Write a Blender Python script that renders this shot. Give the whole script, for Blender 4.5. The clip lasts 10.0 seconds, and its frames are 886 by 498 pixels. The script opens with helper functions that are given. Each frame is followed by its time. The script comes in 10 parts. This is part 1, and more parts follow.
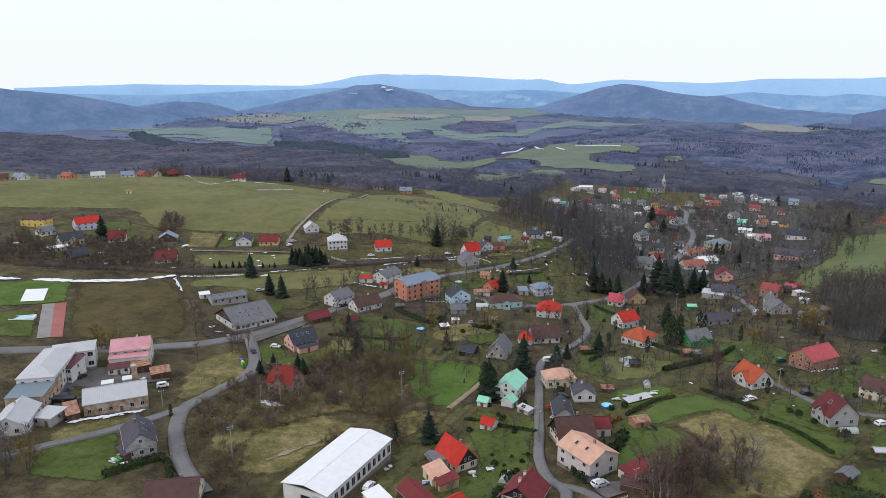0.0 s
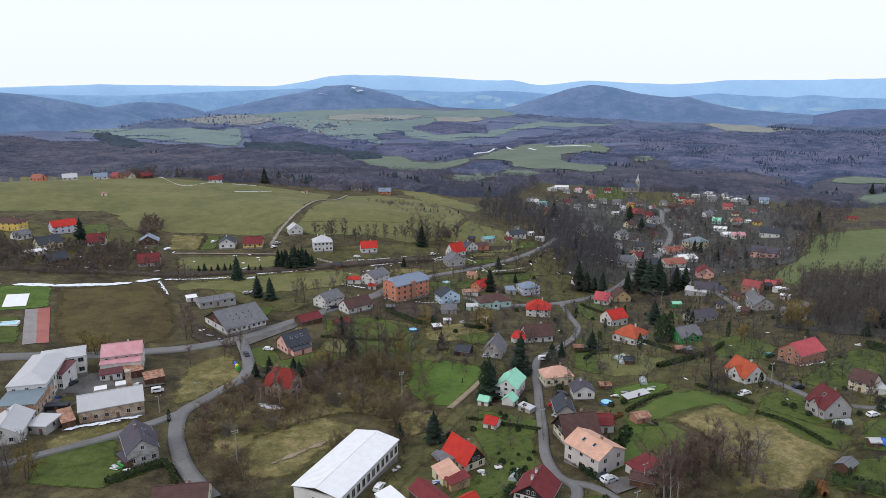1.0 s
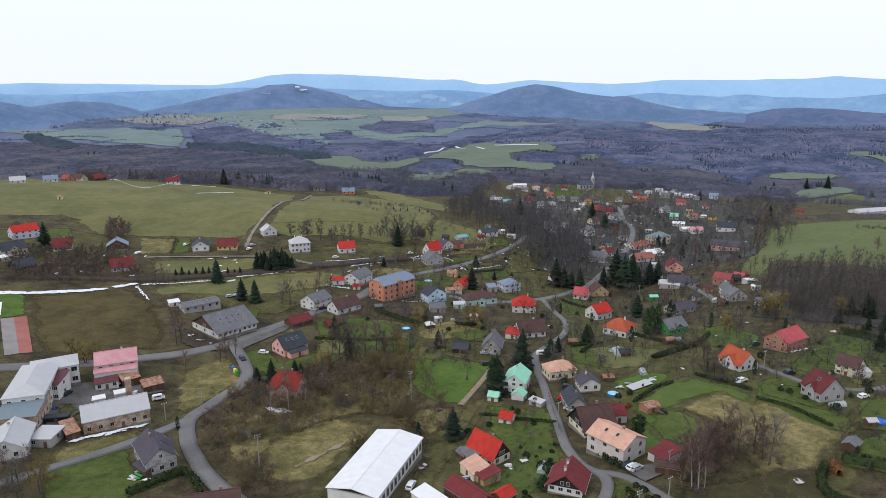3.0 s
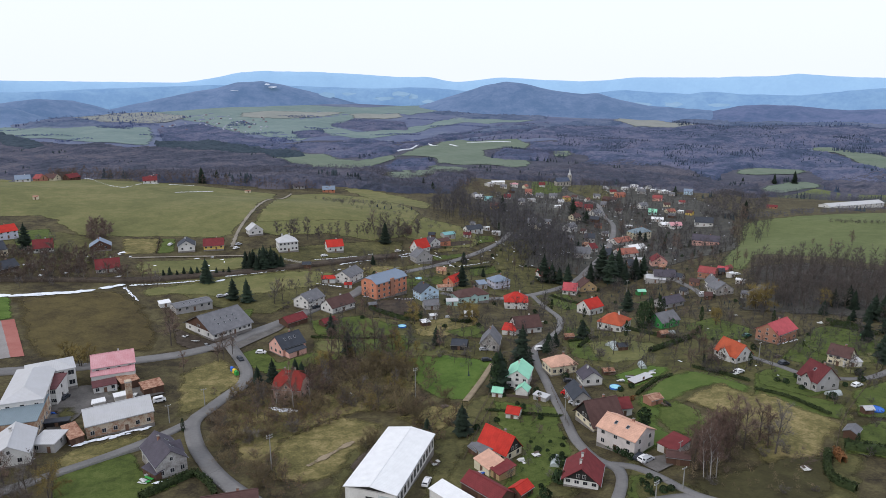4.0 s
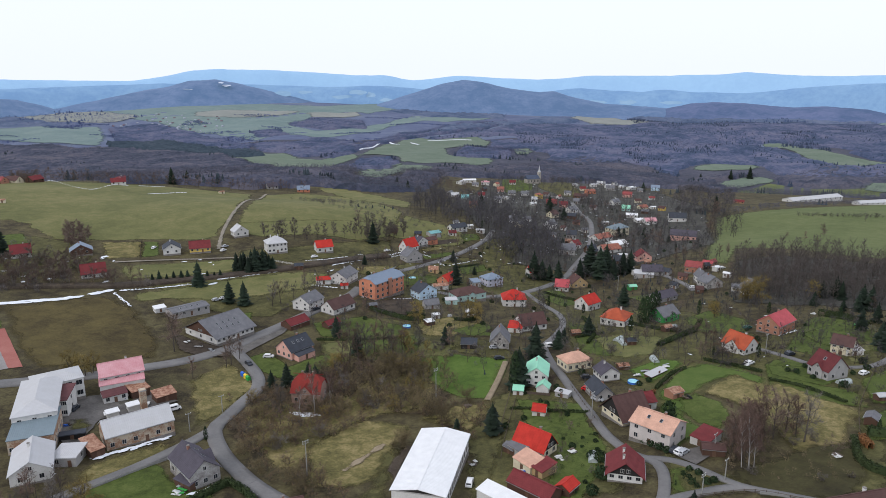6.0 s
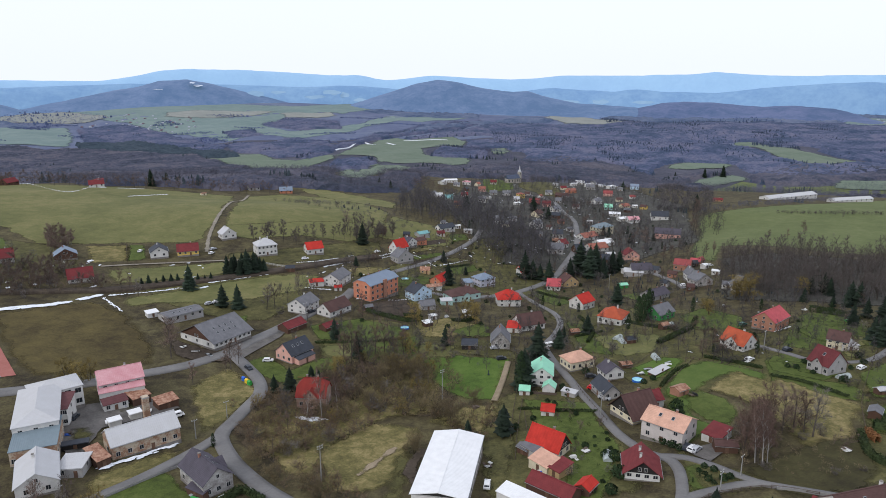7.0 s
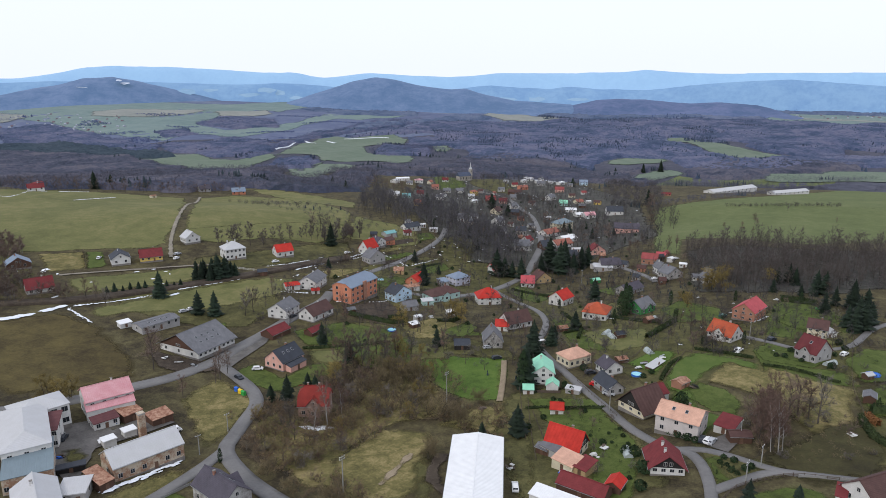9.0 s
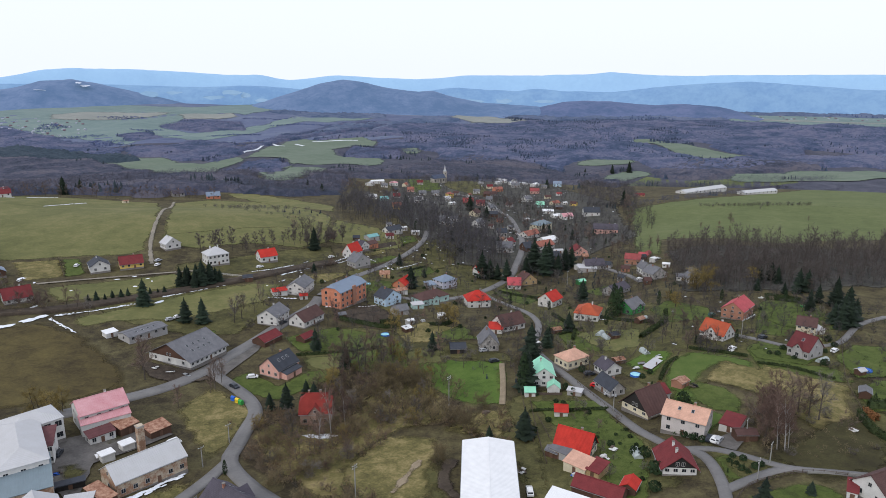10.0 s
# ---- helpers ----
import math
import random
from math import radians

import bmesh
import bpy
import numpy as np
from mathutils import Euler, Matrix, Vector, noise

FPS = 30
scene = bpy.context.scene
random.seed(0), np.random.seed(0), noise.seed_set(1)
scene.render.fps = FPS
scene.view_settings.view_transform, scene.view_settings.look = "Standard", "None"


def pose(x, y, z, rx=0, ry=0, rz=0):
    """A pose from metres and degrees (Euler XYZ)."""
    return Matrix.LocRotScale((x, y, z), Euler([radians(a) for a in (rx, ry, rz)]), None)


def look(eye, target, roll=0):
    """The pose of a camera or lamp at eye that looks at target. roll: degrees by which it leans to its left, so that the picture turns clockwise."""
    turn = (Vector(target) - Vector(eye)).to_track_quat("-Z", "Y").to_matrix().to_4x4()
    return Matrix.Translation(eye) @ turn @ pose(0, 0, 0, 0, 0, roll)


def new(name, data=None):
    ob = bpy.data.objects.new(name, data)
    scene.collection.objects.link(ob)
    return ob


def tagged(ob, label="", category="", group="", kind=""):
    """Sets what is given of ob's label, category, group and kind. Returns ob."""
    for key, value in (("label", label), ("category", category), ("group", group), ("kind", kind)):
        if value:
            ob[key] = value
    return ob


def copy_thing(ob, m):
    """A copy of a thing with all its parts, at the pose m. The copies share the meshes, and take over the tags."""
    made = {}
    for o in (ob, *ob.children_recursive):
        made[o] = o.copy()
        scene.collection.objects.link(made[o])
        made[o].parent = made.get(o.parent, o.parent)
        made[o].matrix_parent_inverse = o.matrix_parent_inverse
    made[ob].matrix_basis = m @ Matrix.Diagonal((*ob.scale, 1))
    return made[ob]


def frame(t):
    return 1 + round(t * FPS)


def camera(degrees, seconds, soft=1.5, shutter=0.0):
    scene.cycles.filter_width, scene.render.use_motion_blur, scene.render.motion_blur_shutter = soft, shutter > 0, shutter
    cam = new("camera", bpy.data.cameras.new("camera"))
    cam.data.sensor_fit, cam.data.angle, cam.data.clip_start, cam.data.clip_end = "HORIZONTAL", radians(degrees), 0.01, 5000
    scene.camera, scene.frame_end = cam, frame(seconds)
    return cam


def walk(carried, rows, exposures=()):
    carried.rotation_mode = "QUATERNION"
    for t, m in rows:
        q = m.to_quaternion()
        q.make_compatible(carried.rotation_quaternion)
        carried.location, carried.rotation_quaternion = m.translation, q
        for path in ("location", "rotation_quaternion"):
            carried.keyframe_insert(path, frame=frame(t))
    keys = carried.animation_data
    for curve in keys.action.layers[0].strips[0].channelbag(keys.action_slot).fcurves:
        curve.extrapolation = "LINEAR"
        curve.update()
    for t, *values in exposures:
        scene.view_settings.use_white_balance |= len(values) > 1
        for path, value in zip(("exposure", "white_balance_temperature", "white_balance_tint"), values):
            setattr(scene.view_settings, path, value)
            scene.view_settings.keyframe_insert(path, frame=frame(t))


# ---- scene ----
cam = camera(65.90, 10.0, soft=0.5)
PATH = [
    (0, (10.14, 0.98, 107.03), (10.002, 2.918, 106.551), -0.23),
    (0.5, (5.2, 0.49, 106.97), (5.1, 2.425, 106.496), -0.18),
    (1, (0.0, 0.0, 107.0), (-0.051, 1.942, 106.523), -0.13),
    (1.5, (-5.41, -0.41, 106.97), (-5.423, 1.528, 106.493), -0.11),
    (2, (-10.95, -0.77, 106.96), (-10.911, 1.176, 106.48), -0.07),
    (2.5, (-16.48, -1.16, 107.0), (-16.409, 0.779, 106.523), -0.03),
    (4, (-33.42, -0.89, 107.04), (-33.225, 1.04, 106.554), 0.01),
    (4.5, (-39.06, -0.2, 106.97), (-38.838, 1.731, 106.481), 0.03),
    (5, (-44.56, 0.68, 106.97), (-44.297, 2.607, 106.48), 0.03),
    (5.5, (-49.85, 1.95, 106.92), (-49.559, 3.864, 106.43), 0.02),
    (7, (-65.59, 6.5, 107.03), (-65.195, 8.399, 106.539), -0.00),
    (7.5, (-70.95, 8.43, 106.95), (-70.511, 10.314, 106.456), 0.02),
    (8, (-76.02, 10.64, 107.0), (-75.537, 12.513, 106.507), 0.06),
    (8.5, (-81.1, 13.08, 107.03), (-80.574, 14.949, 106.539), 0.05),
    (9, (-86.18, 15.59, 107.1), (-85.61, 17.44, 106.603), 0.05),
    (9.5, (-91.33, 18.18, 107.15), (-90.71, 20.019, 106.654), 0.06),
    (10, (-96.45, 20.84, 107.21), (-95.79, 22.661, 106.719), 0.04),
]
walk(cam, [(t, look(eye, target, roll)) for t, eye, target, roll in PATH])

# ---- light: a bright overcast sky and a weak, wide sun ----
world = bpy.data.worlds.new("overcast_sky")
scene.world = world
world.use_nodes = True
wn, wl = world.node_tree.nodes, world.node_tree.links
background = wn["Background"]
sky = wn.new("ShaderNodeTexSky")
sky.sky_type = "NISHITA"
sky.sun_disc = False
sky.sun_elevation, sky.sun_rotation = radians(38), radians(-120)
sky.dust_density, sky.ozone_density = 4.0, 2.0
cloud_scale = wn.new("ShaderNodeMixRGB")
cloud_scale.inputs[0].default_value = 0.88
cloud_scale.inputs[2].default_value = (8.75, 9.3, 10.7, 1)
wl.new(sky.outputs[0], cloud_scale.inputs[1])
wl.new(cloud_scale.outputs[0], background.inputs[0])
background.inputs[1].default_value = 0.118
sun_data = bpy.data.lights.new("sun", "SUN")
sun_data.energy, sun_data.angle, sun_data.color = 1.1, radians(14), (1.0, 0.965, 0.92)
sun = new("sun", sun_data)
sun.matrix_world = look((-120, -70, 110), (0, 0, 0))
scene.view_settings.exposure = 0.0

# ---- materials ----
MATS = {}


def material(name, low, high, size=3.0, fine=0.0, rough=0.85, bump=0.0, metal=0.0, stain=0.25, space="Object"):
    """A procedural surface: two tones mixed at a large and a fine scale (sizes in metres), with relief."""
    m = bpy.data.materials.new(name)
    m.use_nodes = True
    n, k = m.node_tree.nodes, m.node_tree.links
    shader = n["Principled BSDF"]
    where = n.new("ShaderNodeTexCoord")
    if space == "World":
        where = n.new("ShaderNodeNewGeometry")
    out = where.outputs["Position" if space == "World" else "Object"]
    big, small = n.new("ShaderNodeTexNoise"), n.new("ShaderNodeTexNoise")
    big.inputs["Scale"].default_value, big.inputs["Detail"].default_value = 1.0 / size, 4.0
    small.inputs["Scale"].default_value, small.inputs["Detail"].default_value = 1.0 / (fine or size / 8), 3.0
    k.new(out, big.inputs["Vector"])
    k.new(out, small.inputs["Vector"])
    both = n.new("ShaderNodeMath")
    both.operation = "MULTIPLY_ADD"
    k.new(small.outputs["Fac"], both.inputs[0])
    both.inputs[1].default_value = 0.5
    k.new(big.outputs["Fac"], both.inputs[2])
    ramp = n.new("ShaderNodeMapRange")
    ramp.inputs["From Min"].default_value, ramp.inputs["From Max"].default_value = 0.75 - stain, 0.75 + stain
    k.new(both.outputs[0], ramp.inputs["Value"])
    mix = n.new("ShaderNodeMixRGB")
    mix.inputs[1].default_value, mix.inputs[2].default_value = (*low, 1), (*high, 1)
    k.new(ramp.outputs[0], mix.inputs[0])
    k.new(mix.outputs[0], shader.inputs["Base Color"])
    shader.inputs["Roughness"].default_value, shader.inputs["Metallic"].default_value = rough, metal
    shader.inputs["Specular IOR Level"].default_value = 0.25
    if bump:
        relief = n.new("ShaderNodeBump")
        relief.inputs["Distance"].default_value, relief.inputs["Strength"].default_value = bump, 0.8
        k.new(small.outputs["Fac"], relief.inputs["Height"])
        k.new(relief.outputs[0], shader.inputs["Normal"])
    MATS[name] = m
    return m


def ground_material(name, dark, mid, light, sizes=(28.0, 5.0, 0.9), rough=0.95, bump=0.12, spread=0.16):
    """Turf and soil: three tones mixed by noise at three scales (metres)."""
    m = bpy.data.materials.new(name)
    m.use_nodes = True
    n, k = m.node_tree.nodes, m.node_tree.links
    shader, where = n["Principled BSDF"], n.new("ShaderNodeNewGeometry")
    total = None
    fine = None
    for size, weight in zip(sizes, (0.38, 0.34, 0.28)):
        tex = n.new("ShaderNodeTexNoise")
        tex.inputs["Scale"].default_value, tex.inputs["Detail"].default_value, tex.inputs["Distortion"].default_value = 1.0 / size, 5.0, 0.6
        k.new(where.outputs["Position"], tex.inputs["Vector"])
        mul = n.new("ShaderNodeMath")
        mul.operation = "MULTIPLY_ADD"
        k.new(tex.outputs["Fac"], mul.inputs[0])
        mul.inputs[1].default_value = weight
        if total:
            k.new(total, mul.inputs[2])
        else:
            mul.inputs[2].default_value = 0.0
        total, fine = mul.outputs[0], tex.outputs["Fac"]
    ramp = n.new("ShaderNodeValToRGB")
    ramp.color_ramp.elements[0].position, ramp.color_ramp.elements[0].color = 0.5 - spread, (*dark, 1)
    ramp.color_ramp.elements[1].position, ramp.color_ramp.elements[1].color = 0.5 + spread, (*light, 1)
    ramp.color_ramp.elements.new(0.5).color = (*mid, 1)
    k.new(total, ramp.inputs[0])
    k.new(ramp.outputs[0], shader.inputs["Base Color"])
    shader.inputs["Roughness"].default_value = rough
    shader.inputs["Specular IOR Level"].default_value = 0.15
    relief = n.new("ShaderNodeBump")
    relief.inputs["Distance"].default_value, relief.inputs["Strength"].default_value = bump, 1.0
    k.new(fine, relief.inputs["Height"])
    k.new(relief.outputs[0], shader.inputs["Normal"])
    MATS[name] = m
    return m


def soften(m, soft, grain):
    """Turf that thins out towards its edge: the mesh stores how far inside its border each point lies, in metres."""
    n, k = m.node_tree.nodes, m.node_tree.links
    inner, where, tex = n.new("ShaderNodeAttribute"), n.new("ShaderNodeNewGeometry"), n.new("ShaderNodeTexNoise")
    inner.attribute_name = "inner"
    tex.inputs["Scale"].default_value, tex.inputs["Detail"].default_value = 1.0 / grain, 4.0
    k.new(where.outputs["Position"], tex.inputs["Vector"])
    uneven, cover = n.new("ShaderNodeMath"), n.new("ShaderNodeMapRange")
    uneven.operation = "MULTIPLY_ADD"
    uneven.inputs[1].default_value = soft * 2.4
    k.new(tex.outputs["Fac"], uneven.inputs[0])
    k.new(inner.outputs["Fac"], uneven.inputs[2])
    cover.inputs["From Min"].default_value, cover.inputs["From Max"].default_value = soft * 1.2, soft * 2.2
    k.new(uneven.outputs[0], cover.inputs["Value"])
    k.new(cover.outputs[0], n["Principled BSDF"].inputs["Alpha"])
    return m


def border_distance(x, y, loop):
    """How far each point lies from a closed line."""
    a = np.array(loop, float)
    b = np.roll(a, -1, 0)
    best = np.full(len(x), 1e9)
    for (x0, y0), (x1, y1) in zip(a, b):
        dx, dy = x1 - x0, y1 - y0
        f = np.clip(((x - x0) * dx + (y - y0) * dy) / max(dx * dx + dy * dy, 1e-9), 0, 1)
        best = np.minimum(best, np.hypot(x - x0 - f * dx, y - y0 - f * dy))
    return best


def store_inner(me, values):
    me.attributes.new("inner", "FLOAT", "POINT").data.foreach_set("value", np.asarray(values, np.float32))


def tones(rgb, spread=0.2):
    return tuple(c * (1 - spread) for c in rgb), tuple(min(0.9, c * (1 + spread)) for c in rgb)


def variegate(m, amount=0.25):
    """Each copy of a thing comes out a little lighter or darker."""
    n, k = m.node_tree.nodes, m.node_tree.links
    shader = n["Principled BSDF"]
    src = shader.inputs["Base Color"].links[0].from_socket
    info, span, mul = n.new("ShaderNodeObjectInfo"), n.new("ShaderNodeMapRange"), n.new("ShaderNodeMixRGB")
    span.inputs["To Min"].default_value, span.inputs["To Max"].default_value = 1 - amount, 1 + amount
    k.new(info.outputs["Random"], span.inputs["Value"])
    mul.blend_type = "MULTIPLY"
    mul.inputs[0].default_value = 1.0
    k.new(src, mul.inputs[1])
    k.new(span.outputs[0], mul.inputs[2])
    k.new(mul.outputs[0], shader.inputs["Base Color"])
    return m


def island(m, amount=0.3):
    """Each separate clump of one mesh comes out a little lighter or darker."""
    n, k = m.node_tree.nodes, m.node_tree.links
    shader = n["Principled BSDF"]
    src = shader.inputs["Base Color"].links[0].from_socket
    info, span, mul = n.new("ShaderNodeNewGeometry"), n.new("ShaderNodeMapRange"), n.new("ShaderNodeMixRGB")
    span.inputs["To Min"].default_value, span.inputs["To Max"].default_value = 1 - amount, 1 + amount
    k.new(info.outputs["Random Per Island"], span.inputs["Value"])
    mul.blend_type = "MULTIPLY"
    mul.inputs[0].default_value = 1.0
    k.new(src, mul.inputs[1])
    k.new(span.outputs[0], mul.inputs[2])
    k.new(mul.outputs[0], shader.inputs["Base Color"])
    return m


WALLS = {"white": (0.56, 0.55, 0.525), "cream": (0.58, 0.52, 0.38), "yellow": (0.6, 0.43, 0.12), "grey": (0.33, 0.32, 0.31), "stone": (0.36, 0.35, 0.33),
         "orange": (0.5, 0.2, 0.12), "pink": (0.62, 0.36, 0.3), "teal": (0.38, 0.53, 0.5), "lilac": (0.5, 0.5, 0.58), "blue": (0.48, 0.62, 0.74),
         "brick": (0.34, 0.17, 0.115), "green": (0.05, 0.24, 0.07), "brown": (0.09, 0.05, 0.035), "black": (0.025, 0.023, 0.022), "ochre": (0.42, 0.3, 0.16), "patched": (0.4, 0.3, 0.2), "tan": (0.3, 0.2, 0.16), "church": (0.36, 0.33, 0.29), "rosy": (0.5, 0.455, 0.43)}
# a red and an orange for distant roofs are desaturated to imitate haze
ROOFS = {"burgundy": (0.115, 0.026, 0.028), "red": (0.42, 0.03, 0.02), "deep_red": (0.2, 0.026, 0.02), "dark_red": (0.15, 0.026, 0.028), "orange": (0.36, 0.075, 0.034), "peach": (0.53, 0.31, 0.225), "grey": (0.14, 0.14, 0.15),
         "slate": (0.045, 0.05, 0.062), "brown": (0.085, 0.045, 0.04), "white": (0.704, 0.704, 0.704), "light_grey": (0.36, 0.36, 0.365), "mint": (0.27, 0.6, 0.42),
         "blue_grey": (0.18, 0.225, 0.29), "pink_red": (0.4, 0.075, 0.085), "faded_pink": (0.56, 0.27, 0.29), "rusty": (0.2, 0.088, 0.058), "old_red": (0.26, 0.06, 0.058), "old_orange": (0.28, 0.105, 0.075), "maroon": (0.105, 0.04, 0.042), "purple": (0.072, 0.064, 0.08),
         "teal": (0.16, 0.33, 0.33), "church": (0.065, 0.08, 0.12), "pale_blue": (0.16, 0.205, 0.23)}
for key, rgb in WALLS.items():
    material("wall_" + key, *tones(rgb, 0.16), size=2.4, fine=0.35, rough=0.9, bump=0.01, stain=0.3)

material("wall_patched", (0.29, 0.17, 0.11), (0.46, 0.39, 0.3), size=2.6, fine=0.5, rough=0.92, bump=0.02, stain=0.1)
material("wall_stone", (0.2, 0.18, 0.17), (0.44, 0.43, 0.41), size=2.0, fine=0.4, rough=0.92, bump=0.02, stain=0.2)


def roof_material(key, rgb):
    """Rows of tiles or sheet seams as relief, weathered at two scales."""
    sheet = key in ("white", "light_grey", "mint", "pale_blue", "faded_pink", "blue_grey")
    m = material("roof_" + key, *tones(rgb, 0.09 if sheet else 0.26), size=2.0, fine=0.3, rough=0.55 if sheet else 0.8, stain=0.35)
    worn = {"rusty": ((0.17, 0.06, 0.032), (0.42, 0.25, 0.17), 1.5, 0.2), "light_grey": ((0.42, 0.415, 0.415), (0.475, 0.475, 0.485), 3.2, 0.3), "faded_pink": ((0.46, 0.19, 0.21), (0.58, 0.33, 0.345), 3.2, 0.3)}
    if key in worn:
        low, high, size, stain = worn[key]
        m = material("roof_" + key, low, high, size=size, fine=0.5, rough=0.6, stain=stain)
    n, k = m.node_tree.nodes, m.node_tree.links
    where, rows, relief = n.new("ShaderNodeTexCoord"), n.new("ShaderNodeTexWave"), n.new("ShaderNodeBump")
    rows.bands_direction = "X" if sheet else "Z"
    rows.inputs["Scale"].default_value, rows.inputs["Distortion"].default_value = 0.55 if sheet else 1.3, 0.4
    k.new(where.outputs["Object"], rows.inputs["Vector"])
    relief.inputs["Distance"].default_value, relief.inputs["Strength"].default_value = 0.05, 0.7
    k.new(rows.outputs["Fac"], relief.inputs["Height"])
    k.new(relief.outputs[0], n["Principled BSDF"].inputs["Normal"])


for key, rgb in ROOFS.items():
    roof_material(key, rgb)
material("plinth", (0.14, 0.13, 0.12), (0.24, 0.22, 0.2), 1.5, 0.2)
material("window_frame", (0.42, 0.41, 0.39), (0.56, 0.55, 0.53), 1.0, 0.1, 0.5)
material("door_wood", (0.1, 0.06, 0.04), (0.16, 0.09, 0.06), 1.0, 0.1, 0.6)
material("chimney_brick", (0.22, 0.1, 0.07), (0.36, 0.2, 0.15), 0.8, 0.12, 0.9, 0.01)
material("zinc", (0.3, 0.31, 0.32), (0.42, 0.43, 0.44), 1.0, 0.1, 0.45, 0, 0.6)
material("dark_opening", (0.012, 0.012, 0.013), (0.022, 0.022, 0.024), 1.0, 0.2, 0.7)
glass = material("pane_glass", (0.012, 0.014, 0.017), (0.028, 0.032, 0.038), 0.8, 0.2, 0.15)
glass.node_tree.nodes["Principled BSDF"].inputs["Specular IOR Level"].default_value = 0.3

# ---- terrain ----
MOUNDS = []


def mound(x, y, radius, height):
    MOUNDS.append((x, y, radius, height))


mound(-396, 612, 170, 15.2)
mound(216, 714, 170, -17.1)
mound(72, 378, 70, -15.4)
mound(-96, 546, 70, 10.4)
mound(192, 66, 110, 2.1)
mound(-132, 1092, 260, 5.9)
mound(-264, 294, 70, 5.3)
mound(-96, 294, 70, -7.6)
mound(390, 396, 110, -6.5)
mound(-96, 672, 70, -8.5)
mound(522, 726, 110, -2.6)
mound(156, 504, 70, -9.0)
mound(600, 1200, 400, -34.5)
mound(240, 1260, 700, 20.5)
mound(-12, 210, 70, -6.6)
mound(-180, 420, 70, -4.7)
mound(198, 294, 70, -3.6)
mound(-12, 462, 70, -5.2)
mound(-534, 594, 110, 11.1)
mound(30, 84, 70, 5.4)
mound(240, 588, 70, -13.2)
mound(198, 840, 70, -9.7)
mound(-498, 408, 170, 10.6)
mound(-348, 756, 70, 4.3)
mound(114, 420, 70, -5.9)
mound(-138, 126, 70, -1.1)
mound(-500, 4350, 750, 68)


def ground_z(x, y):
    """The height of the land; takes numbers or arrays."""
    x, y = np.asarray(x, float), np.asarray(y, float)
    z = np.interp(np.hypot(x, y), (0, 400, 700, 1000, 1350, 1800, 2500, 3300, 4100, 4800), (2, -4, -14, -40, -90, -130, -135, -130, -118, -100))
    for mx, my, r, h in MOUNDS:
        z = z + h * np.exp(-((x - mx) ** 2 + (y - my) ** 2) / (2 * r * r))
    far = np.clip((np.hypot(x, y) - 950) / 600, 0, 1) * np.clip((4300 - np.hypot(x, y)) / 600, 0, 1)
    rolling = np.clip((x - 350) / 500, 0, 1) * np.clip((np.hypot(x, y) - 1750) / 450, 0, 1) * np.clip((4000 - np.hypot(x, y)) / 600, 0, 1)
    z = z + rolling * 13.0 * np.sin((0.5 * x + y) / 105 + 1.4 * np.sin((x - 0.4 * y) / 260)) * (0.7 + 0.3 * np.sin((x - y) / 190))
    return z + far * (5.5 * np.sin(x / 61 + 1.7 * np.sin(y / 130)) * np.sin(y / 74 + 1.3 * np.sin(x / 97)) + 5.0 * np.sin(x / 143 + y / 310 + 0.6))

# ---- helpers for building ----
def part(name, bm, mat, parent=None, label=""):
    """Links a bmesh as one mesh object, under a thing or a part if given."""
    me = bpy.data.meshes.new(name)
    bm.to_mesh(me)
    bm.free()
    me.materials.append(MATS[mat] if isinstance(mat, str) else mat)
    ob = new(name, me)
    ob.parent = parent
    return tagged(ob, label)


def shared(name, me, parent, m):
    ob = new(name, me)
    ob.parent = parent
    ob.matrix_basis = m
    return ob


def box(bm, x0, x1, y0, y1, z0, z1, m=None):
    pts = [(x, y, z) for z in (z0, z1) for x, y in ((x0, y0), (x1, y0), (x1, y1), (x0, y1))]
    v = [bm.verts.new(m @ Vector(p) if m else p) for p in pts]
    for f in ((3, 2, 1, 0), (4, 5, 6, 7), (0, 1, 5, 4), (1, 2, 6, 5), (2, 3, 7, 6), (3, 0, 4, 7)):
        bm.faces.new([v[i] for i in f])


def boxes(*many):
    bm = bmesh.new()
    for one in many:
        box(bm, *one)
    return bm


def slab(bm, pts, thick):
    """A plate under the given loop of points."""
    top = [bm.verts.new(p) for p in pts]
    low = [bm.verts.new((p[0], p[1], p[2] - thick)) for p in pts]
    bm.faces.new(top)
    bm.faces.new(low[::-1])
    for i in range(len(pts)):
        j = (i + 1) % len(pts)
        bm.faces.new((top[j], top[i], low[i], low[j]))


def sheet_mesh(name, xs, ys, zs, mat, flip=False):
    """A grid of points as a mesh; xs, ys, zs are 2D arrays."""
    r, c = xs.shape
    co = np.stack([xs, ys, zs], -1).reshape(-1, 3)
    i = np.arange(r * c).reshape(r, c)
    q = np.stack([i[:-1, :-1], i[:-1, 1:], i[1:, 1:], i[1:, :-1]], -1).reshape(-1, 4)
    me = bpy.data.meshes.new(name)
    me.from_pydata(co.tolist(), [], (q[:, ::-1] if flip else q).tolist())
    me.materials.append(MATS[mat])
    me.polygons.foreach_set("use_smooth", [True] * len(me.polygons))
    me.update()
    return me

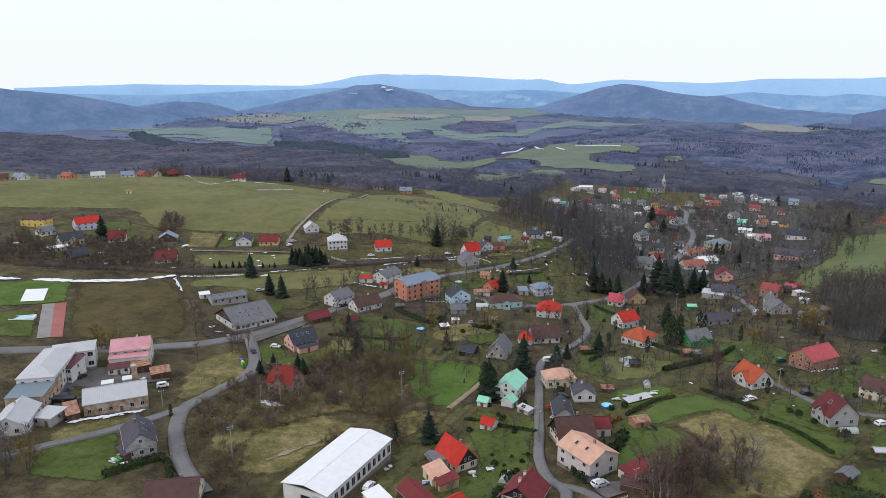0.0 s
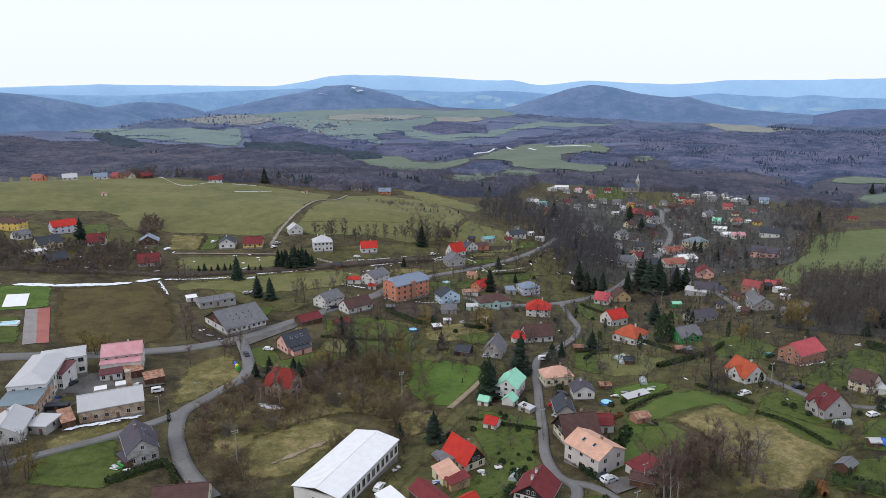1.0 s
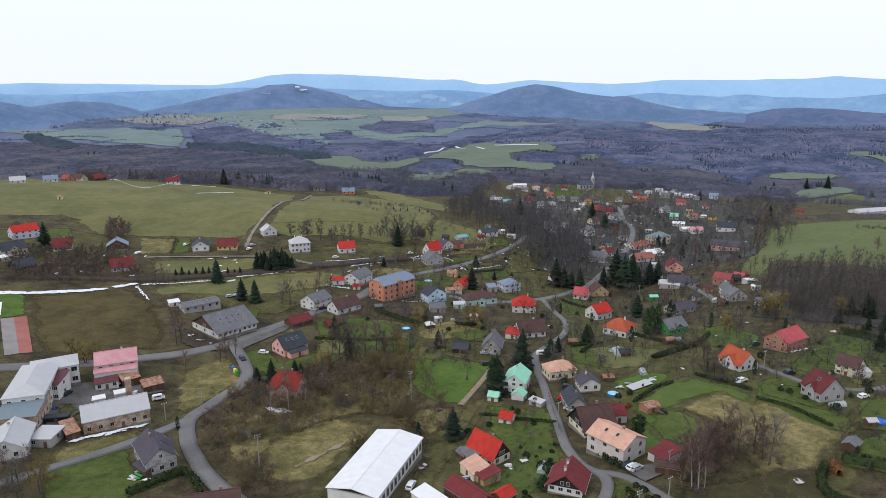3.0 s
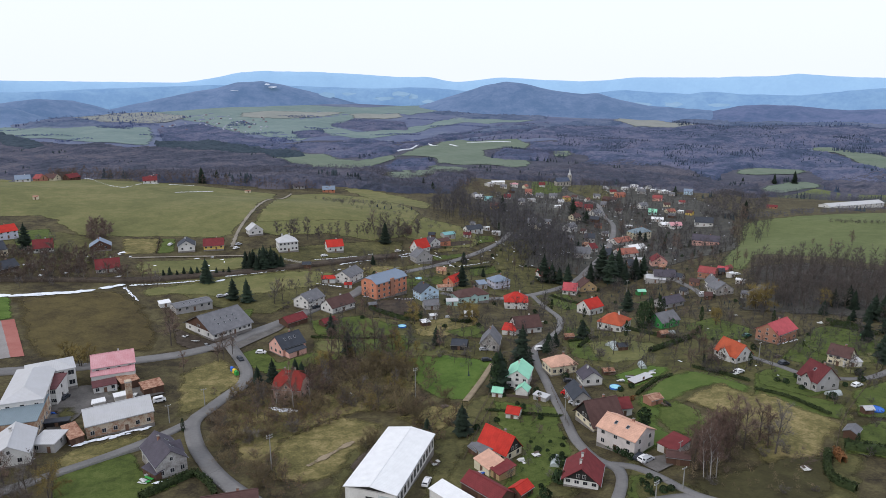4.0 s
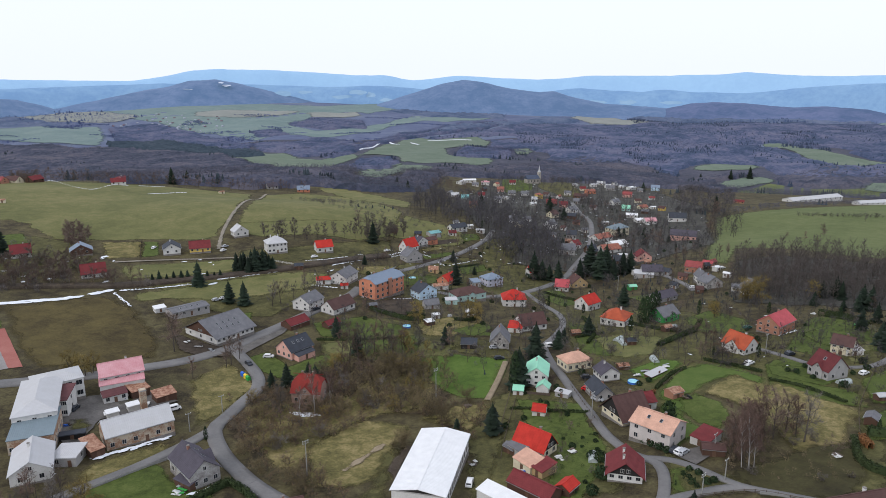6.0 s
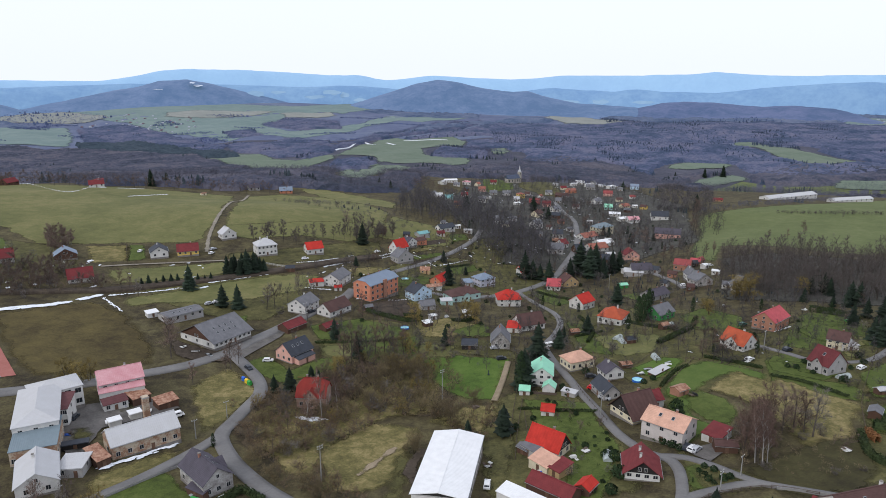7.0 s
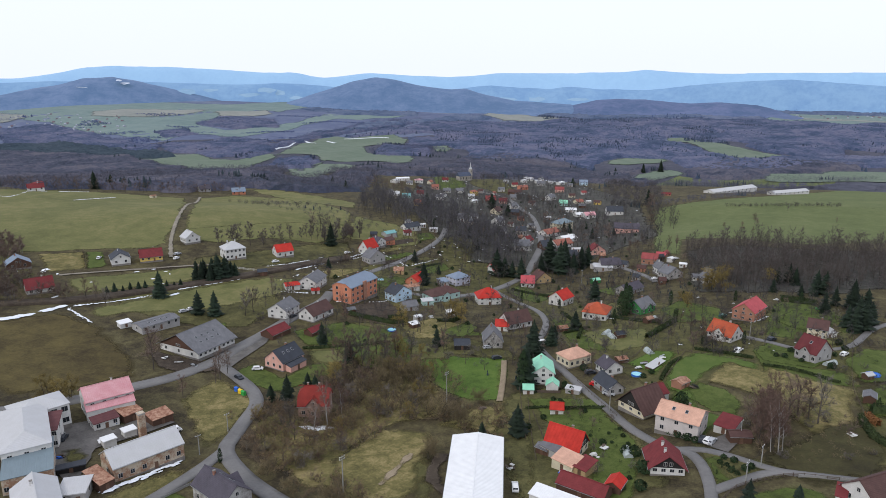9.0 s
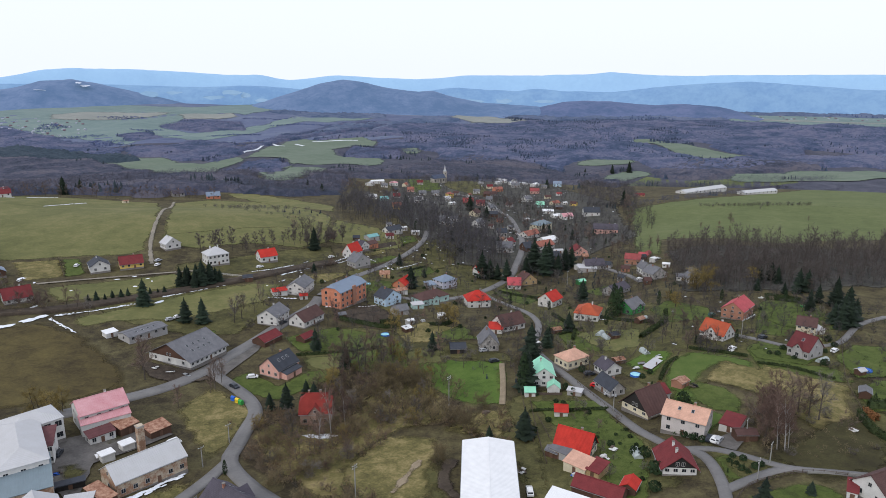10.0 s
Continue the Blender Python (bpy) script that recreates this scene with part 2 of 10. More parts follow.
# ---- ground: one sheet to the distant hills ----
ground_material("rough_grass", (0.031, 0.025, 0.016), (0.07, 0.058, 0.03), (0.116, 0.102, 0.049), (17, 4.0, 0.8), bump=0.2, spread=0.11)
# haze painted into the base colours: bluer and paler the farther out
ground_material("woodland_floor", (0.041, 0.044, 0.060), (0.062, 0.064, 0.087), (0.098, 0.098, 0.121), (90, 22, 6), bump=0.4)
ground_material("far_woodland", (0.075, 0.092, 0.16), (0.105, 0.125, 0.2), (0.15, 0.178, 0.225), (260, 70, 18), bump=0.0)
ground_material("meadow", (0.085, 0.09, 0.034), (0.128, 0.128, 0.049), (0.19, 0.168, 0.075), (45, 8, 1.5), bump=0.08)
ground_material("green_field", (0.05, 0.08, 0.018), (0.076, 0.112, 0.026), (0.11, 0.136, 0.04), (30, 6, 1.0), bump=0.08)
ground_material("pasture", (0.078, 0.096, 0.036), (0.106, 0.126, 0.047), (0.14, 0.152, 0.065), (40, 7, 1.2), bump=0.08)
ground_material("lawn", (0.038, 0.05, 0.014), (0.07, 0.094, 0.022), (0.106, 0.124, 0.037), (9, 2.2, 0.5), bump=0.15, spread=0.14)
ground_material("spring_grass", (0.046, 0.078, 0.016), (0.076, 0.124, 0.024), (0.112, 0.158, 0.038), (10, 2.5, 0.5), bump=0.12)
ground_material("straw_grass", (0.066, 0.062, 0.024), (0.138, 0.12, 0.046), (0.27, 0.215, 0.1), (14, 2.6, 0.7), bump=0.2, spread=0.13)
ground_material("garden_grass", (0.037, 0.033, 0.016), (0.078, 0.074, 0.029), (0.135, 0.122, 0.05), (12, 3.0, 0.7), bump=0.15, spread=0.13)
ground_material("rough_soil", (0.03, 0.026, 0.014), (0.05, 0.045, 0.02), (0.075, 0.07, 0.03), (14, 3, 0.7), bump=0.15)
# village_soil is greyed and lightened, haze over the centre put into its colour
ground_material("village_soil", (0.036, 0.034, 0.031), (0.062, 0.06, 0.052), (0.098, 0.096, 0.078), (16, 4, 0.8), bump=0.15, spread=0.13)
ground_material("leaf_litter", (0.034, 0.026, 0.018), (0.066, 0.05, 0.032), (0.11, 0.086, 0.05), (12, 3, 0.7), bump=0.18, spread=0.13)
ground_material("dark_pasture", (0.036, 0.027, 0.014), (0.075, 0.059, 0.024), (0.12, 0.096, 0.036), (30, 6, 1.0), bump=0.12)
# valley fields lightened and blued in base colour to imitate haze
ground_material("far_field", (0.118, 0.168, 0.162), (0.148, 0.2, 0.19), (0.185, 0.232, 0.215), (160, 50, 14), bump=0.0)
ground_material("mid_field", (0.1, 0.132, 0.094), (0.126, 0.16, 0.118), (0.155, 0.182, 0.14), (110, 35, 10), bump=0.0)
# forest tops greyed and blued tier by tier, haze put into the colour
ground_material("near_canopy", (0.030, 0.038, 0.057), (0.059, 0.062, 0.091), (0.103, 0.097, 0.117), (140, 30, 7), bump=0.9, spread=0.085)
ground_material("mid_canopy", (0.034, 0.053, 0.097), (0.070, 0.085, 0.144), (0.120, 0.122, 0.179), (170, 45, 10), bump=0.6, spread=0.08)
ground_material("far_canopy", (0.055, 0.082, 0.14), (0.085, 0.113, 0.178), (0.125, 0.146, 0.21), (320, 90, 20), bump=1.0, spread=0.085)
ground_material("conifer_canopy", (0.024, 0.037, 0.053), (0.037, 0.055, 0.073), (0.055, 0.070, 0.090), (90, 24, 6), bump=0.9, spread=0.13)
# stubble paled the same way, distance haze in its colour
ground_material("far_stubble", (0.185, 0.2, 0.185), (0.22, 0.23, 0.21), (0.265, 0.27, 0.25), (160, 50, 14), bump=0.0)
ground_material("dirt", (0.03, 0.023, 0.018), (0.06, 0.047, 0.036), (0.1, 0.08, 0.06), (8, 2, 0.5), bump=0.12)
for key, soft, grain in (("meadow", 2.6, 6.0), ("green_field", 2.0, 5.0), ("pasture", 3.0, 7.0), ("mid_field", 9.0, 20.0), ("lawn", 1.1, 2.2), ("spring_grass", 1.3, 2.6), ("straw_grass", 2.6, 4.0),
                         ("garden_grass", 2.4, 4.0), ("leaf_litter", 2.4, 4.0), ("village_soil", 4.0, 8.0), ("dark_pasture", 4.0, 8.0), ("dirt", 0.8, 2.0), ("rough_soil", 2.4, 4.0), ("far_field", 13.0, 30.0), ("far_stubble", 16.0, 40.0)):
    soften(MATS[key], soft, grain)
MID_X, MID_Y = -40.0, 20.0
bearings = np.radians(np.concatenate([np.arange(-48, 78, 0.7), np.arange(78, 312.1, 4.5)]))
rings = [0.5]
while rings[-1] < 4350:
    r = rings[-1]
    rings.append(r + (6 if r < 850 else min(60, 5 + (r - 850) * 0.035)))
rr, bb = np.meshgrid(np.array(rings), bearings, indexing="ij")
gx, gy = MID_X + rr * np.sin(bb), MID_Y + rr * np.cos(bb)
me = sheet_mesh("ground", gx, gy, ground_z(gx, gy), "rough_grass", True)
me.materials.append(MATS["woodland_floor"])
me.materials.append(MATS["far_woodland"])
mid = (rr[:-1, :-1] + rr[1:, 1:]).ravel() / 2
# farther rings of ground take the haze-toned colours
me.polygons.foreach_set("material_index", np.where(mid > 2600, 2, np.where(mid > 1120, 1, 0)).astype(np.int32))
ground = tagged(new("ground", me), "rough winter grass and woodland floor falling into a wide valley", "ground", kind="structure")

# distant hills, a backdrop far behind the village, haze painted in blue and glow
def haze_backdrop(name, low, high, glow):
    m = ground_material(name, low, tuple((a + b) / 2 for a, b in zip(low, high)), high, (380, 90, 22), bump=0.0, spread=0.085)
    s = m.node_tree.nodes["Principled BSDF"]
    # the glow lifts the hills as haze would; nothing here is a lamp
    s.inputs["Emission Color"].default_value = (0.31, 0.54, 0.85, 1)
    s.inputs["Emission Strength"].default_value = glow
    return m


haze_backdrop("hill_woods", (0.024, 0.04, 0.1), (0.075, 0.09, 0.162), 0.25)
haze_backdrop("low_hill_woods", (0.026, 0.036, 0.095), (0.08, 0.08, 0.155), 0.16)
haze_backdrop("ridge_woods", (0.088, 0.16, 0.285), (0.138, 0.222, 0.335), 0.28)
haze_backdrop("last_ridge", (0.18, 0.275, 0.39), (0.205, 0.31, 0.42), 0.4)


def ridge(name, reach, crest, mat, label, depth=260.0, foot=-150.0):
    """A long hill round the viewer: crest is pairs of bearing (degrees) and rise above eye level (degrees)."""
    az = np.linspace(crest[0][0], crest[-1][0], 260)
    up = np.interp(az, [c[0] for c in crest], [c[1] for c in crest])
    kernel = np.array([1, 2, 3, 2, 1]) / 9.0
    up = np.convolve(np.pad(up, 2, mode="edge"), kernel, "valid")
    up = up + np.array([0.035 * noise.noise((a * 0.9, reach, 0)) + 0.02 * noise.noise((a * 3.1, reach, 5)) for a in az])
    top = 107 + reach * np.tan(np.radians(up))
    steps = np.linspace(0, 1, 14)
    a, s = np.meshgrid(np.radians(az), steps)
    d = reach - depth * (1 - s)
    x, y = MID_X + d * np.sin(a), MID_Y + d * np.cos(a)
    ease = np.sin(s * np.pi / 2) ** 1.3
    z = foot + (top[None, :] - foot) * ease
    folds = np.array([noise.noise((q * 0.35, reach, 9.0)) for q in az])
    z = z + 30 * folds[None, :] * np.sin(s * np.pi)
    ob = new(name, sheet_mesh(name, x, y, z, mat, True))
    return tagged(ob, label, "hill", kind="structure")


ridge('distant_hill', 4860, ((-35.1, -0.40), (-27.4, -0.18), (-14.5, -0.37), (-12.5, -0.07), (-10.4, 0.39), (-8.7, 0.53), (-4.8, 0.45), (-1.7, 0.33), (2.9, 0.02), (4.7, 0.11), (6.5, -0.34), (8.4, -0.25), (9.7, -0.02), (11.3, 0.02), (13.8, -0.15), (16.5, -0.28), (19.2, -0.19), (20.9, 0.03), (27.2, 0.03), (29.2, 0.11), (31.1, 0.11), (32.6, 0.31), (34.1, 0.19), (36.6, 0.03), (38.9, -0.00), (41.5, 0.07), (44.8, 0.07), (51.0, 0.10), (57.3, -0.02)), 'last_ridge', 'mountain ridge painted pale blue for far haze', 260, -150)
ridge('distant_hill', 4700, ((-35.2, -0.74), (-25.6, -1.02), (-20.3, -0.79), (-13.3, -0.58), (-9.6, -0.50), (-3.5, -0.73), (0.1, -0.87), (3.8, -0.74), (7.0, -0.96), (12.1, -1.63), (16.6, -1.39), (20.1, -0.93), (25.3, -1.25), (26.9, -0.98), (28.9, -1.21), (33.1, -1.25), (36.7, -0.82), (39.0, -0.61), (43.1, -0.40), (51.2, -0.99), (57.4, -0.87)), 'ridge_woods', 'wooded mountain flank painted blue for haze', 260, -150)
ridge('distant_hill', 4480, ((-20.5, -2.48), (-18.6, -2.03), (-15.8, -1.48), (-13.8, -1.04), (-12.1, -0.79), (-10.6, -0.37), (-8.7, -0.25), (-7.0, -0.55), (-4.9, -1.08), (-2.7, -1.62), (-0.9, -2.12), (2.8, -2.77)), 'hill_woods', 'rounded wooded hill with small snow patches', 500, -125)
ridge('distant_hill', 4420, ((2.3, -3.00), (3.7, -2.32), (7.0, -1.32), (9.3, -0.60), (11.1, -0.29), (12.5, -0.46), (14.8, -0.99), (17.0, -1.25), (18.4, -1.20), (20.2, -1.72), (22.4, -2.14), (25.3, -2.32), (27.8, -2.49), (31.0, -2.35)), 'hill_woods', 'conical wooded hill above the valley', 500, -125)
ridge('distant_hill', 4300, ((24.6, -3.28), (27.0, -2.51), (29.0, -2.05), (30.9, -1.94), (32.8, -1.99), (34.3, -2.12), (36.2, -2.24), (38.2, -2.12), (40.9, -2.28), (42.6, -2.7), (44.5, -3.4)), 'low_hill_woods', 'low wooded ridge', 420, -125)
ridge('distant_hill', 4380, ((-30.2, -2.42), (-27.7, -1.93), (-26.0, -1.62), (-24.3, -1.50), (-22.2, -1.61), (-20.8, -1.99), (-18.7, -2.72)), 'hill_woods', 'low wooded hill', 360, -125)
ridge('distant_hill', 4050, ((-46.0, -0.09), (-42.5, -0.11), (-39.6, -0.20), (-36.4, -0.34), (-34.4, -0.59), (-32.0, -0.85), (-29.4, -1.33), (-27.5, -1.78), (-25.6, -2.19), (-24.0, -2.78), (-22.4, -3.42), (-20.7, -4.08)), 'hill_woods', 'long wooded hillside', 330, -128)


def hill_snow(reach, spots, mat="hill_snow", label="old snow patches near the top of the far hill", name="hill_snow", category="snow"):
    """Old snow near the tops of the far hills: bearing, rise, width and height in degrees."""
    draw = random.Random(3)
    vs, fs = [], []
    for az, up, w, h in spots:
        base = len(vs)
        for i in range(10):
            a = i * math.pi / 5
            b, u = radians(az + math.cos(a) * w * draw.uniform(0.5, 1.1)), up + math.sin(a) * h * draw.uniform(0.4, 1.1)
            d = reach + 40 * math.sin(a)
            vs.append((MID_X + d * math.sin(b), MID_Y + d * math.cos(b), 107 + reach * math.tan(radians(u))))
        fs.append(tuple(range(base, base + 10)))
    me = bpy.data.meshes.new(name)
    me.from_pydata(vs, [], fs)
    me.materials.append(MATS[mat])
    tagged(new(name, me), label, category, kind="stuff")


# far snow, toned dimmer and bluer than the snow nearby
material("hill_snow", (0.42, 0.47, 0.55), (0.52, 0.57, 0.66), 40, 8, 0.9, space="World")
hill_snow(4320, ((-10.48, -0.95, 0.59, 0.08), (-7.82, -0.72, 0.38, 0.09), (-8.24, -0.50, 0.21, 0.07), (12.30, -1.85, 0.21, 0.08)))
# clearings get a haze-blue colour and the same haze glow as the ridges
haze_backdrop("ridge_meadow", (0.135, 0.21, 0.29), (0.175, 0.25, 0.325), 0.28)
hill_snow(4430, ((-3.61, -1.35, 1.04, 0.24), (-1.78, -1.27, 0.66, 0.14), (2.38, -1.27, 0.76, 0.24), (3.4, -1.54, 0.47, 0.28), (0.99, -1.63, 0.95, 0.19), (21.64, -2.06, 1.14, 0.19), (24.2, -2.03, 0.85, 0.24), (27.51, -2.02, 0.95, 0.19), (-4.09, -1.85, 0.95, 0.14), (4.7, -1.91, 0.57, 0.14)), "ridge_meadow", "clearings painted pale with haze at the foot of the mountains", "distant_clearing", "clearing")


# ---- overlays of land: fields, lawns, roads ----
def inside(px, py, poly):
    hit = np.zeros(px.shape, bool)
    n = len(poly)
    for i in range(n):
        (x0, y0), (x1, y1) = poly[i], poly[(i + 1) % n]
        cross = (y0 > py) != (y1 > py)
        hit ^= cross & (px < (x1 - x0) * (py - y0) / ((y1 - y0) or 1e-9) + x0)
    return hit


LAID = []
CLEARINGS = []


def patch(name, mat, poly, label, lift=0.12, step=5.0, category="field"):
    """A sheet of land inside a polygon, laid on the ground; the edge follows the polygon."""
    bm = bmesh.new()
    LAID.append(name)
    if step > 20 or mat == "pasture":
        CLEARINGS.append(poly)
    if lift < 0.2:
        lift = 0.08 + 0.0035 * len(LAID)
        across = max(max(p[0] for p in poly) - min(p[0] for p in poly), max(p[1] for p in poly) - min(p[1] for p in poly))
        step = 3.0 if across < 80 else 5.0 if across < 300 else 9.0
    n = len(poly)
    loop = []
    for i in range(n):
        (x0, y0), (x1, y1) = poly[i], poly[(i + 1) % n]
        cuts = max(1, int(math.hypot(x1 - x0, y1 - y0) / step))
        for c in range(cuts):
            f = c / cuts
            wob = (0.06 if "court" in mat or mat == "tarp_white" else 0.25 if mat in ("lawn", "spring_grass", "red_court", "grey_court", "yard", "tarp_white") else 0.6) * step * noise.noise((x0 + f * (x1 - x0), y0 + f * (y1 - y0), 3.0)) if c else 0
            loop.append((x0 + f * (x1 - x0) + wob, y0 + f * (y1 - y0) + wob))
    bm.faces.new([bm.verts.new((x, y, 0)) for x, y in loop])
    xs, ys = [p[0] for p in loop], [p[1] for p in loop]
    for lo, hi, axis in ((min(xs), max(xs), 0), (min(ys), max(ys), 1)):
        for c in np.arange(lo + step, hi, step):
            at, no = ((c, 0, 0), (1, 0, 0)) if axis == 0 else ((0, c, 0), (0, 1, 0))
            bmesh.ops.bisect_plane(bm, geom=bm.verts[:] + bm.edges[:] + bm.faces[:], plane_co=at, plane_no=no)
    co = np.array([v.co[:] for v in bm.verts])
    zs = ground_z(co[:, 0], co[:, 1]) + lift
    for v, z in zip(bm.verts, zs):
        v.co.z = z
    bm.verts.index_update()
    deep = border_distance(co[:, 0], co[:, 1], loop)
    bmesh.ops.recalc_face_normals(bm, faces=bm.faces)
    if bm.faces and sum(f.normal.z for f in bm.faces) < 0:
        bmesh.ops.reverse_faces(bm, faces=bm.faces)
    for f in bm.faces:
        f.smooth = True
    ob = tagged(part(name, bm, mat), label, category, kind="structure")
    store_inner(ob.data, deep)
    return ob


def snow_line(pts, width, label):
    """A melting bank of snow: a broken row of uneven lumps along a line."""
    line = smooth_line(pts, 1.5)
    d = np.gradient(line, axis=0)
    d /= np.maximum(np.linalg.norm(d, axis=1)[:, None], 1e-6)
    draw = random.Random(len(line))
    vs, fs = [], []
    for p, t in zip(line, d):
        if noise.noise((p[0] * 0.06, p[1] * 0.06, 7.0)) < -0.36:
            continue
        for lump in range(2):
            c = p + np.array([-t[1], t[0]]) * draw.uniform(-0.5, 0.5) * width
            base, n, r = len(vs), 9, width * draw.uniform(0.16, 0.42)
            for i in range(n):
                a = i * 2 * math.pi / n
                q = c + t * math.cos(a) * r * draw.uniform(1.6, 3.4) + np.array([-t[1], t[0]]) * math.sin(a) * r * draw.uniform(0.6, 1.2)
                vs.append((q[0], q[1], float(ground_z(q[0], q[1])) + 0.36))
            vs.append((c[0], c[1], float(ground_z(c[0], c[1])) + 0.36 + draw.uniform(0.15, 0.4)))
            fs += [(base + i, base + (i + 1) % n, base + n) for i in range(n)]
    me = bpy.data.meshes.new("snow_bank")
    me.from_pydata(vs, [], fs)
    me.materials.append(MATS["snow"])
    tagged(new("snow_bank", me), label, "snow", kind="stuff")


def smooth_line(pts, step=3.0):
    """Catmull-Rom through the points, at even steps."""
    p = [np.array(q, float) for q in pts]
    p = [2 * p[0] - p[1], *p, 2 * p[-1] - p[-2]]
    out = []
    for i in range(1, len(p) - 2):
        n = max(2, int(np.linalg.norm(p[i + 1] - p[i]) / step))
        for c in range(n):
            t = c / n
            out.append(0.5 * (2 * p[i] + (p[i + 1] - p[i - 1]) * t + (2 * p[i - 1] - 5 * p[i] + 4 * p[i + 1] - p[i + 2]) * t * t + (3 * p[i] - p[i - 1] - 3 * p[i + 1] + p[i + 2]) * t ** 3))
    out.append(p[-2])
    return np.array(out)


TRACKS = []


def ribbon(name, mat, pts, width, label, category="road", lift=0.46, wobble=0.0, thick=0.25, kind="structure"):
    """A road, path or strip along a line, with a crown and shoulders that go into the ground."""
    line = smooth_line(pts)
    d = np.gradient(line, axis=0)
    d /= np.linalg.norm(d, axis=1)[:, None]
    side = np.stack([-d[:, 1], d[:, 0]], -1)
    half = np.full(len(line), width / 2)
    if wobble:
        half = half * (1 + wobble * np.array([noise.noise((q[0] * 0.31, q[1] * 0.31, 2.0)) * 2.2 for q in line]))
        half = np.maximum(half, 0.03)
    if category in ("road", "path"):
        TRACKS.append((line, width / 2))
    cols = []
    for f, drop in ((-1.0, thick + lift), (-1.0, 0), (-0.4, -0.03), (0.4, -0.03), (1.0, 0), (1.0, thick + lift)):
        q = line + side * (half * f)[:, None]
        cols.append(np.c_[q, ground_z(q[:, 0], q[:, 1]) + lift - drop])
    g = np.stack(cols, 1)
    ob = new(name, sheet_mesh(name, g[..., 0], g[..., 1], g[..., 2], mat, True))
    store_inner(ob.data, np.tile((0, 0, 0.6, 0.6, 0, 0), (len(line), 1)).ravel() * (np.repeat(half, 6) if wobble else 99) + (0 if wobble else 99))
    return tagged(ob, label, category, kind=kind)


material("asphalt", (0.118, 0.114, 0.111), (0.185, 0.178, 0.173), 9, 0.8, 0.75, 0.01, space="World")
# town walls and roofs muted and blued, haze painted into the colour
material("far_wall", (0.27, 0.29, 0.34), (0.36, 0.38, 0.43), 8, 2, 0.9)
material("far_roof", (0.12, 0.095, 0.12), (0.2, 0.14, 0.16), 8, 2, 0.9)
material("sand_path", (0.2, 0.155, 0.1), (0.3, 0.24, 0.165), 4, 0.4, 0.95, 0.05, space="World")
material("gravel_track", (0.16, 0.14, 0.11), (0.27, 0.24, 0.19), 4, 0.4, 0.95, 0.05, space="World")
soften(MATS["sand_path"], 0.7, 1.5)
soften(MATS["gravel_track"], 0.5, 1.5)
material("yard", (0.075, 0.069, 0.064), (0.155, 0.143, 0.133), 5, 0.7, 0.9, 0.03, space="World")
material("snow", (0.62, 0.65, 0.7), (0.8, 0.82, 0.85), 3, 0.4, 0.8, 0.1, space="World")
material("grey_court", (0.2, 0.18, 0.17), (0.28, 0.26, 0.25), 6, 0.5, 0.9, 0.0, space="World")
material("red_court", (0.27, 0.085, 0.07), (0.35, 0.14, 0.115), 6, 0.5, 0.9, 0.0, space="World")

patch('field', 'meadow', [(-411, 462), (-1406, 1727), (-1200, 1817), (-871, 1676), (-320, 730), (-216, 711), (-131, 694), (-123, 573), (-125, 494), (-129, 466), (-128, 454), (-167, 456), (-200, 456), (-226, 456), (-270, 503)], 'large olive-green winter meadow on the hillside', 0.12, 5)
patch('field', 'meadow', [(-118, 562), (-120, 697), (-88, 725), (-41, 697), (-9, 638), (6, 567), (-6, 517), (-41, 492), (-81, 492), (-109, 488), (-117, 475), (-121, 471)], 'olive meadow with scattered bushes', 0.12, 5)
patch('field', 'straw_grass', [(-199, 453), (-173, 454), (-166, 422), (-186, 415)], 'pale dry grass plot beside the meadow', 0.12, 5)
patch('field', 'meadow', [(-72, 763), (-41, 769), (24, 649), (12, 598), (-41, 688)], 'strip of grass between hedges', 0.12, 5)
patch('field', 'pasture', [(193, 419), (273, 532), (317, 611), (400, 631), (521, 664), (1466, 1029), (529, 351), (290, 384), (257, 431), (235, 443), (198, 394)], 'green pasture on the valley slope', 0.12, 5)
patch('field', 'pasture', [(719, 1221), (953, 1435), (1024, 1281), (1289, 1301), (1126, 1137), (947, 1187), (544, 864)], 'green pasture behind the farm', 0.12, 5)
patch('field', 'village_soil', [(209, 407), (242, 408), (261, 390), (280, 371), (352, 336), (263, 255), (210, 285), (199, 305), (168, 295), (169, 331)], 'brown leaf litter below the leafless wood')
patch('field', 'village_soil', [(67, 675), (170, 965), (331, 1217), (389, 882), (350, 681), (241, 477), (169, 437), (117, 427), (60, 450)], 'dark brown winter gardens in the village centre')
patch('field', 'garden_grass', [(52, 291), (77, 313), (110, 325), (127, 293), (123, 251), (180, 276), (186, 255), (127, 186), (108, 180), (101, 191), (89, 199), (69, 199), (46, 187), (48, 211), (42, 236), (41, 258)], 'olive winter grass of the gardens', 0.12, 5)
patch('field', 'garden_grass', [(-25, 318), (-10, 304), (12, 280), (23, 248), (12, 252), (-6, 266), (-20, 272), (-44, 264), (-62, 266), (-63, 292), (-42, 319)], 'olive winter grass of the gardens', 0.12, 5)
patch('field', 'garden_grass', [(-17, 417), (9, 452), (38, 456), (80, 448), (92, 410), (59, 350), (36, 375), (-1, 374), (-15, 381)], 'olive winter grass of the gardens', 0.12, 5)
patch('field', 'garden_grass', [(4, 225), (27, 218), (25, 184), (24, 169), (15, 144), (-5, 149), (-24, 154), (-22, 170), (-10, 186), (-6, 212)], 'olive grass of gardens and paths', 0.12, 5)
patch('field', 'garden_grass', [(35, 166), (43, 153), (52, 144), (75, 142), (97, 166), (122, 187), (127, 186), (78, 130), (25, 142)], 'rough olive grass below bare trees', 0.12, 5)
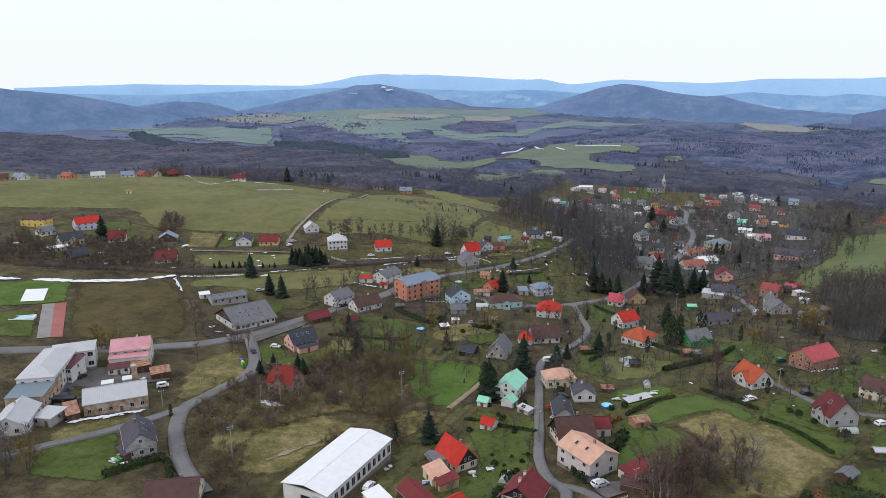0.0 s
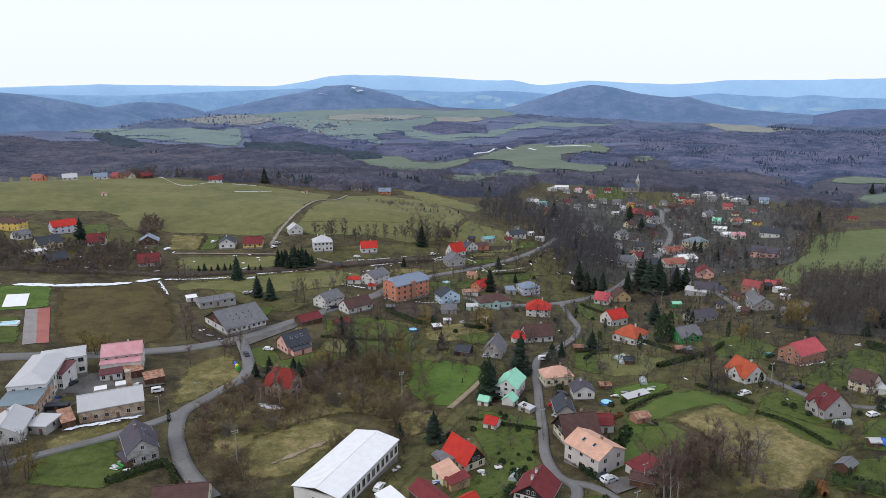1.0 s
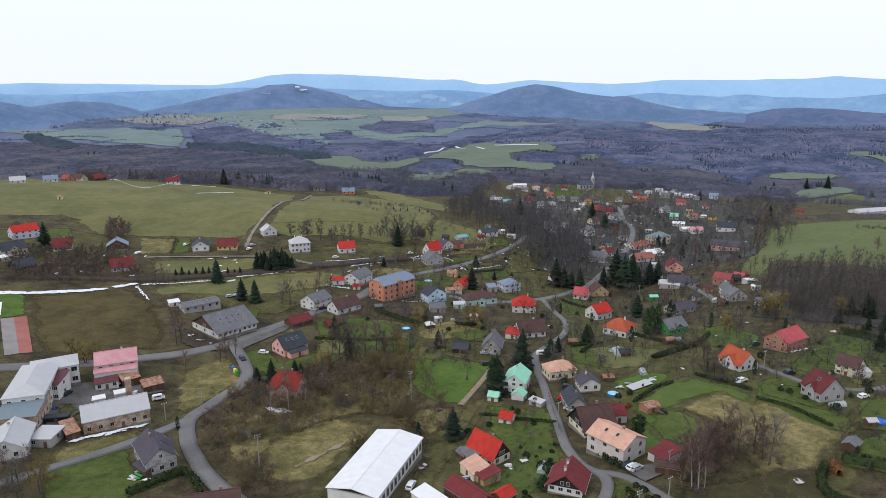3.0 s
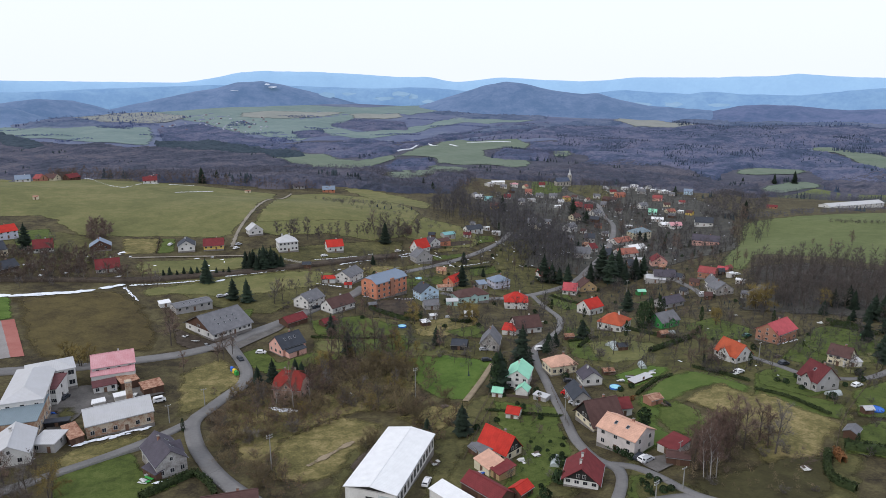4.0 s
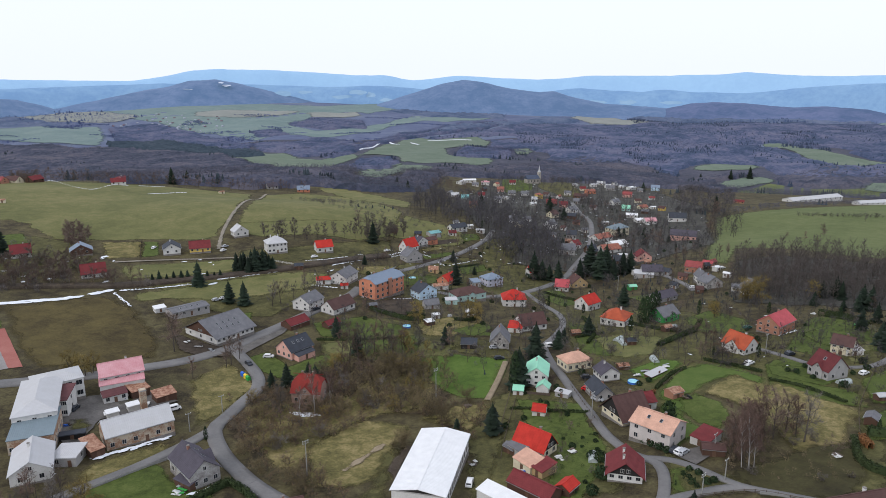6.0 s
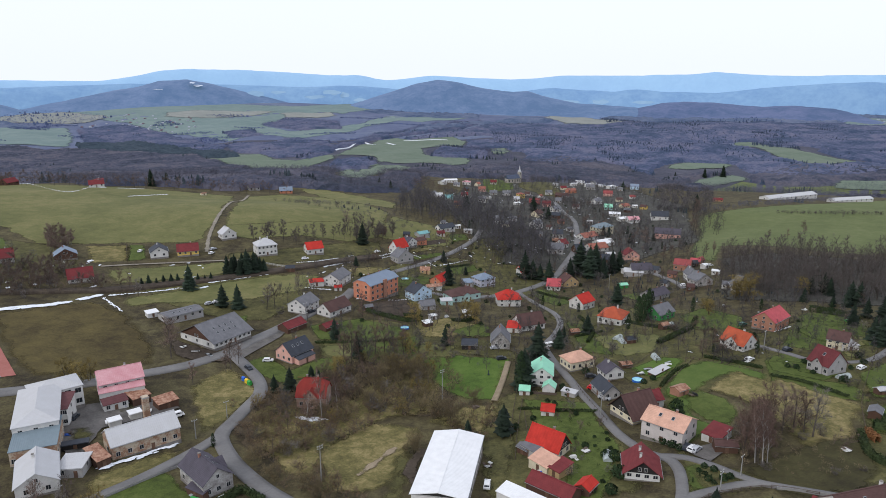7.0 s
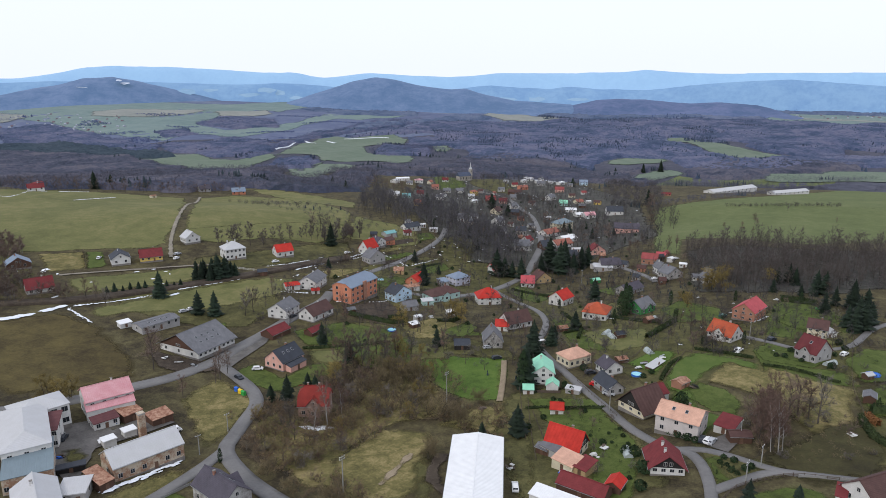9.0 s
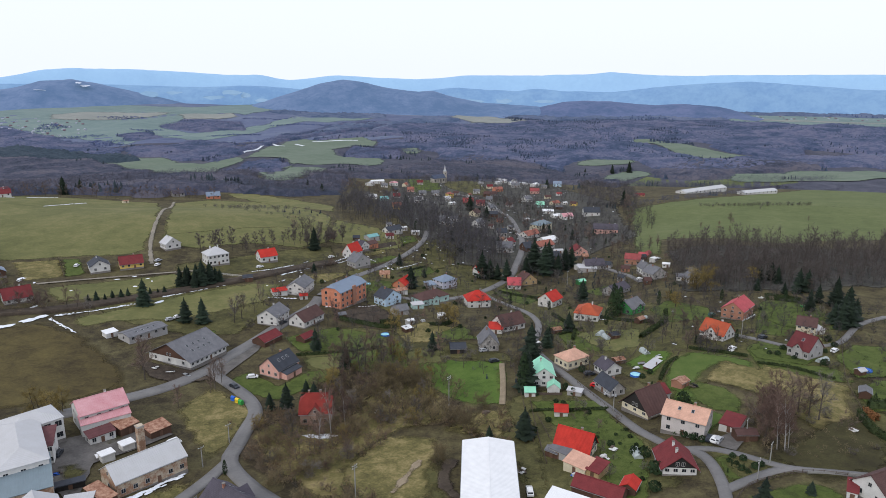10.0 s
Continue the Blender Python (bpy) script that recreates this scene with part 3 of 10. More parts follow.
patch('field', 'garden_grass', [(-117, 401), (-78, 391), (-64, 353), (-85, 321), (-106, 322), (-138, 352), (-153, 369)], 'olive grass beside the embankment', 0.12, 5)
patch('field', 'garden_grass', [(369, 1319), (399, 1319), (276, 860), (269, 823), (245, 865), (235, 929)], 'bare grassy slope below the church', 0.12, 5)
patch('field', 'lawn', [(219, 1070), (349, 1370), (224, 911), (171, 875)], 'green slope beside the churchyard', 0.12, 5)
patch('field', 'garden_grass', [(-325, 450), (-286, 457), (-260, 461), (-241, 464), (-207, 450), (-190, 412), (-201, 383), (-225, 361), (-261, 358)], 'grass of the hamlet gardens', 0.12, 5)
patch('field', 'lawn', [(-270, 458), (-250, 470), (-228, 429), (-227, 406), (-248, 421)], 'green lawn in the hamlet', 0.12, 5)
patch('field', 'village_soil', [(173, 357), (253, 333), (250, 308), (218, 273), (203, 274), (188, 287), (171, 297), (148, 310)], 'brown leaf litter below garden trees')
patch('field', 'lawn', [(138, 249), (162, 272), (182, 280), (182, 261), (164, 242), (148, 230), (129, 222), (123, 234)], 'green lawn beside the brick house')
patch('field', 'lawn', [(105, 221), (119, 226), (119, 215), (110, 197), (118, 190), (112, 176), (101, 183), (92, 200)], 'green lawn in front of the grey house')
patch('field', 'leaf_litter', [(-95, 232), (-84, 241), (-66, 239), (-55, 226), (-60, 208), (-68, 200), (-77, 190), (-84, 194), (-92, 211)], 'brown leaf litter below the scrub')
patch('field', 'leaf_litter', [(-64, 260), (-49, 270), (-28, 274), (-10, 264), (-11, 229), (-25, 208), (-39, 216), (-54, 225), (-60, 237)], 'brown leaf litter below the willow scrub')
patch('field', 'lawn', [(32, 155), (36, 156), (39, 151), (41, 146), (42, 144), (36, 143), (30, 142), (26, 142), (28, 147)], 'small grass island between lanes')
patch('field', 'lawn', [(54, 195), (66, 202), (70, 192), (67, 181), (59, 174), (54, 180)], 'green lawn behind the cream house')
patch('field', 'leaf_litter', [(-61, 225), (-48, 238), (-38, 237), (-34, 226), (-46, 209), (-59, 196), (-67, 194)], 'brown leaf litter below the scrub')
patch('field', 'meadow', [(-122, 488), (-92, 495), (-51, 510), (-8, 520), (-11, 484), (-36, 464), (-67, 469), (-100, 457), (-116, 468)], 'yellowish winter grass above the villa')
patch('field', 'garden_grass', [(-115, 431), (-81, 440), (-48, 458), (-12, 476), (-14, 448), (-45, 424), (-79, 410), (-109, 409)], 'winter grass round the villa')
patch('field', 'garden_grass', [(59, 501), (87, 522), (87, 488), (66, 446), (40, 430)], 'winter grass beside the lane')
patch('field', 'garden_grass', [(-20, 380), (2, 400), (14, 386), (3, 340), (-18, 332)], 'winter grass between the houses')
patch('field', 'garden_grass', [(64, 366), (93, 371), (92, 334), (70, 287), (49, 281), (51, 310)], 'winter grass between the houses')
patch('field', 'spring_grass', [(-22, 274), (-6, 265), (14, 254), (9, 239), (1, 224), (-4, 218), (-13, 222), (-18, 230), (-22, 245), (-23, 260)], 'bright green grass by the lane', 0.12, 5)
patch('field', 'straw_grass', [(8, 248), (11, 247), (2, 225), (-4, 210), (-8, 212), (1, 231)], 'dry grass strip along a fence', 0.12, 5)
patch('field', 'straw_grass', [(-66, 194), (-49, 212), (-38, 208), (-31, 204), (-37, 189), (-42, 171), (-54, 166), (-65, 171)], 'pale tussocky grass beside the white hall', 0.12, 5)
patch('field', 'garden_grass', [(-48, 166), (-43, 186), (-33, 198), (-42, 168), (-45, 153), (-56, 155)], 'short grass beside the white hall', 0.12, 5)
patch('field', 'lawn', [(-123, 176), (-107, 191), (-100, 178), (-88, 169), (-97, 160), (-118, 161)], 'green lawn by the gable-fronted house', 0.12, 5)
patch('field', 'straw_grass', [(-128, 188), (-122, 194), (-107, 203), (-103, 202), (-106, 193), (-119, 180), (-125, 178)], 'dry grass verge before the workshop', 0.12, 5)
patch('field', 'dark_pasture', [(-208, 324), (-196, 331), (-165, 351), (-148, 331), (-130, 297), (-126, 274), (-147, 262), (-166, 260), (-180, 280), (-193, 305)], 'dull brown-green pasture', 0.12, 5)
patch('field', 'spring_grass', [(-239, 311), (-216, 326), (-206, 326), (-192, 299), (-198, 293), (-220, 279)], 'bright green sports lawn', 0.12, 5)
patch('field', 'lawn', [(-221, 273), (-196, 284), (-180, 257), (-207, 249)], 'lawn around a garden pool', 0.12, 5)
patch('court', 'grey_court', [(-199, 292), (-195, 295), (-174, 259), (-178, 256)], 'grey strip of the running court', 0.12, 5)
patch('court', 'red_court', [(-195, 295), (-191, 298), (-170, 261), (-174, 259)], 'faded red running court', 0.12, 5)
patch('field', 'straw_grass', [(-110, 252), (-98, 270), (-89, 258), (-84, 244), (-96, 215), (-101, 213)], 'yellowish grass plot inside the road bend', 0.12, 5)
patch('field', 'lawn', [(-92, 274), (-83, 281), (-74, 264), (-61, 275), (-46, 274), (-51, 265), (-76, 250), (-84, 258)], 'lawn around the pink house', 0.12, 5)
patch('field', 'meadow', [(-158, 352), (-152, 355), (-108, 380), (-74, 392), (-55, 390), (-66, 363), (-100, 348), (-113, 344), (-139, 346), (-152, 339)], 'mown yellowish strip by the embankment', 0.12, 5)
patch('field', 'lawn', [(-111, 320), (-94, 330), (-94, 310), (-88, 306)], 'lawn strip behind the hall', 0.12, 5)
patch('field', 'meadow', [(-176, 404), (-100, 417), (-82, 402), (-133, 384), (-164, 376)], 'garden grass below the meadow', 0.12, 5)
patch('field', 'lawn', [(-173, 453), (-164, 452), (-157, 423), (-167, 420)], 'house lawn at the meadow edge', 0.12, 5)
patch('field', 'lawn', [(-8, 393), (5, 405), (9, 394), (-5, 384)], 'garden lawn', 0.12, 5)
patch('field', 'straw_grass', [(-55, 397), (-27, 415), (-9, 417), (-35, 389)], 'dry grass beside the main road', 0.12, 5)
patch('field', 'lawn', [(-66, 313), (-42, 320), (-21, 303), (-29, 288), (-62, 295)], 'garden grass behind a hedge', 0.12, 5)
patch('field', 'lawn', [(14, 292), (20, 282), (9, 284), (4, 293)], 'garden lawn', 0.12, 5)
patch('field', 'lawn', [(6, 216), (27, 205), (23, 188), (22, 172), (12, 156), (3, 144), (-8, 146), (8, 175), (4, 197)], 'garden lawns with small sheds', 0.12, 5)
patch('field', 'garden_grass', [(-19, 193), (-2, 208), (1, 200), (-12, 169), (-19, 148), (-25, 150), (-18, 174)], 'mown grass track beside the hall', 0.12, 5)
patch('field', 'lawn', [(56, 303), (63, 290), (60, 265), (77, 253), (52, 244), (44, 253)], 'orchard grass', 0.12, 5)
patch('field', 'meadow', [(56, 271), (70, 272), (87, 263), (73, 242), (53, 240)], 'garden grass with fruit trees', 0.12, 5)
patch('field', 'spring_grass', [(53, 228), (70, 236), (79, 230), (56, 213)], 'vegetable garden lawn', 0.12, 5)
patch('field', 'green_field', [(54, 206), (69, 222), (84, 227), (94, 220), (96, 207), (90, 198), (87, 212), (72, 206), (61, 199), (53, 185), (54, 172), (40, 166), (40, 178), (50, 195)], 'green garden meadow', 0.12, 5)
patch('field', 'straw_grass', [(68, 203), (88, 214), (92, 202), (98, 208), (101, 191), (107, 179), (124, 192), (141, 208), (144, 207), (113, 179), (96, 165), (79, 148), (70, 140), (62, 143), (70, 160), (74, 175), (73, 188)], 'pale dry meadow', 0.12, 5)
patch('field', 'meadow', [(-62, 290), (-27, 285), (-2, 279), (-7, 261), (-42, 270), (-61, 273)], 'garden grass above the stream', 0.12, 5)
patch('field', 'straw_grass', [(-20, 309), (3, 319), (15, 303), (-1, 287), (-16, 287)], 'dry garden grass between shrubs', 0.12, 5)
patch('field', 'lawn', [(-3, 295), (15, 306), (19, 296), (6, 283)], 'garden lawn below a hedge', 0.12, 5)
patch('field', 'straw_grass', [(-83, 202), (-87, 229), (-77, 237), (-65, 222), (-56, 229), (-42, 249), (-28, 259), (-18, 251), (-19, 226), (-27, 213), (-40, 214), (-51, 207), (-63, 194), (-67, 175), (-75, 182)], 'dry tussocky grass along the stream', 0.12, 5)
patch('field', 'lawn', [(104, 219), (118, 213), (121, 199), (110, 195), (99, 208)], 'front lawn', 0.12, 5)
patch('field', 'lawn', [(143, 251), (163, 261), (179, 250), (159, 223), (144, 225), (140, 239)], 'garden lawn with shrubs', 0.12, 5)
patch('field', 'garden_grass', [(33, 154), (40, 153), (45, 143), (34, 137), (30, 143)], 'lawn island with shrubs', 0.12, 5)
patch('field', 'lawn', [(103, 170), (120, 176), (137, 166), (119, 147), (95, 157)], 'fenced garden lawn', 0.12, 5)
patch('field', 'lawn', [(126, 198), (145, 206), (163, 194), (142, 171), (115, 179)], 'garden lawn with a trampoline', 0.12, 5)
patch('field', 'rough_soil', [(45, 149), (78, 159), (90, 157), (81, 140), (65, 129), (46, 132)], 'rough grass under bare trees', 0.12, 5)
patch('field', 'lawn', [(24, 135), (43, 135), (48, 127), (33, 117), (16, 126)], 'lawn by the fence', 0.12, 5)
patch('field', 'meadow', [(142, 225), (179, 250), (175, 242), (142, 212), (116, 185), (96, 160), (95, 164), (121, 194)], 'grass track between gardens', 0.12, 5)
patch('field', 'lawn', [(66, 382), (84, 396), (80, 349), (68, 341), (65, 358)], 'garden lawn at the bend', 0.12, 5)
patch('field', 'lawn', [(110, 290), (131, 303), (136, 276), (123, 259), (102, 264)], 'garden lawn', 0.12, 5)
patch('field', 'lawn', [(112, 356), (134, 359), (132, 342), (113, 336)], 'small garden lawn', 0.12, 5)
patch('field', 'lawn', [(-52, 291), (-42, 293), (-16, 291), (-23, 261), (-42, 264)], 'grass below the hedge', 0.12, 5)
patch('field', 'meadow', [(5, 553), (31, 536), (54, 505), (36, 478), (15, 470), (-17, 483)], 'allotment grass', 0.12, 5)
patch('field', 'lawn', [(4, 448), (27, 464), (31, 458), (6, 439)], 'allotment strip of green grass', 0.12, 3)
patch('field', 'dirt', [(0, 434), (32, 457), (34, 453), (2, 428)], 'dark dug allotment bed', 0.12, 3)
patch('field', 'straw_grass', [(5, 463), (26, 478), (27, 468), (4, 452)], 'allotment strip of dry grass', 0.12, 3)
patch('field', 'lawn', [(43, 509), (58, 517), (58, 502), (42, 489)], 'allotment lawn', 0.12, 3)
patch('field', 'dirt', [(11, 480), (38, 498), (38, 488), (14, 471)], 'dark dug allotment bed', 0.12, 3)
patch('field', 'lawn', [(27, 435), (47, 446), (47, 430), (26, 413)], 'garden lawn below the track', 0.12, 3)
patch('field', 'lawn', [(-20, 387), (3, 405), (10, 401), (4, 386), (-15, 374)], 'garden lawn beside the orange house', 0.12, 3)
patch('field', 'dirt', [(-41, 338), (-16, 352), (-10, 338), (-12, 322), (-36, 326)], 'dark dug garden below the orange house', 0.12, 3)
patch('field', 'dirt', [(-37, 333), (-12, 342), (-12, 320), (-28, 320)], 'dark dug vegetable plot', 0.12, 5)
patch('yard', 'yard', [(-146, 227), (-140, 237), (-122, 243), (-110, 233), (-119, 226), (-131, 219), (-132, 207), (-132, 196), (-139, 207)], 'worn asphalt factory yard', 0.12, 5)
patch('yard', 'yard', [(-102, 286), (-93, 299), (-81, 312), (-73, 316), (-78, 301), (-88, 286), (-94, 276)], 'asphalt forecourt of the hall', 0.12, 5)
patch('yard', 'dirt', [(-127, 303), (-115, 294), (-102, 286), (-97, 276), (-110, 275), (-120, 283)], 'muddy ground littered before the hall', 0.12, 5)
patch('field', 'garden_grass', [(-140, 219), (-136, 221), (-132, 215), (-132, 206), (-135, 203), (-139, 210)], 'rough grass island in the factory yard', 0.12, 5)
patch('field', 'garden_grass', [(-132, 236), (-126, 239), (-123, 234), (-128, 230)], 'grass strip before the pink-roofed house', 0.12, 5)
patch('yard', 'yard', [(37, 163), (49, 165), (47, 159), (40, 155)], 'paved yard by the garage', 0.12, 5)
patch('field', 'straw_grass', [(-30, 209), (-10, 217), (-1, 210), (-15, 193), (-25, 203)], 'dry reeds by the stream', 0.12, 5)
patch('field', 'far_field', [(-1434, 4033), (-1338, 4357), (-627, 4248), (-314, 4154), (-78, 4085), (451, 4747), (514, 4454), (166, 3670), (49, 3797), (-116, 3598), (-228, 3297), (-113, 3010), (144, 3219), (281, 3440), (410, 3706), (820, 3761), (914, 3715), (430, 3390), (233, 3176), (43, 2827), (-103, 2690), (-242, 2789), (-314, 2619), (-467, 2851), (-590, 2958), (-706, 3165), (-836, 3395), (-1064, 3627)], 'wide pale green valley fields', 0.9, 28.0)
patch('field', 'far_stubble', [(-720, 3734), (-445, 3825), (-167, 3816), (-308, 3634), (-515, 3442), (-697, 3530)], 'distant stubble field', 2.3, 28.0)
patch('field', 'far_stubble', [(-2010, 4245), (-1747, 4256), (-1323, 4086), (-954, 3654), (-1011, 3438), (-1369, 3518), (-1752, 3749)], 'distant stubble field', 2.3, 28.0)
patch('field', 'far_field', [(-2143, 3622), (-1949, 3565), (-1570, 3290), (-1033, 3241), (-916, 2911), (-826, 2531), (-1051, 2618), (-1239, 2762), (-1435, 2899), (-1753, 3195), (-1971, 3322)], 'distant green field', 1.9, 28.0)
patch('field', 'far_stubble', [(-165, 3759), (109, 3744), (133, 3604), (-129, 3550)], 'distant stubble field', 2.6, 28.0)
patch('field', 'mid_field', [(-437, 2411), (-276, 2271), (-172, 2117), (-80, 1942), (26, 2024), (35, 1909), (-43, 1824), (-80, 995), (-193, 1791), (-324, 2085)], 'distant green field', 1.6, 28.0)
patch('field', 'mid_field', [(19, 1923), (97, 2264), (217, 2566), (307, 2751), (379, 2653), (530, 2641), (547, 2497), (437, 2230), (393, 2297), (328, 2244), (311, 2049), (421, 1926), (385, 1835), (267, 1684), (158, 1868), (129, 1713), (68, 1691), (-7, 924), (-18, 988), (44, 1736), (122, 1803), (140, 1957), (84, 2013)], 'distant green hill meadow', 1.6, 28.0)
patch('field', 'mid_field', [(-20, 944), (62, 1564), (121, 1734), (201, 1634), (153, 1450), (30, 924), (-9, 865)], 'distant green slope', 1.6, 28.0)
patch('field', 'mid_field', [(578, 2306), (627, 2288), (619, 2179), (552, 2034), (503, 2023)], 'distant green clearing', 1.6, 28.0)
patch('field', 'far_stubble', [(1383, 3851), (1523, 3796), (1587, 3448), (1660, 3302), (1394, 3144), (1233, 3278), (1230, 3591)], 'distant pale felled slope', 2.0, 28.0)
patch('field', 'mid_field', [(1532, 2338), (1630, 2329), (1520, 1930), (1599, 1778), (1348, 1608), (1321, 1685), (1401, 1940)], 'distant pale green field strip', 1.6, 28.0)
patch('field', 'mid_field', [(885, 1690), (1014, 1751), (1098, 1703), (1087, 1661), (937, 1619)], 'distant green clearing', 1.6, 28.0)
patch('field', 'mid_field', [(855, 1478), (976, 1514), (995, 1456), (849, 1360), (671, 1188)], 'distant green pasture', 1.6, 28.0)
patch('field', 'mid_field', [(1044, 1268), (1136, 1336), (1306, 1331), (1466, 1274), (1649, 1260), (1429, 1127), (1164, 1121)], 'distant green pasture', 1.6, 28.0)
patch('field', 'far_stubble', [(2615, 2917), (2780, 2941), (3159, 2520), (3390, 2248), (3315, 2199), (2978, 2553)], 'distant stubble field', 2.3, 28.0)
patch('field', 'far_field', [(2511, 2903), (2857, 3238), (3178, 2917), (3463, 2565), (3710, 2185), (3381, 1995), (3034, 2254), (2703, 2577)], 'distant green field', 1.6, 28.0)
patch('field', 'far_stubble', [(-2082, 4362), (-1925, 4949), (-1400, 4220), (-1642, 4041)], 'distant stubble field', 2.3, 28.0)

ribbon('road', 'asphalt', [(-194.2, 236.7), (-171.5, 245.8), (-145.8, 254.2), (-128.3, 263.6), (-113.2, 272.3), (-99.7, 284.4), (-89.8, 297.9), (-78.7, 311.2), (-64.1, 330.0), (-47.5, 350.4), (-40.5, 366.0)], 6.2, 'grey asphalt main road through the village', 'road')
ribbon('road', 'asphalt', [(-39.9, 368.8), (-22.2, 395.3), (-4.5, 417.2), (12.8, 436.8), (32.4, 460.7), (47.2, 480.1), (62.6, 503.8), (76.0, 534.5)], 3.8, 'narrow lane climbing past allotments', 'road')
ribbon('road', 'asphalt', [(-98.0, 284.5), (-90.4, 268.2), (-85.5, 255.2), (-84.2, 242.9), (-87.9, 231.1), (-91.5, 220.1), (-94.3, 209.5), (-89.9, 194.2), (-82.4, 179.5), (-75.1, 168.6), (-64.6, 156.4)], 4.9, 'narrow asphalt lane winding down from the junction', 'road')
ribbon('road', 'asphalt', [(-94.0, 211.2), (-101.1, 200.4), (-111.8, 187.5), (-123.1, 177.1), (-134.4, 167.4)], 3.8, 'narrow asphalt lane past the factory', 'road')
ribbon('road', 'asphalt', [(227.4, 874.0), (241.3, 822.2), (202.1, 676.8), (195.0, 624.8), (161.3, 536.6), (137.2, 484.7), (113.0, 444.6), (94.3, 416.6), (68.7, 391.6), (43.2, 371.8), (18.0, 359.8), (2.9, 366.9)], 4.9, 'asphalt street leading to the village centre', 'road')
ribbon('road', 'asphalt', [(59.2, 381.8), (59.0, 349.4), (58.3, 321.6), (52.3, 297.4), (42.2, 278.2), (32.8, 265.0), (29.7, 249.9), (28.5, 231.5), (27.3, 215.2), (26.2, 195.8), (24.9, 178.8), (26.6, 165.9), (29.3, 161.9), (30.5, 158.2), (29.4, 152.9), (26.5, 146.7), (23.2, 141.1), (20.0, 136.6), (16.5, 131.6), (11.3, 123.8)], 3.1, 'narrow asphalt lane between the gardens', 'road')
ribbon('road', 'asphalt', [(29.8, 162.0), (34.3, 159.8), (37.7, 155.6), (40.2, 150.8), (42.0, 146.4), (44.4, 142.0), (47.7, 138.7), (52.4, 135.2), (57.5, 131.4), (63.9, 127.0), (76.5, 119.9)], 2.7, 'narrow lane along a fence', 'road')
ribbon('road', 'asphalt', [(21.6, 139.7), (28.3, 140.7), (34.0, 141.3), (39.7, 141.8), (45.3, 141.0)], 3.0, 'short asphalt link beside a grass island', 'road', lift=0.44)
ribbon('road', 'asphalt', [(112.3, 237.5), (117.6, 224.2), (122.0, 214.1), (140.3, 209.0), (171.0, 224.1), (193.9, 229.0)], 2.7, 'narrow garden lane', 'road')
ribbon('road', 'asphalt', [(154.9, 397.5), (153.0, 367.2), (148.6, 348.4)], 3, 'short drive', 'road')
ribbon('road', 'gravel_track', [(-124.8, 433.6), (-126.7, 466.2), (-125.8, 501.4), (-122.1, 572.9), (-118.2, 704.0)], 3, 'gravel track across the meadow', 'road', wobble=0.25)
ribbon('road', 'gravel_track', [(-179.0, 409.9), (-155.9, 413.3), (-96.7, 417.5)], 2.6, 'farm track below the hillside', 'road', wobble=0.2)
ribbon('embankment', 'dirt', [(-249.7, 347.1), (-221.7, 352.8), (-190.1, 360.5), (-161.0, 365.8), (-131.5, 376.7), (-99.5, 387.9), (-68.4, 403.8), (-19.1, 437.5)], 7, 'dark railway embankment', 'embankment', lift=1.2)
snow_line([(-240.4, 317.8), (-209.6, 327.1), (-197.1, 332.3), (-182.6, 340.8), (-165.9, 356.1)], 3.4, 'melting snow bank along the embankment')
snow_line([(-163.4, 352.7), (-157.6, 343.5), (-151.6, 334.1)], 1.4, 'melting snow along a ditch')
snow_line([(-161.2, 356.9), (-143.1, 363.3), (-129.9, 369.1)], 1.2, 'melting snow along a fence')
snow_line([(-116.5, 377.4), (-102.1, 383.8), (-80.8, 393.3)], 1.6, 'melting snow along a fence')
snow_line([(-125.1, 193.8), (-117.0, 198.2), (-106.9, 204.9)], 2.0, 'slid-off roof snow beside the workshop')
snow_line([(-94.0, 170.8), (-89.3, 172.8)], 1.6, 'slid-off roof snow beside a house')
snow_line([(-141.1, 183.1), (-133.6, 185.2)], 1.8, 'slid-off roof snow beside a house')
snow_line([(-69.1, 219.1), (-64.7, 216.9)], 3.0, 'melting snow below the red villa')
ribbon('path', 'sand_path', [(12.1, 251.3), (6.5, 238.1), (1.1, 226.4), (-3.6, 216.9)], 2.2, 'trodden strip of pale earth beside the green field', 'path')
ribbon('path', 'sand_path', [(-54.5, 176.4), (-48.4, 183.4), (-41.7, 191.3)], 2.5, 'worn dirt path in the grass', 'path', wobble=0.5, lift=0.4)
ribbon('path', 'dirt', [(-34.6, 151.4), (-40.1, 174.2), (-33.2, 187.9)], 4, 'dark gravel apron beside the hall', 'path', wobble=0.3, lift=0.39)
ribbon('snow_bank', 'snow', [(326.0, 2618.8), (386.4, 2561.3), (479.6, 2547.8)], 9, 'distant snow drift on a ridge', 'snow', wobble=0.4, lift=2.6)
ribbon('snow_bank', 'snow', [(152.2, 2542.2), (173.1, 2484.8), (183.0, 2358.8)], 8, 'distant snow drift on a ridge', 'snow', wobble=0.4, lift=2.6)
ribbon('snow_bank', 'snow', [(245.8, 2512.6), (271.2, 2479.9)], 8, 'distant snow drift on a ridge', 'snow', wobble=0.4, lift=2.6)
ribbon('snow_bank', 'snow', [(37.3, 2138.8), (98.7, 2307.6), (146.7, 2521.6)], 5, 'distant snow drift on a ridge', 'snow', wobble=0.4, lift=2.6)
ribbon('snow_bank', 'snow', [(-2163.8, 4736.9), (-2028.9, 4815.7), (-1910.5, 4903.2)], 14, 'distant snow drift on a ridge', 'snow', wobble=0.4, lift=2.6)
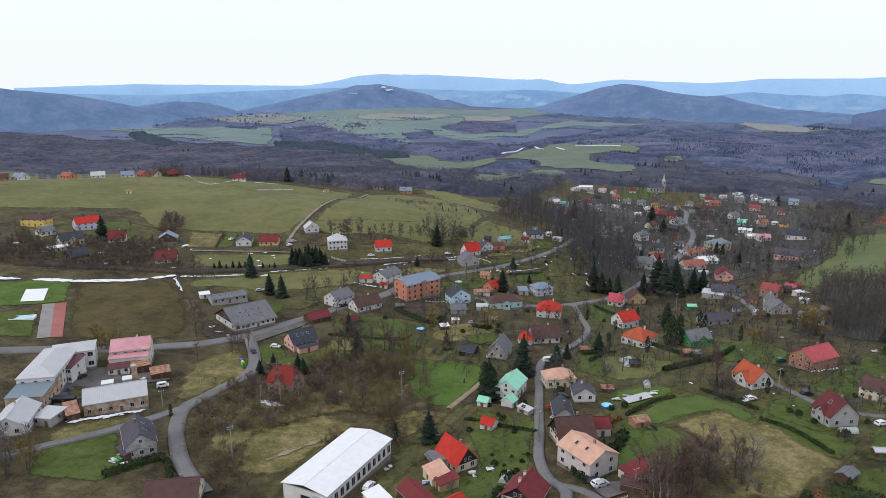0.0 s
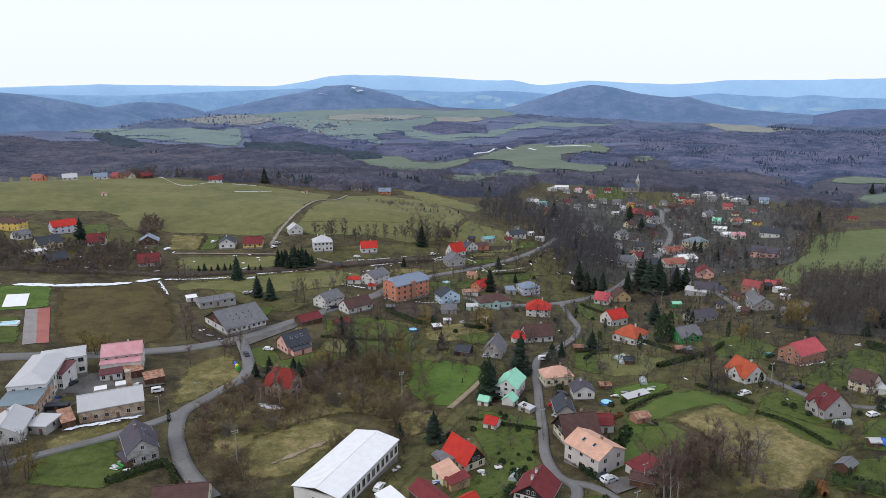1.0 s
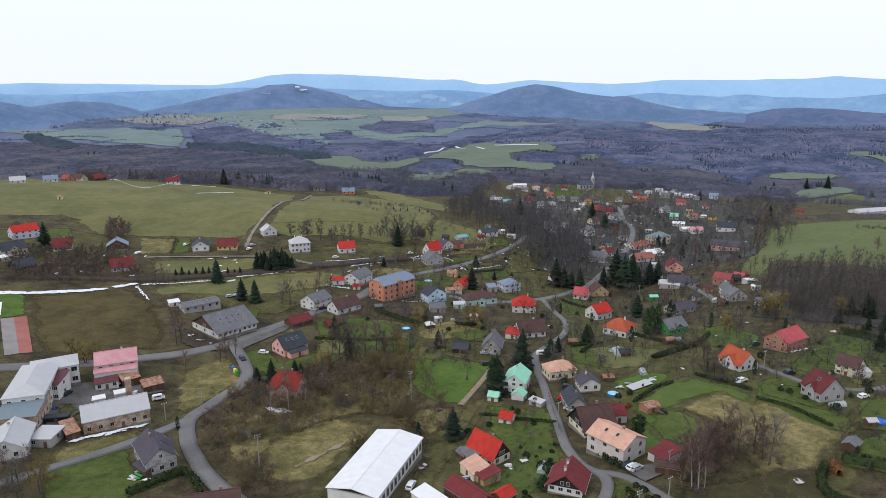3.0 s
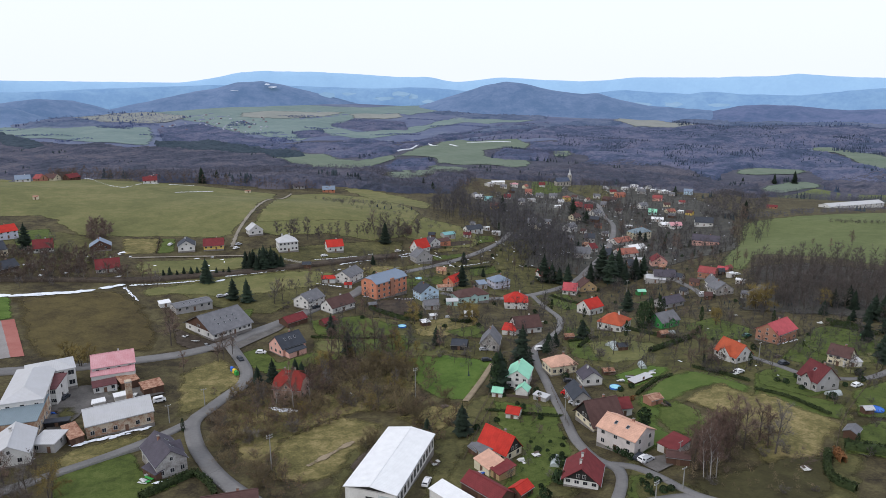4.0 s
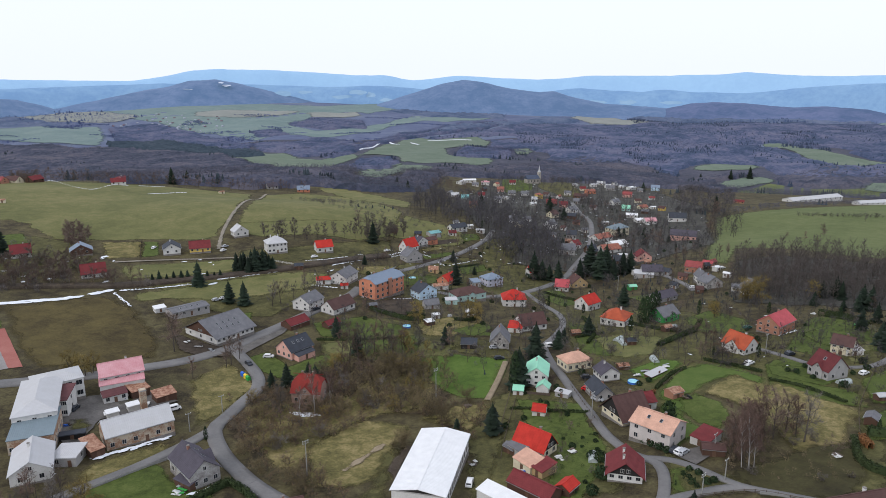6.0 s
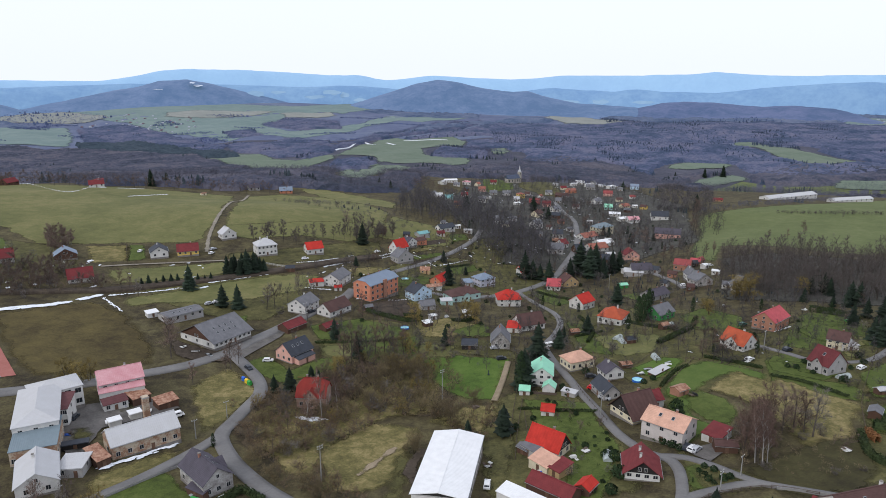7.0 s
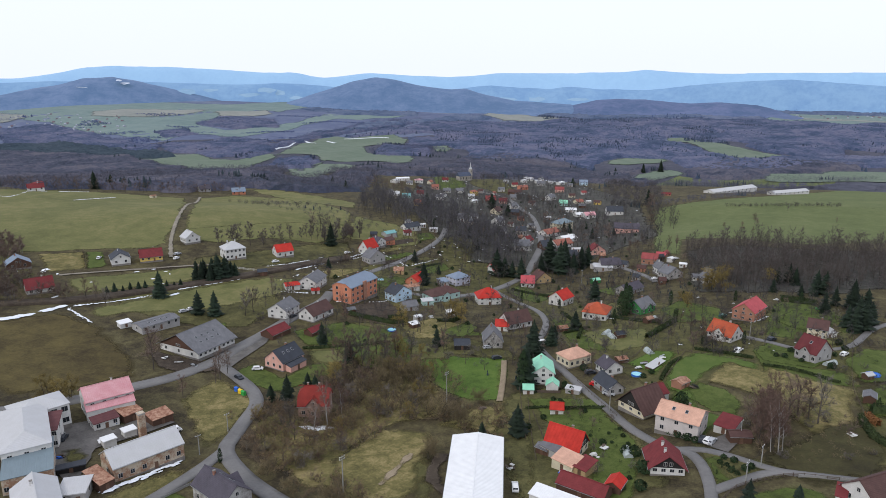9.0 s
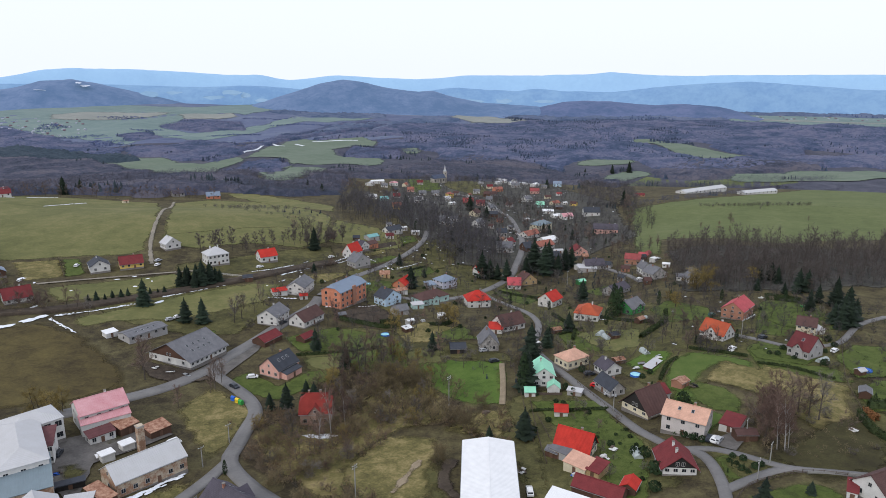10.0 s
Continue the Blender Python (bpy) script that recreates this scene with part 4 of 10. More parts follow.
snow_line([(-868.1, 1669.6), (-787.1, 1653.3), (-316.1, 718.1), (-256.3, 699.1), (-214.9, 704.3)], 1.2, 'melting snow along the meadow edge')
snow_line([(-70.7, 412.6), (-55.4, 419.5), (-35.8, 434.4)], 0.9, 'melting snow along a garden fence')
snow_line([(-19.3, 435.0), (4.6, 450.2), (17.6, 430.4)], 1.0, 'melting snow along a garden fence')
snow_line([(24.0, 435.4), (44.0, 450.9)], 0.9, 'melting snow along a garden fence')
snow_line([(-40.0, 349.2), (-23.6, 347.4), (-12.9, 349.4)], 0.8, 'melting snow along a garden fence')
snow_line([(-55.0, 406.5), (-26.8, 430.6), (-6.9, 451.4)], 1.2, 'melting snow along a garden fence')
snow_line([(394.3, 1102.0), (436.4, 1106.9), (388.1, 915.6)], 1.6, 'melting snow along a garden fence')
snow_line([(132.3, 250.2), (143.7, 255.1)], 0.8, 'melting snow along a garden fence')
snow_line([(-66.3, 367.7), (-53.8, 364.1)], 1.0, 'melting snow along a garden fence')
snow_line([(-211.6, 630.6), (-200.3, 643.8), (-186.7, 661.6)], 1.6, 'snow remnant on the meadow')

# ---- houses ----
PIECES = {}
FOOT = []


def piece(key, make, mat):
    """A mesh that many parts share."""
    if key not in PIECES:
        bm = make()
        me = bpy.data.meshes.new(key if isinstance(key, str) else key[0])
        bm.to_mesh(me)
        bm.free()
        me.materials.append(MATS[mat])
        PIECES[key] = me
    return PIECES[key]


def window_frame(w, h):
    """One moulded frame with two lights."""
    def make():
        bm = bmesh.new()
        xs, zs = (-w / 2, -w / 2 + 0.06, -0.025, 0.025, w / 2 - 0.06, w / 2), (0, 0.06, h - 0.06, h)
        v = [[bm.verts.new((x, -0.07, z)) for x in xs] for z in zs]
        for i in range(3):
            for j in range(5):
                if not (i == 1 and j in (1, 3)):
                    bm.faces.new((v[i][j], v[i][j + 1], v[i + 1][j + 1], v[i + 1][j]))
        rim = [e for e in bm.edges if e.is_boundary]
        made = bmesh.ops.extrude_edge_only(bm, edges=rim)["geom"]
        for q in made:
            if isinstance(q, bmesh.types.BMVert):
                q.co.y = 0.05
        return bm
    return piece(("window", w, h), make, "window_frame")


def add_window(parent, w, h, x, y, z, turn):
    """A framed window whose outer face looks along -y before the turn about z; far off, a dark pane alone."""
    m = Matrix.Translation((x, y, z)) @ Matrix.Rotation(turn, 4, "Z")
    if parent.matrix_world.translation.y > 500:
        return shared("window", piece(("dark_pane", w, h), lambda: boxes((-w / 2, w / 2, -0.05, 0.05, 0, h)), "pane_glass"), parent, m)
    win = shared("window", window_frame(w, h), parent, m)
    shared("pane", piece(("pane", w, h), lambda: boxes((-w / 2 + 0.06, w / 2 - 0.06, -0.035, -0.01, 0.06, h - 0.06)), "pane_glass"), win, Matrix())


def roof_shell(kind, hl, hw, eave, rise, over):
    """Plates of a roof with its ridge along x."""
    bm = bmesh.new()
    slope = rise / hw
    ex, ey, ez = hl + over, hw + over, eave - slope * over * 0.9
    top = eave + rise + 0.12
    ez += 0.12
    if kind == "hip" or kind == "half_hip":
        cut = min(hl * 0.95, hw * (1.0 if kind == "hip" else 0.42))
        if kind == "hip":
            a, b = (-hl + cut, 0, top), (hl - cut, 0, top)
            slab(bm, [(-ex, -ey, ez), (ex, -ey, ez), b, a], 0.16)
            slab(bm, [(ex, ey, ez), (-ex, ey, ez), a, b], 0.16)
            slab(bm, [(ex, -ey, ez), (ex, ey, ez), b], 0.16)
            slab(bm, [(-ex, ey, ez), (-ex, -ey, ez), a], 0.16)
        else:
            f = 0.55
            yz = ey * (1 - f), ez + (top - ez) * f
            a, b = (-hl + cut, 0, top), (hl - cut, 0, top)
            for s in (-1, 1):
                loop = [(-ex, s * ey, ez), (ex, s * ey, ez), (ex, s * yz[0], yz[1]), b, a, (-ex, s * yz[0], yz[1])]
                slab(bm, loop if s < 0 else loop[::-1], 0.16)
            slab(bm, [(ex, -yz[0], yz[1]), (ex, yz[0], yz[1]), b], 0.16)
            slab(bm, [(-ex, yz[0], yz[1]), (-ex, -yz[0], yz[1]), a], 0.16)
    elif kind == "lean":
        low, high = eave + 0.1 - 0.05, eave + rise + 0.1
        slab(bm, [(-ex, -ey, low), (ex, -ey, low), (ex, ey, high), (-ex, ey, high)], 0.16)
    elif kind == "flat":
        slab(bm, [(-ex, -ey, eave + 0.25), (ex, -ey, eave + 0.25), (ex, ey, eave + 0.32), (-ex, ey, eave + 0.32)], 0.3)
    else:
        slab(bm, [(-ex, -ey, ez), (ex, -ey, ez), (ex, 0, top), (-ex, 0, top)], 0.16)
        slab(bm, [(ex, ey, ez), (-ex, ey, ez), (-ex, 0, top), (ex, 0, top)], 0.16)
    return bm


def wall_shell(kind, hl, hw, eave, rise, deep=2.5):
    bm = bmesh.new()
    base = [(-hl, -hw), (hl, -hw), (hl, hw), (-hl, hw)]
    low = [bm.verts.new((x, y, -deep)) for x, y in base]
    high = [bm.verts.new((x, y, eave + (rise if kind == "lean" and y > 0 else 0))) for x, y in base]
    bm.faces.new(low[::-1])
    for i in range(4):
        j = (i + 1) % 4
        bm.faces.new((low[i], low[j], high[j], high[i]))
    if kind in ("gable", "half_hip"):
        k = 1.0 if kind == "gable" else 0.6
        for s, (i, j) in ((-1, (3, 0)), (1, (1, 2))):
            if kind == "gable":
                bm.faces.new((high[i], high[j], bm.verts.new((s * hl, 0, eave + rise))))
            else:
                y = hw * 0.42
                p = bm.verts.new((s * hl, s * y, eave + rise * 0.56))
                q = bm.verts.new((s * hl, -s * y, eave + rise * 0.56))
                bm.faces.new((high[i], high[j], p, q))
    return bm


def house(x, y, yaw, length, width, eave, rise, wall, roof, label, kind="gable", over=0.38, floors=1, wins=(3, 2), gable="", chimneys=1,
          lights=0, plinth=True, category="house", group="village houses", name="house", cross=0.0, lift=0.0, door=True, glaze=None):
    """A house with its ridge along its own x: walls, roof, windows, door, chimneys, plinth, gutters."""
    hl, hw = length / 2, width / 2
    FOOT.append((x, y, radians(yaw), hl, hw))
    c, s = math.cos(radians(yaw)), math.sin(radians(yaw))
    away = math.hypot(x + 40, y - 10)
    south, east = ((y - 10) * c - (x + 40) * s) / away, -((x + 40) * c + (y - 10) * s) / away
    show = {"front": south > -0.25, "back": south < 0.25, "right": east > -0.3, "left": east < 0.3}
    zs = [float(ground_z(x + c * px - s * py, y + s * px + c * py)) for px in (-hl, hl) for py in (-hw, hw)]
    ob = tagged(new(name), label, category, group)
    ob.matrix_world = pose(x, y, sum(zs) / 4 * 0.6 + max(zs) * 0.4 + lift, 0, 0, yaw)
    part("wall", wall_shell(kind, hl, hw, eave, rise), "wall_" + wall, ob)
    part("roof", roof_shell(kind, hl, hw, eave, rise, over), "roof_" + roof, ob)
    near = away < 470
    if plinth and near:
        part("plinth", boxes((-hl - 0.05, hl + 0.05, -hw - 0.05, hw + 0.05, -2.4, 0.45)), "plinth", ob)
    # windows on the long sides and in the ends
    wh = 1.35 if eave / floors > 2.6 else 1.0
    ww = 1.2
    if glaze:
        ww, wh = glaze
    for f in range(floors):
        z = f * eave / floors + min(1.25, eave / floors - wh - 0.3)
        z = max(z, 0.5)
        for side, n, half, reach in ((0, wins[0], hl, hw), (1, wins[1], hw, hl)):
            for i in range(n):
                at = (i + 0.5) / n * 2 * half - half
                if side == 0:
                    if show["front"] and not (door and f == 0 and i == n // 2):
                        add_window(ob, ww, wh, at, -reach, z, 0)
                    if show["back"]:
                        add_window(ob, ww, wh, -at, reach, z, math.pi)
                else:
                    if show["right"]:
                        add_window(ob, ww, wh, reach, at, z, math.pi / 2)
                    if show["left"]:
                        add_window(ob, ww, wh, -reach, at, z, -math.pi / 2)
    if door and wins[0]:
        at = (wins[0] // 2 + 0.5) / wins[0] * 2 * hl - hl
        part("door", boxes((at - 0.5, at + 0.5, -hw - 0.07, -hw + 0.05, 0, 2.05), (at - 0.42, at + 0.42, -hw - 0.09, -hw - 0.071, 0.15, 1.95)), "door_wood", ob, "wooden entrance door")
    if gable and kind in ("gable", "half_hip"):
        for sgn in (-1, 1):
            bm = bmesh.new()
            xx = sgn * (hl + 0.03)
            loop = [(xx, -hw, eave), (xx, hw, eave), (xx, 0, eave + rise)] if kind == "gable" else [(xx, -hw, eave), (xx, hw, eave), (xx, hw * 0.42, eave + rise * 0.56), (xx, -hw * 0.42, eave + rise * 0.56)]
            v = [bm.verts.new(p) for p in loop]
            w = [bm.verts.new((p[0] + sgn * 0.06, p[1], p[2])) for p in loop]
            bm.faces.new(w if sgn > 0 else w[::-1])
            n = len(v)
            for i in range(n):
                q = (v[i], v[(i + 1) % n], w[(i + 1) % n], w[i])
                bm.faces.new(q if sgn > 0 else q[::-1])
            part("gable_cladding", bm, "wall_" + gable, ob, "boarded gable")
            for at in (-0.75, 0.75):
                add_window(ob, 0.9, 1.1, xx + sgn * 0.06, at, eave + 0.5, sgn * math.pi / 2)
    elif kind == "gable" and rise > 2.8 and wins[1]:
        for sgn in [q for q, side in ((-1, "left"), (1, "right")) if show[side]]:
            add_window(ob, 0.9, 1.1, sgn * hl, 0, eave + 0.45, sgn * math.pi / 2)
    if kind in ("gable", "half_hip", "hip") and chimneys:
        for i in range(chimneys):
            cx = hl * (0.3 if i == 0 else -0.45)
            cy = hw * 0.12
            z0 = eave + rise * 0.7
            ch = part("chimney", boxes((cx - 0.3, cx + 0.3, cy - 0.3, cy + 0.3, z0, eave + rise + 0.75)), "chimney_brick" if wall not in ("white",) else "wall_white", ob)
            if not near:
                continue
            part("chimney_cap", boxes((cx - 0.38, cx + 0.38, cy - 0.38, cy + 0.38, eave + rise + 0.751, eave + rise + 0.87)), "plinth", ch)
    if kind in ("gable", "half_hip") and near:
        for sgn in (-1, 1):
            yy = sgn * (hw + over + 0.06)
            zz = eave - rise / hw * over * 0.9 - 0.06
            part("gutter", boxes((-hl - over, hl + over, yy - 0.06, yy + 0.06, zz - 0.1, zz + 0.02)), "zinc", ob)
        part("ridge_cap", boxes((-hl - over, hl + over, -0.13, 0.13, eave + rise + 0.1, eave + rise + 0.2)), "roof_" + roof, ob)
    slope = math.atan2(rise, hw)
    for i in range(lights):
        fx = ((i % 4 + 0.5) / min(lights, 4) * 2 - 1) * hl * 0.62
        fy = 0.42 if i < 4 else 0.66
        m = Matrix.Translation((fx, -hw * fy, eave + rise * (1 - fy) + 0.16)) @ Matrix.Rotation(slope, 4, "X")
        sk = shared("skylight", piece("skylight", lambda: boxes((-0.45, 0.45, -0.65, 0.65, -0.02, 0.09)), "zinc"), ob, m)
        shared("pane", piece("skylight_pane", lambda: boxes((-0.36, 0.36, -0.55, 0.55, 0.091, 0.1)), "pane_glass"), sk, Matrix())
    if cross:
        # a cross gable on the front
        gw, gl = cross / 2, hw * 0.5
        gr = rise * cross / width * 1.05
        bm = bmesh.new()
        f = -hw - 0.4
        a = [bm.verts.new(p) for p in ((-gw, f, -1), (gw, f, -1), (gw, f, eave), (0, f, eave + gr), (-gw, f, eave))]
        b = [bm.verts.new((p.co.x, -hw * 0.2, p.co.z)) for p in a]
        bm.faces.new(a)
        for i in range(5):
            bm.faces.new((a[(i + 1) % 5], a[i], b[i], b[(i + 1) % 5]))
        bay = part("cross_gable", bm, "wall_" + wall, ob)
        bm = bmesh.new()
        slab(bm, [(-gw - 0.4, f - 0.4, eave - 0.3), (0, f - 0.4, eave + gr + 0.14), (0, hw * 0.1, eave + gr + 0.14), (-gw - 0.4, hw * 0.1, eave - 0.3)][::-1], 0.14)
        slab(bm, [(gw + 0.4, f - 0.4, eave - 0.3), (0, f - 0.4, eave + gr + 0.14), (0, hw * 0.1, eave + gr + 0.14), (gw + 0.4, hw * 0.1, eave - 0.3)], 0.14)
        part("roof", bm, "roof_" + roof, bay)
        for k in range(floors):
            add_window(bay, 1.4, 1.3, 0, f, k * eave / floors + 1.1, 0)
        if gr > 1.8:
            add_window(bay, 0.9, 1.0, 0, f, eave + 0.2, 0)
    return ob


def shed(x, y, yaw, length, width, eave, rise, wall, roof, label, kind="gable", **more):
    """A small outbuilding."""
    opts = dict(over=0.25, wins=(1, 0), chimneys=0, plinth=False, category="shed", group="outbuildings", name="shed")
    opts.update(more)
    return house(x, y, yaw, length, width, eave, rise, wall, roof, label, kind, **opts)



house(-30.4, 167.2, 67.5, 31.2, 13.9, 4.98, 1.15, 'white', 'white', 'long white hall with a white metal roof and window row', over=0.4, wins=(12, 0), door=False, chimneys=0, category='barn', name='barn', group='large halls', glaze=(1.5, 2.4))
shed(-6.6, 151.7, -52.2, 12.7, 6.0, 2.58, 1.94, 'brown', 'dark_red', 'dark timber shed with a dark red tiled gabled roof')
shed(-15.5, 149.1, -51.5, 13.1, 4.5, 2.39, 0.53, 'white', 'white', 'white rendered shed with a white sheet lean-to roof', kind='lean')
house(1.2, 176.4, -51.2, 10.6, 7.0, 2.7, 4.29, 'cream', 'red', 'cream rendered house with a bright red tiled gabled roof', gable='black', wins=(4, 2))
shed(-3.8, 166.3, -62.6, 6.8, 5.0, 2.58, 1.23, 'cream', 'peach', 'cream rendered shed with a peach-coloured tiled lean-to roof', kind='lean')
shed(-0.6, 162.0, -63.1, 3.9, 5.5, 2.21, 1.06, 'ochre', 'dark_red', 'ochre plastered shed with a dark red tiled lean-to roof', kind='lean')
shed(-3.9, 175.7, -64.1, 5.8, 4.0, 2.58, 0.44, 'grey', 'grey', 'grey rendered shed with a grey tiled lean-to roof', kind='lean')
shed(10.5, 201.3, -26.2, 4.3, 4.5, 2.02, 1.5, 'white', 'red', 'white rendered shed with a bright red tiled gabled roof')
house(37.6, 172.9, -53.2, 12.5, 10.5, 5.57, 2.52, 'rosy', 'peach', 'off-white rendered house with a peach-coloured tiled gabled roof beside the lane', floors=2, wins=(3, 2), lights=2)
shed(49.9, 167.4, -58.6, 5.6, 7.6, 2.2, 0.9, 'white', 'dark_red', 'white garage with a dark red sloping roof beside the lane', kind='lean', category='garage', name='garage')
house(19.6, 155.4, 66.0, 9.2, 8.8, 2.5, 3.5, 'white', 'dark_red', 'white cottage with a dark red roof and black boarded gable', gable='black', wins=(3, 4), chimneys=2, over=0.75)
house(35.6, 190.3, 13.6, 10.5, 10.9, 2.5, 5.6, 'cream', 'brown', 'cream house with a large dark brown roof and black gable', gable='black', wins=(4, 3), over=0.8)
shed(44.9, 196.6, 4.7, 4.9, 7.0, 2.94, 2.11, 'white', 'dark_red', 'white rendered shed with a dark red tiled gabled roof')
house(43.2, 223.9, 93.4, 6.8, 7.2, 3.02, 2.46, 'white', 'purple', 'white rendered house with a dark purple-grey tiled gabled roof', wins=(3, 2))
house(34.5, 209.5, -88.5, 9.6, 6.0, 2.68, 2.6, 'grey', 'slate', 'grey rendered house with a dark slate gabled roof beside the lane', wins=(3, 2))
house(18.3, 229.2, 68.7, 10.9, 7.9, 4.66, 2.83, 'white', 'mint', 'white rendered house with a mint green sheet gabled roof', floors=2, wins=(3, 3), over=0.4)
shed(17.4, 218.8, 61.8, 4.0, 4.3, 2.39, 1.58, 'white', 'mint', 'white rendered shed with a mint green sheet gabled roof')
shed(8.7, 220.3, -21.9, 3.7, 4.0, 2.02, 1.06, 'white', 'mint', 'white rendered shed with a mint green sheet gabled roof')
house(35.9, 237.9, 11.7, 10.8, 7.7, 3.91, 2.63, 'cream', 'peach', 'cream rendered house with a peach-coloured tiled hipped roof beside the lane', kind='hip', wins=(4, 3))
house(14.8, 271.3, 73.5, 10.0, 7.7, 3.6, 4.4, 'stone', 'grey', 'grey stone-coloured house with a grey tiled gabled roof', wins=(3, 2))
shed(1.6, 273.0, -16.1, 6.6, 7.0, 2.39, 1.41, 'black', 'slate', 'black-boarded shed with a dark slate gabled roof')
house(34.8, 293.3, 10.2, 12.4, 9.0, 3.24, 4.05, 'white', 'brown', 'white rendered house with a dark brown tiled gabled roof', wins=(4, 2))
shed(27.0, 290.1, -24.6, 6.3, 6.0, 2.39, 1.32, 'white', 'red', 'white rendered shed with a bright red tiled lean-to roof', kind='lean')
house(41.7, 347.4, -8.7, 12.5, 10.5, 4.5, 4.05, 'white', 'red', 'white rendered house with a bright red tiled hipped roof', kind='hip', floors=2, wins=(3, 3))
house(17.7, 355.9, 17.5, 18.0, 10.0, 3.96, 2.82, 'teal', 'brown', 'pale teal rendered house with a dark brown tiled hipped roof', kind='hip', wins=(4, 3), cross=4)
house(41.0, 396.7, 19.9, 11.0, 9.6, 5.04, 2.64, 'lilac', 'blue_grey', 'pale lilac rendered house with a blue-grey sheet hipped roof', kind='hip', floors=2, wins=(3, 3))
shed(29.8, 392.1, 9.8, 5.4, 6.0, 2.76, 0.88, 'grey', 'blue_grey', 'grey rendered shed with a blue-grey sheet lean-to roof', kind='lean')
house(-7.0, 353.1, 115.2, 9.0, 11.0, 4.86, 3.52, 'blue', 'slate', 'pale blue rendered house with a dark slate gabled roof', floors=2, wins=(3, 2))
shed(-5.9, 334.4, 6.9, 7.7, 6.0, 2.39, 2.11, 'grey', 'grey', 'grey rendered shed with a grey tiled gabled roof')
house(13.0, 391.6, 46.6, 11.5, 8.0, 2.7, 2.9, 'orange', 'red', 'orange rendered house with a bright red tiled gabled roof', wins=(3, 1))
shed(5.6, 375.5, 6.8, 8.7, 5.0, 2.3, 0.88, 'white', 'rusty', 'white rendered shed with a rusty sheet gabled roof')
house(-29.4, 356.3, 42.0, 22.3, 11.9, 8.95, 3.38, 'orange', 'blue_grey', 'orange three-storey apartment house with a blue-grey roof', kind='half_hip', floors=3, wins=(6, 2), chimneys=2, category='apartment house', name='apartment_house', group='large houses', glaze=(1.4, 1.6))
house(-53.1, 329.3, 42.6, 14.5, 9.0, 3.24, 3.52, 'white', 'brown', 'white rendered house with a dark brown tiled gabled roof')
house(-67.8, 334.6, 54.4, 12.0, 10.0, 4.32, 3.17, 'white', 'grey', 'white rendered house with a grey tiled gabled roof', floors=2, wins=(3, 2))
house(-49.1, 376.7, 60.7, 14.7, 10.0, 4.32, 2.99, 'white', 'grey', 'white rendered house with a grey tiled gabled roof', floors=2, wins=(3, 2))
shed(-60.6, 373.3, 6.4, 7.5, 6.0, 2.39, 1.06, 'white', 'red', 'white rendered shed with a bright red tiled gabled roof')
house(-105.6, 301.4, 44.4, 19.5, 22.4, 3.33, 5.47, 'white', 'grey', 'wide white hall with grey tiled roof and dark timber gables', gable='brown', wins=(8, 3), lights=8, over=0.9, chimneys=0, category='hall', name='hall', group='large halls')
shed(-123.9, 327.1, 34.1, 17.6, 9.0, 2.94, 0.88, 'grey', 'grey', 'long grey shed with a low grey roof and rooflights', wins=(5, 1), lights=4)
house(-72.0, 277.1, 41.2, 11.5, 9.8, 3.78, 4.05, 'pink', 'slate', 'pink rendered house with a dark slate gabled roof', wins=(3, 3), lights=3)
shed(-68.3, 272.6, 41.6, 8.7, 4.0, 2.39, 1.06, 'pink', 'slate', 'pink rendered shed with a dark slate lean-to roof', kind='lean')
shed(-73.2, 310.3, 42.9, 11.2, 7.0, 2.21, 2.11, 'brown', 'dark_red', 'dark timber shed with a dark red tiled gabled roof')
shed(-56.8, 307.9, 38.2, 7.2, 5.0, 2.02, 1.41, 'brown', 'dark_red', 'dark timber shed with a dark red tiled gabled roof')
house(-65.1, 231.4, -15.6, 10.1, 9.0, 4.6, 5.0, 'tan', 'deep_red', 'brownish villa with a deep red tiled half-hipped roof', kind='half_hip', wins=(3, 2), cross=4.6, chimneys=2)
house(-94.9, 180.6, 123.1, 14.0, 8.3, 4.45, 3.38, 'stone', 'purple', 'grey stone-coloured house with a dark purple-grey tiled gabled roof', floors=1, wins=(3, 3), lights=2, cross=5)
shed(-95.4, 175.8, -42.2, 6.4, 5.0, 2.21, 1.06, 'brown', 'purple', 'dark timber shed with a dark purple-grey tiled lean-to roof', kind='lean')
house(-71.1, 153.5, 10.8, 13.1, 9.0, 2.7, 3.17, 'cream', 'brown', 'cream rendered house with a dark brown tiled gabled roof')
house(-116.6, 207.2, 27.1, 19.4, 10.4, 4.62, 3.3, 'patched', 'light_grey', 'long workshop with a light grey sheet roof and patched brick walls', over=0.3, wins=(6, 1), category='workshop', name='workshop', group='factory buildings', chimneys=0)
shed(-126.5, 197.4, 38.9, 3.8, 8.0, 2.58, 1.23, 'brown', 'rusty', 'dark timber shed with a rusty sheet lean-to roof', kind='lean')
shed(-124.7, 239.0, 38.0, 6.1, 7.0, 2.94, 1.23, 'brown', 'rusty', 'dark timber shed with a rusty sheet lean-to roof', kind='lean')
shed(-114.8, 234.7, 32.6, 6.8, 5.0, 2.58, 0.88, 'brown', 'rusty', 'dark timber shed with a rusty sheet lean-to roof', kind='lean')
house(-149.2, 221.7, 105.3, 28.0, 12.0, 7.38, 2.29, 'white', 'light_grey', 'white two-storey factory wing with a light grey metal roof', kind='hip', floors=2, wins=(8, 3), over=0.3, chimneys=0, category='factory', name='factory', group='factory buildings')
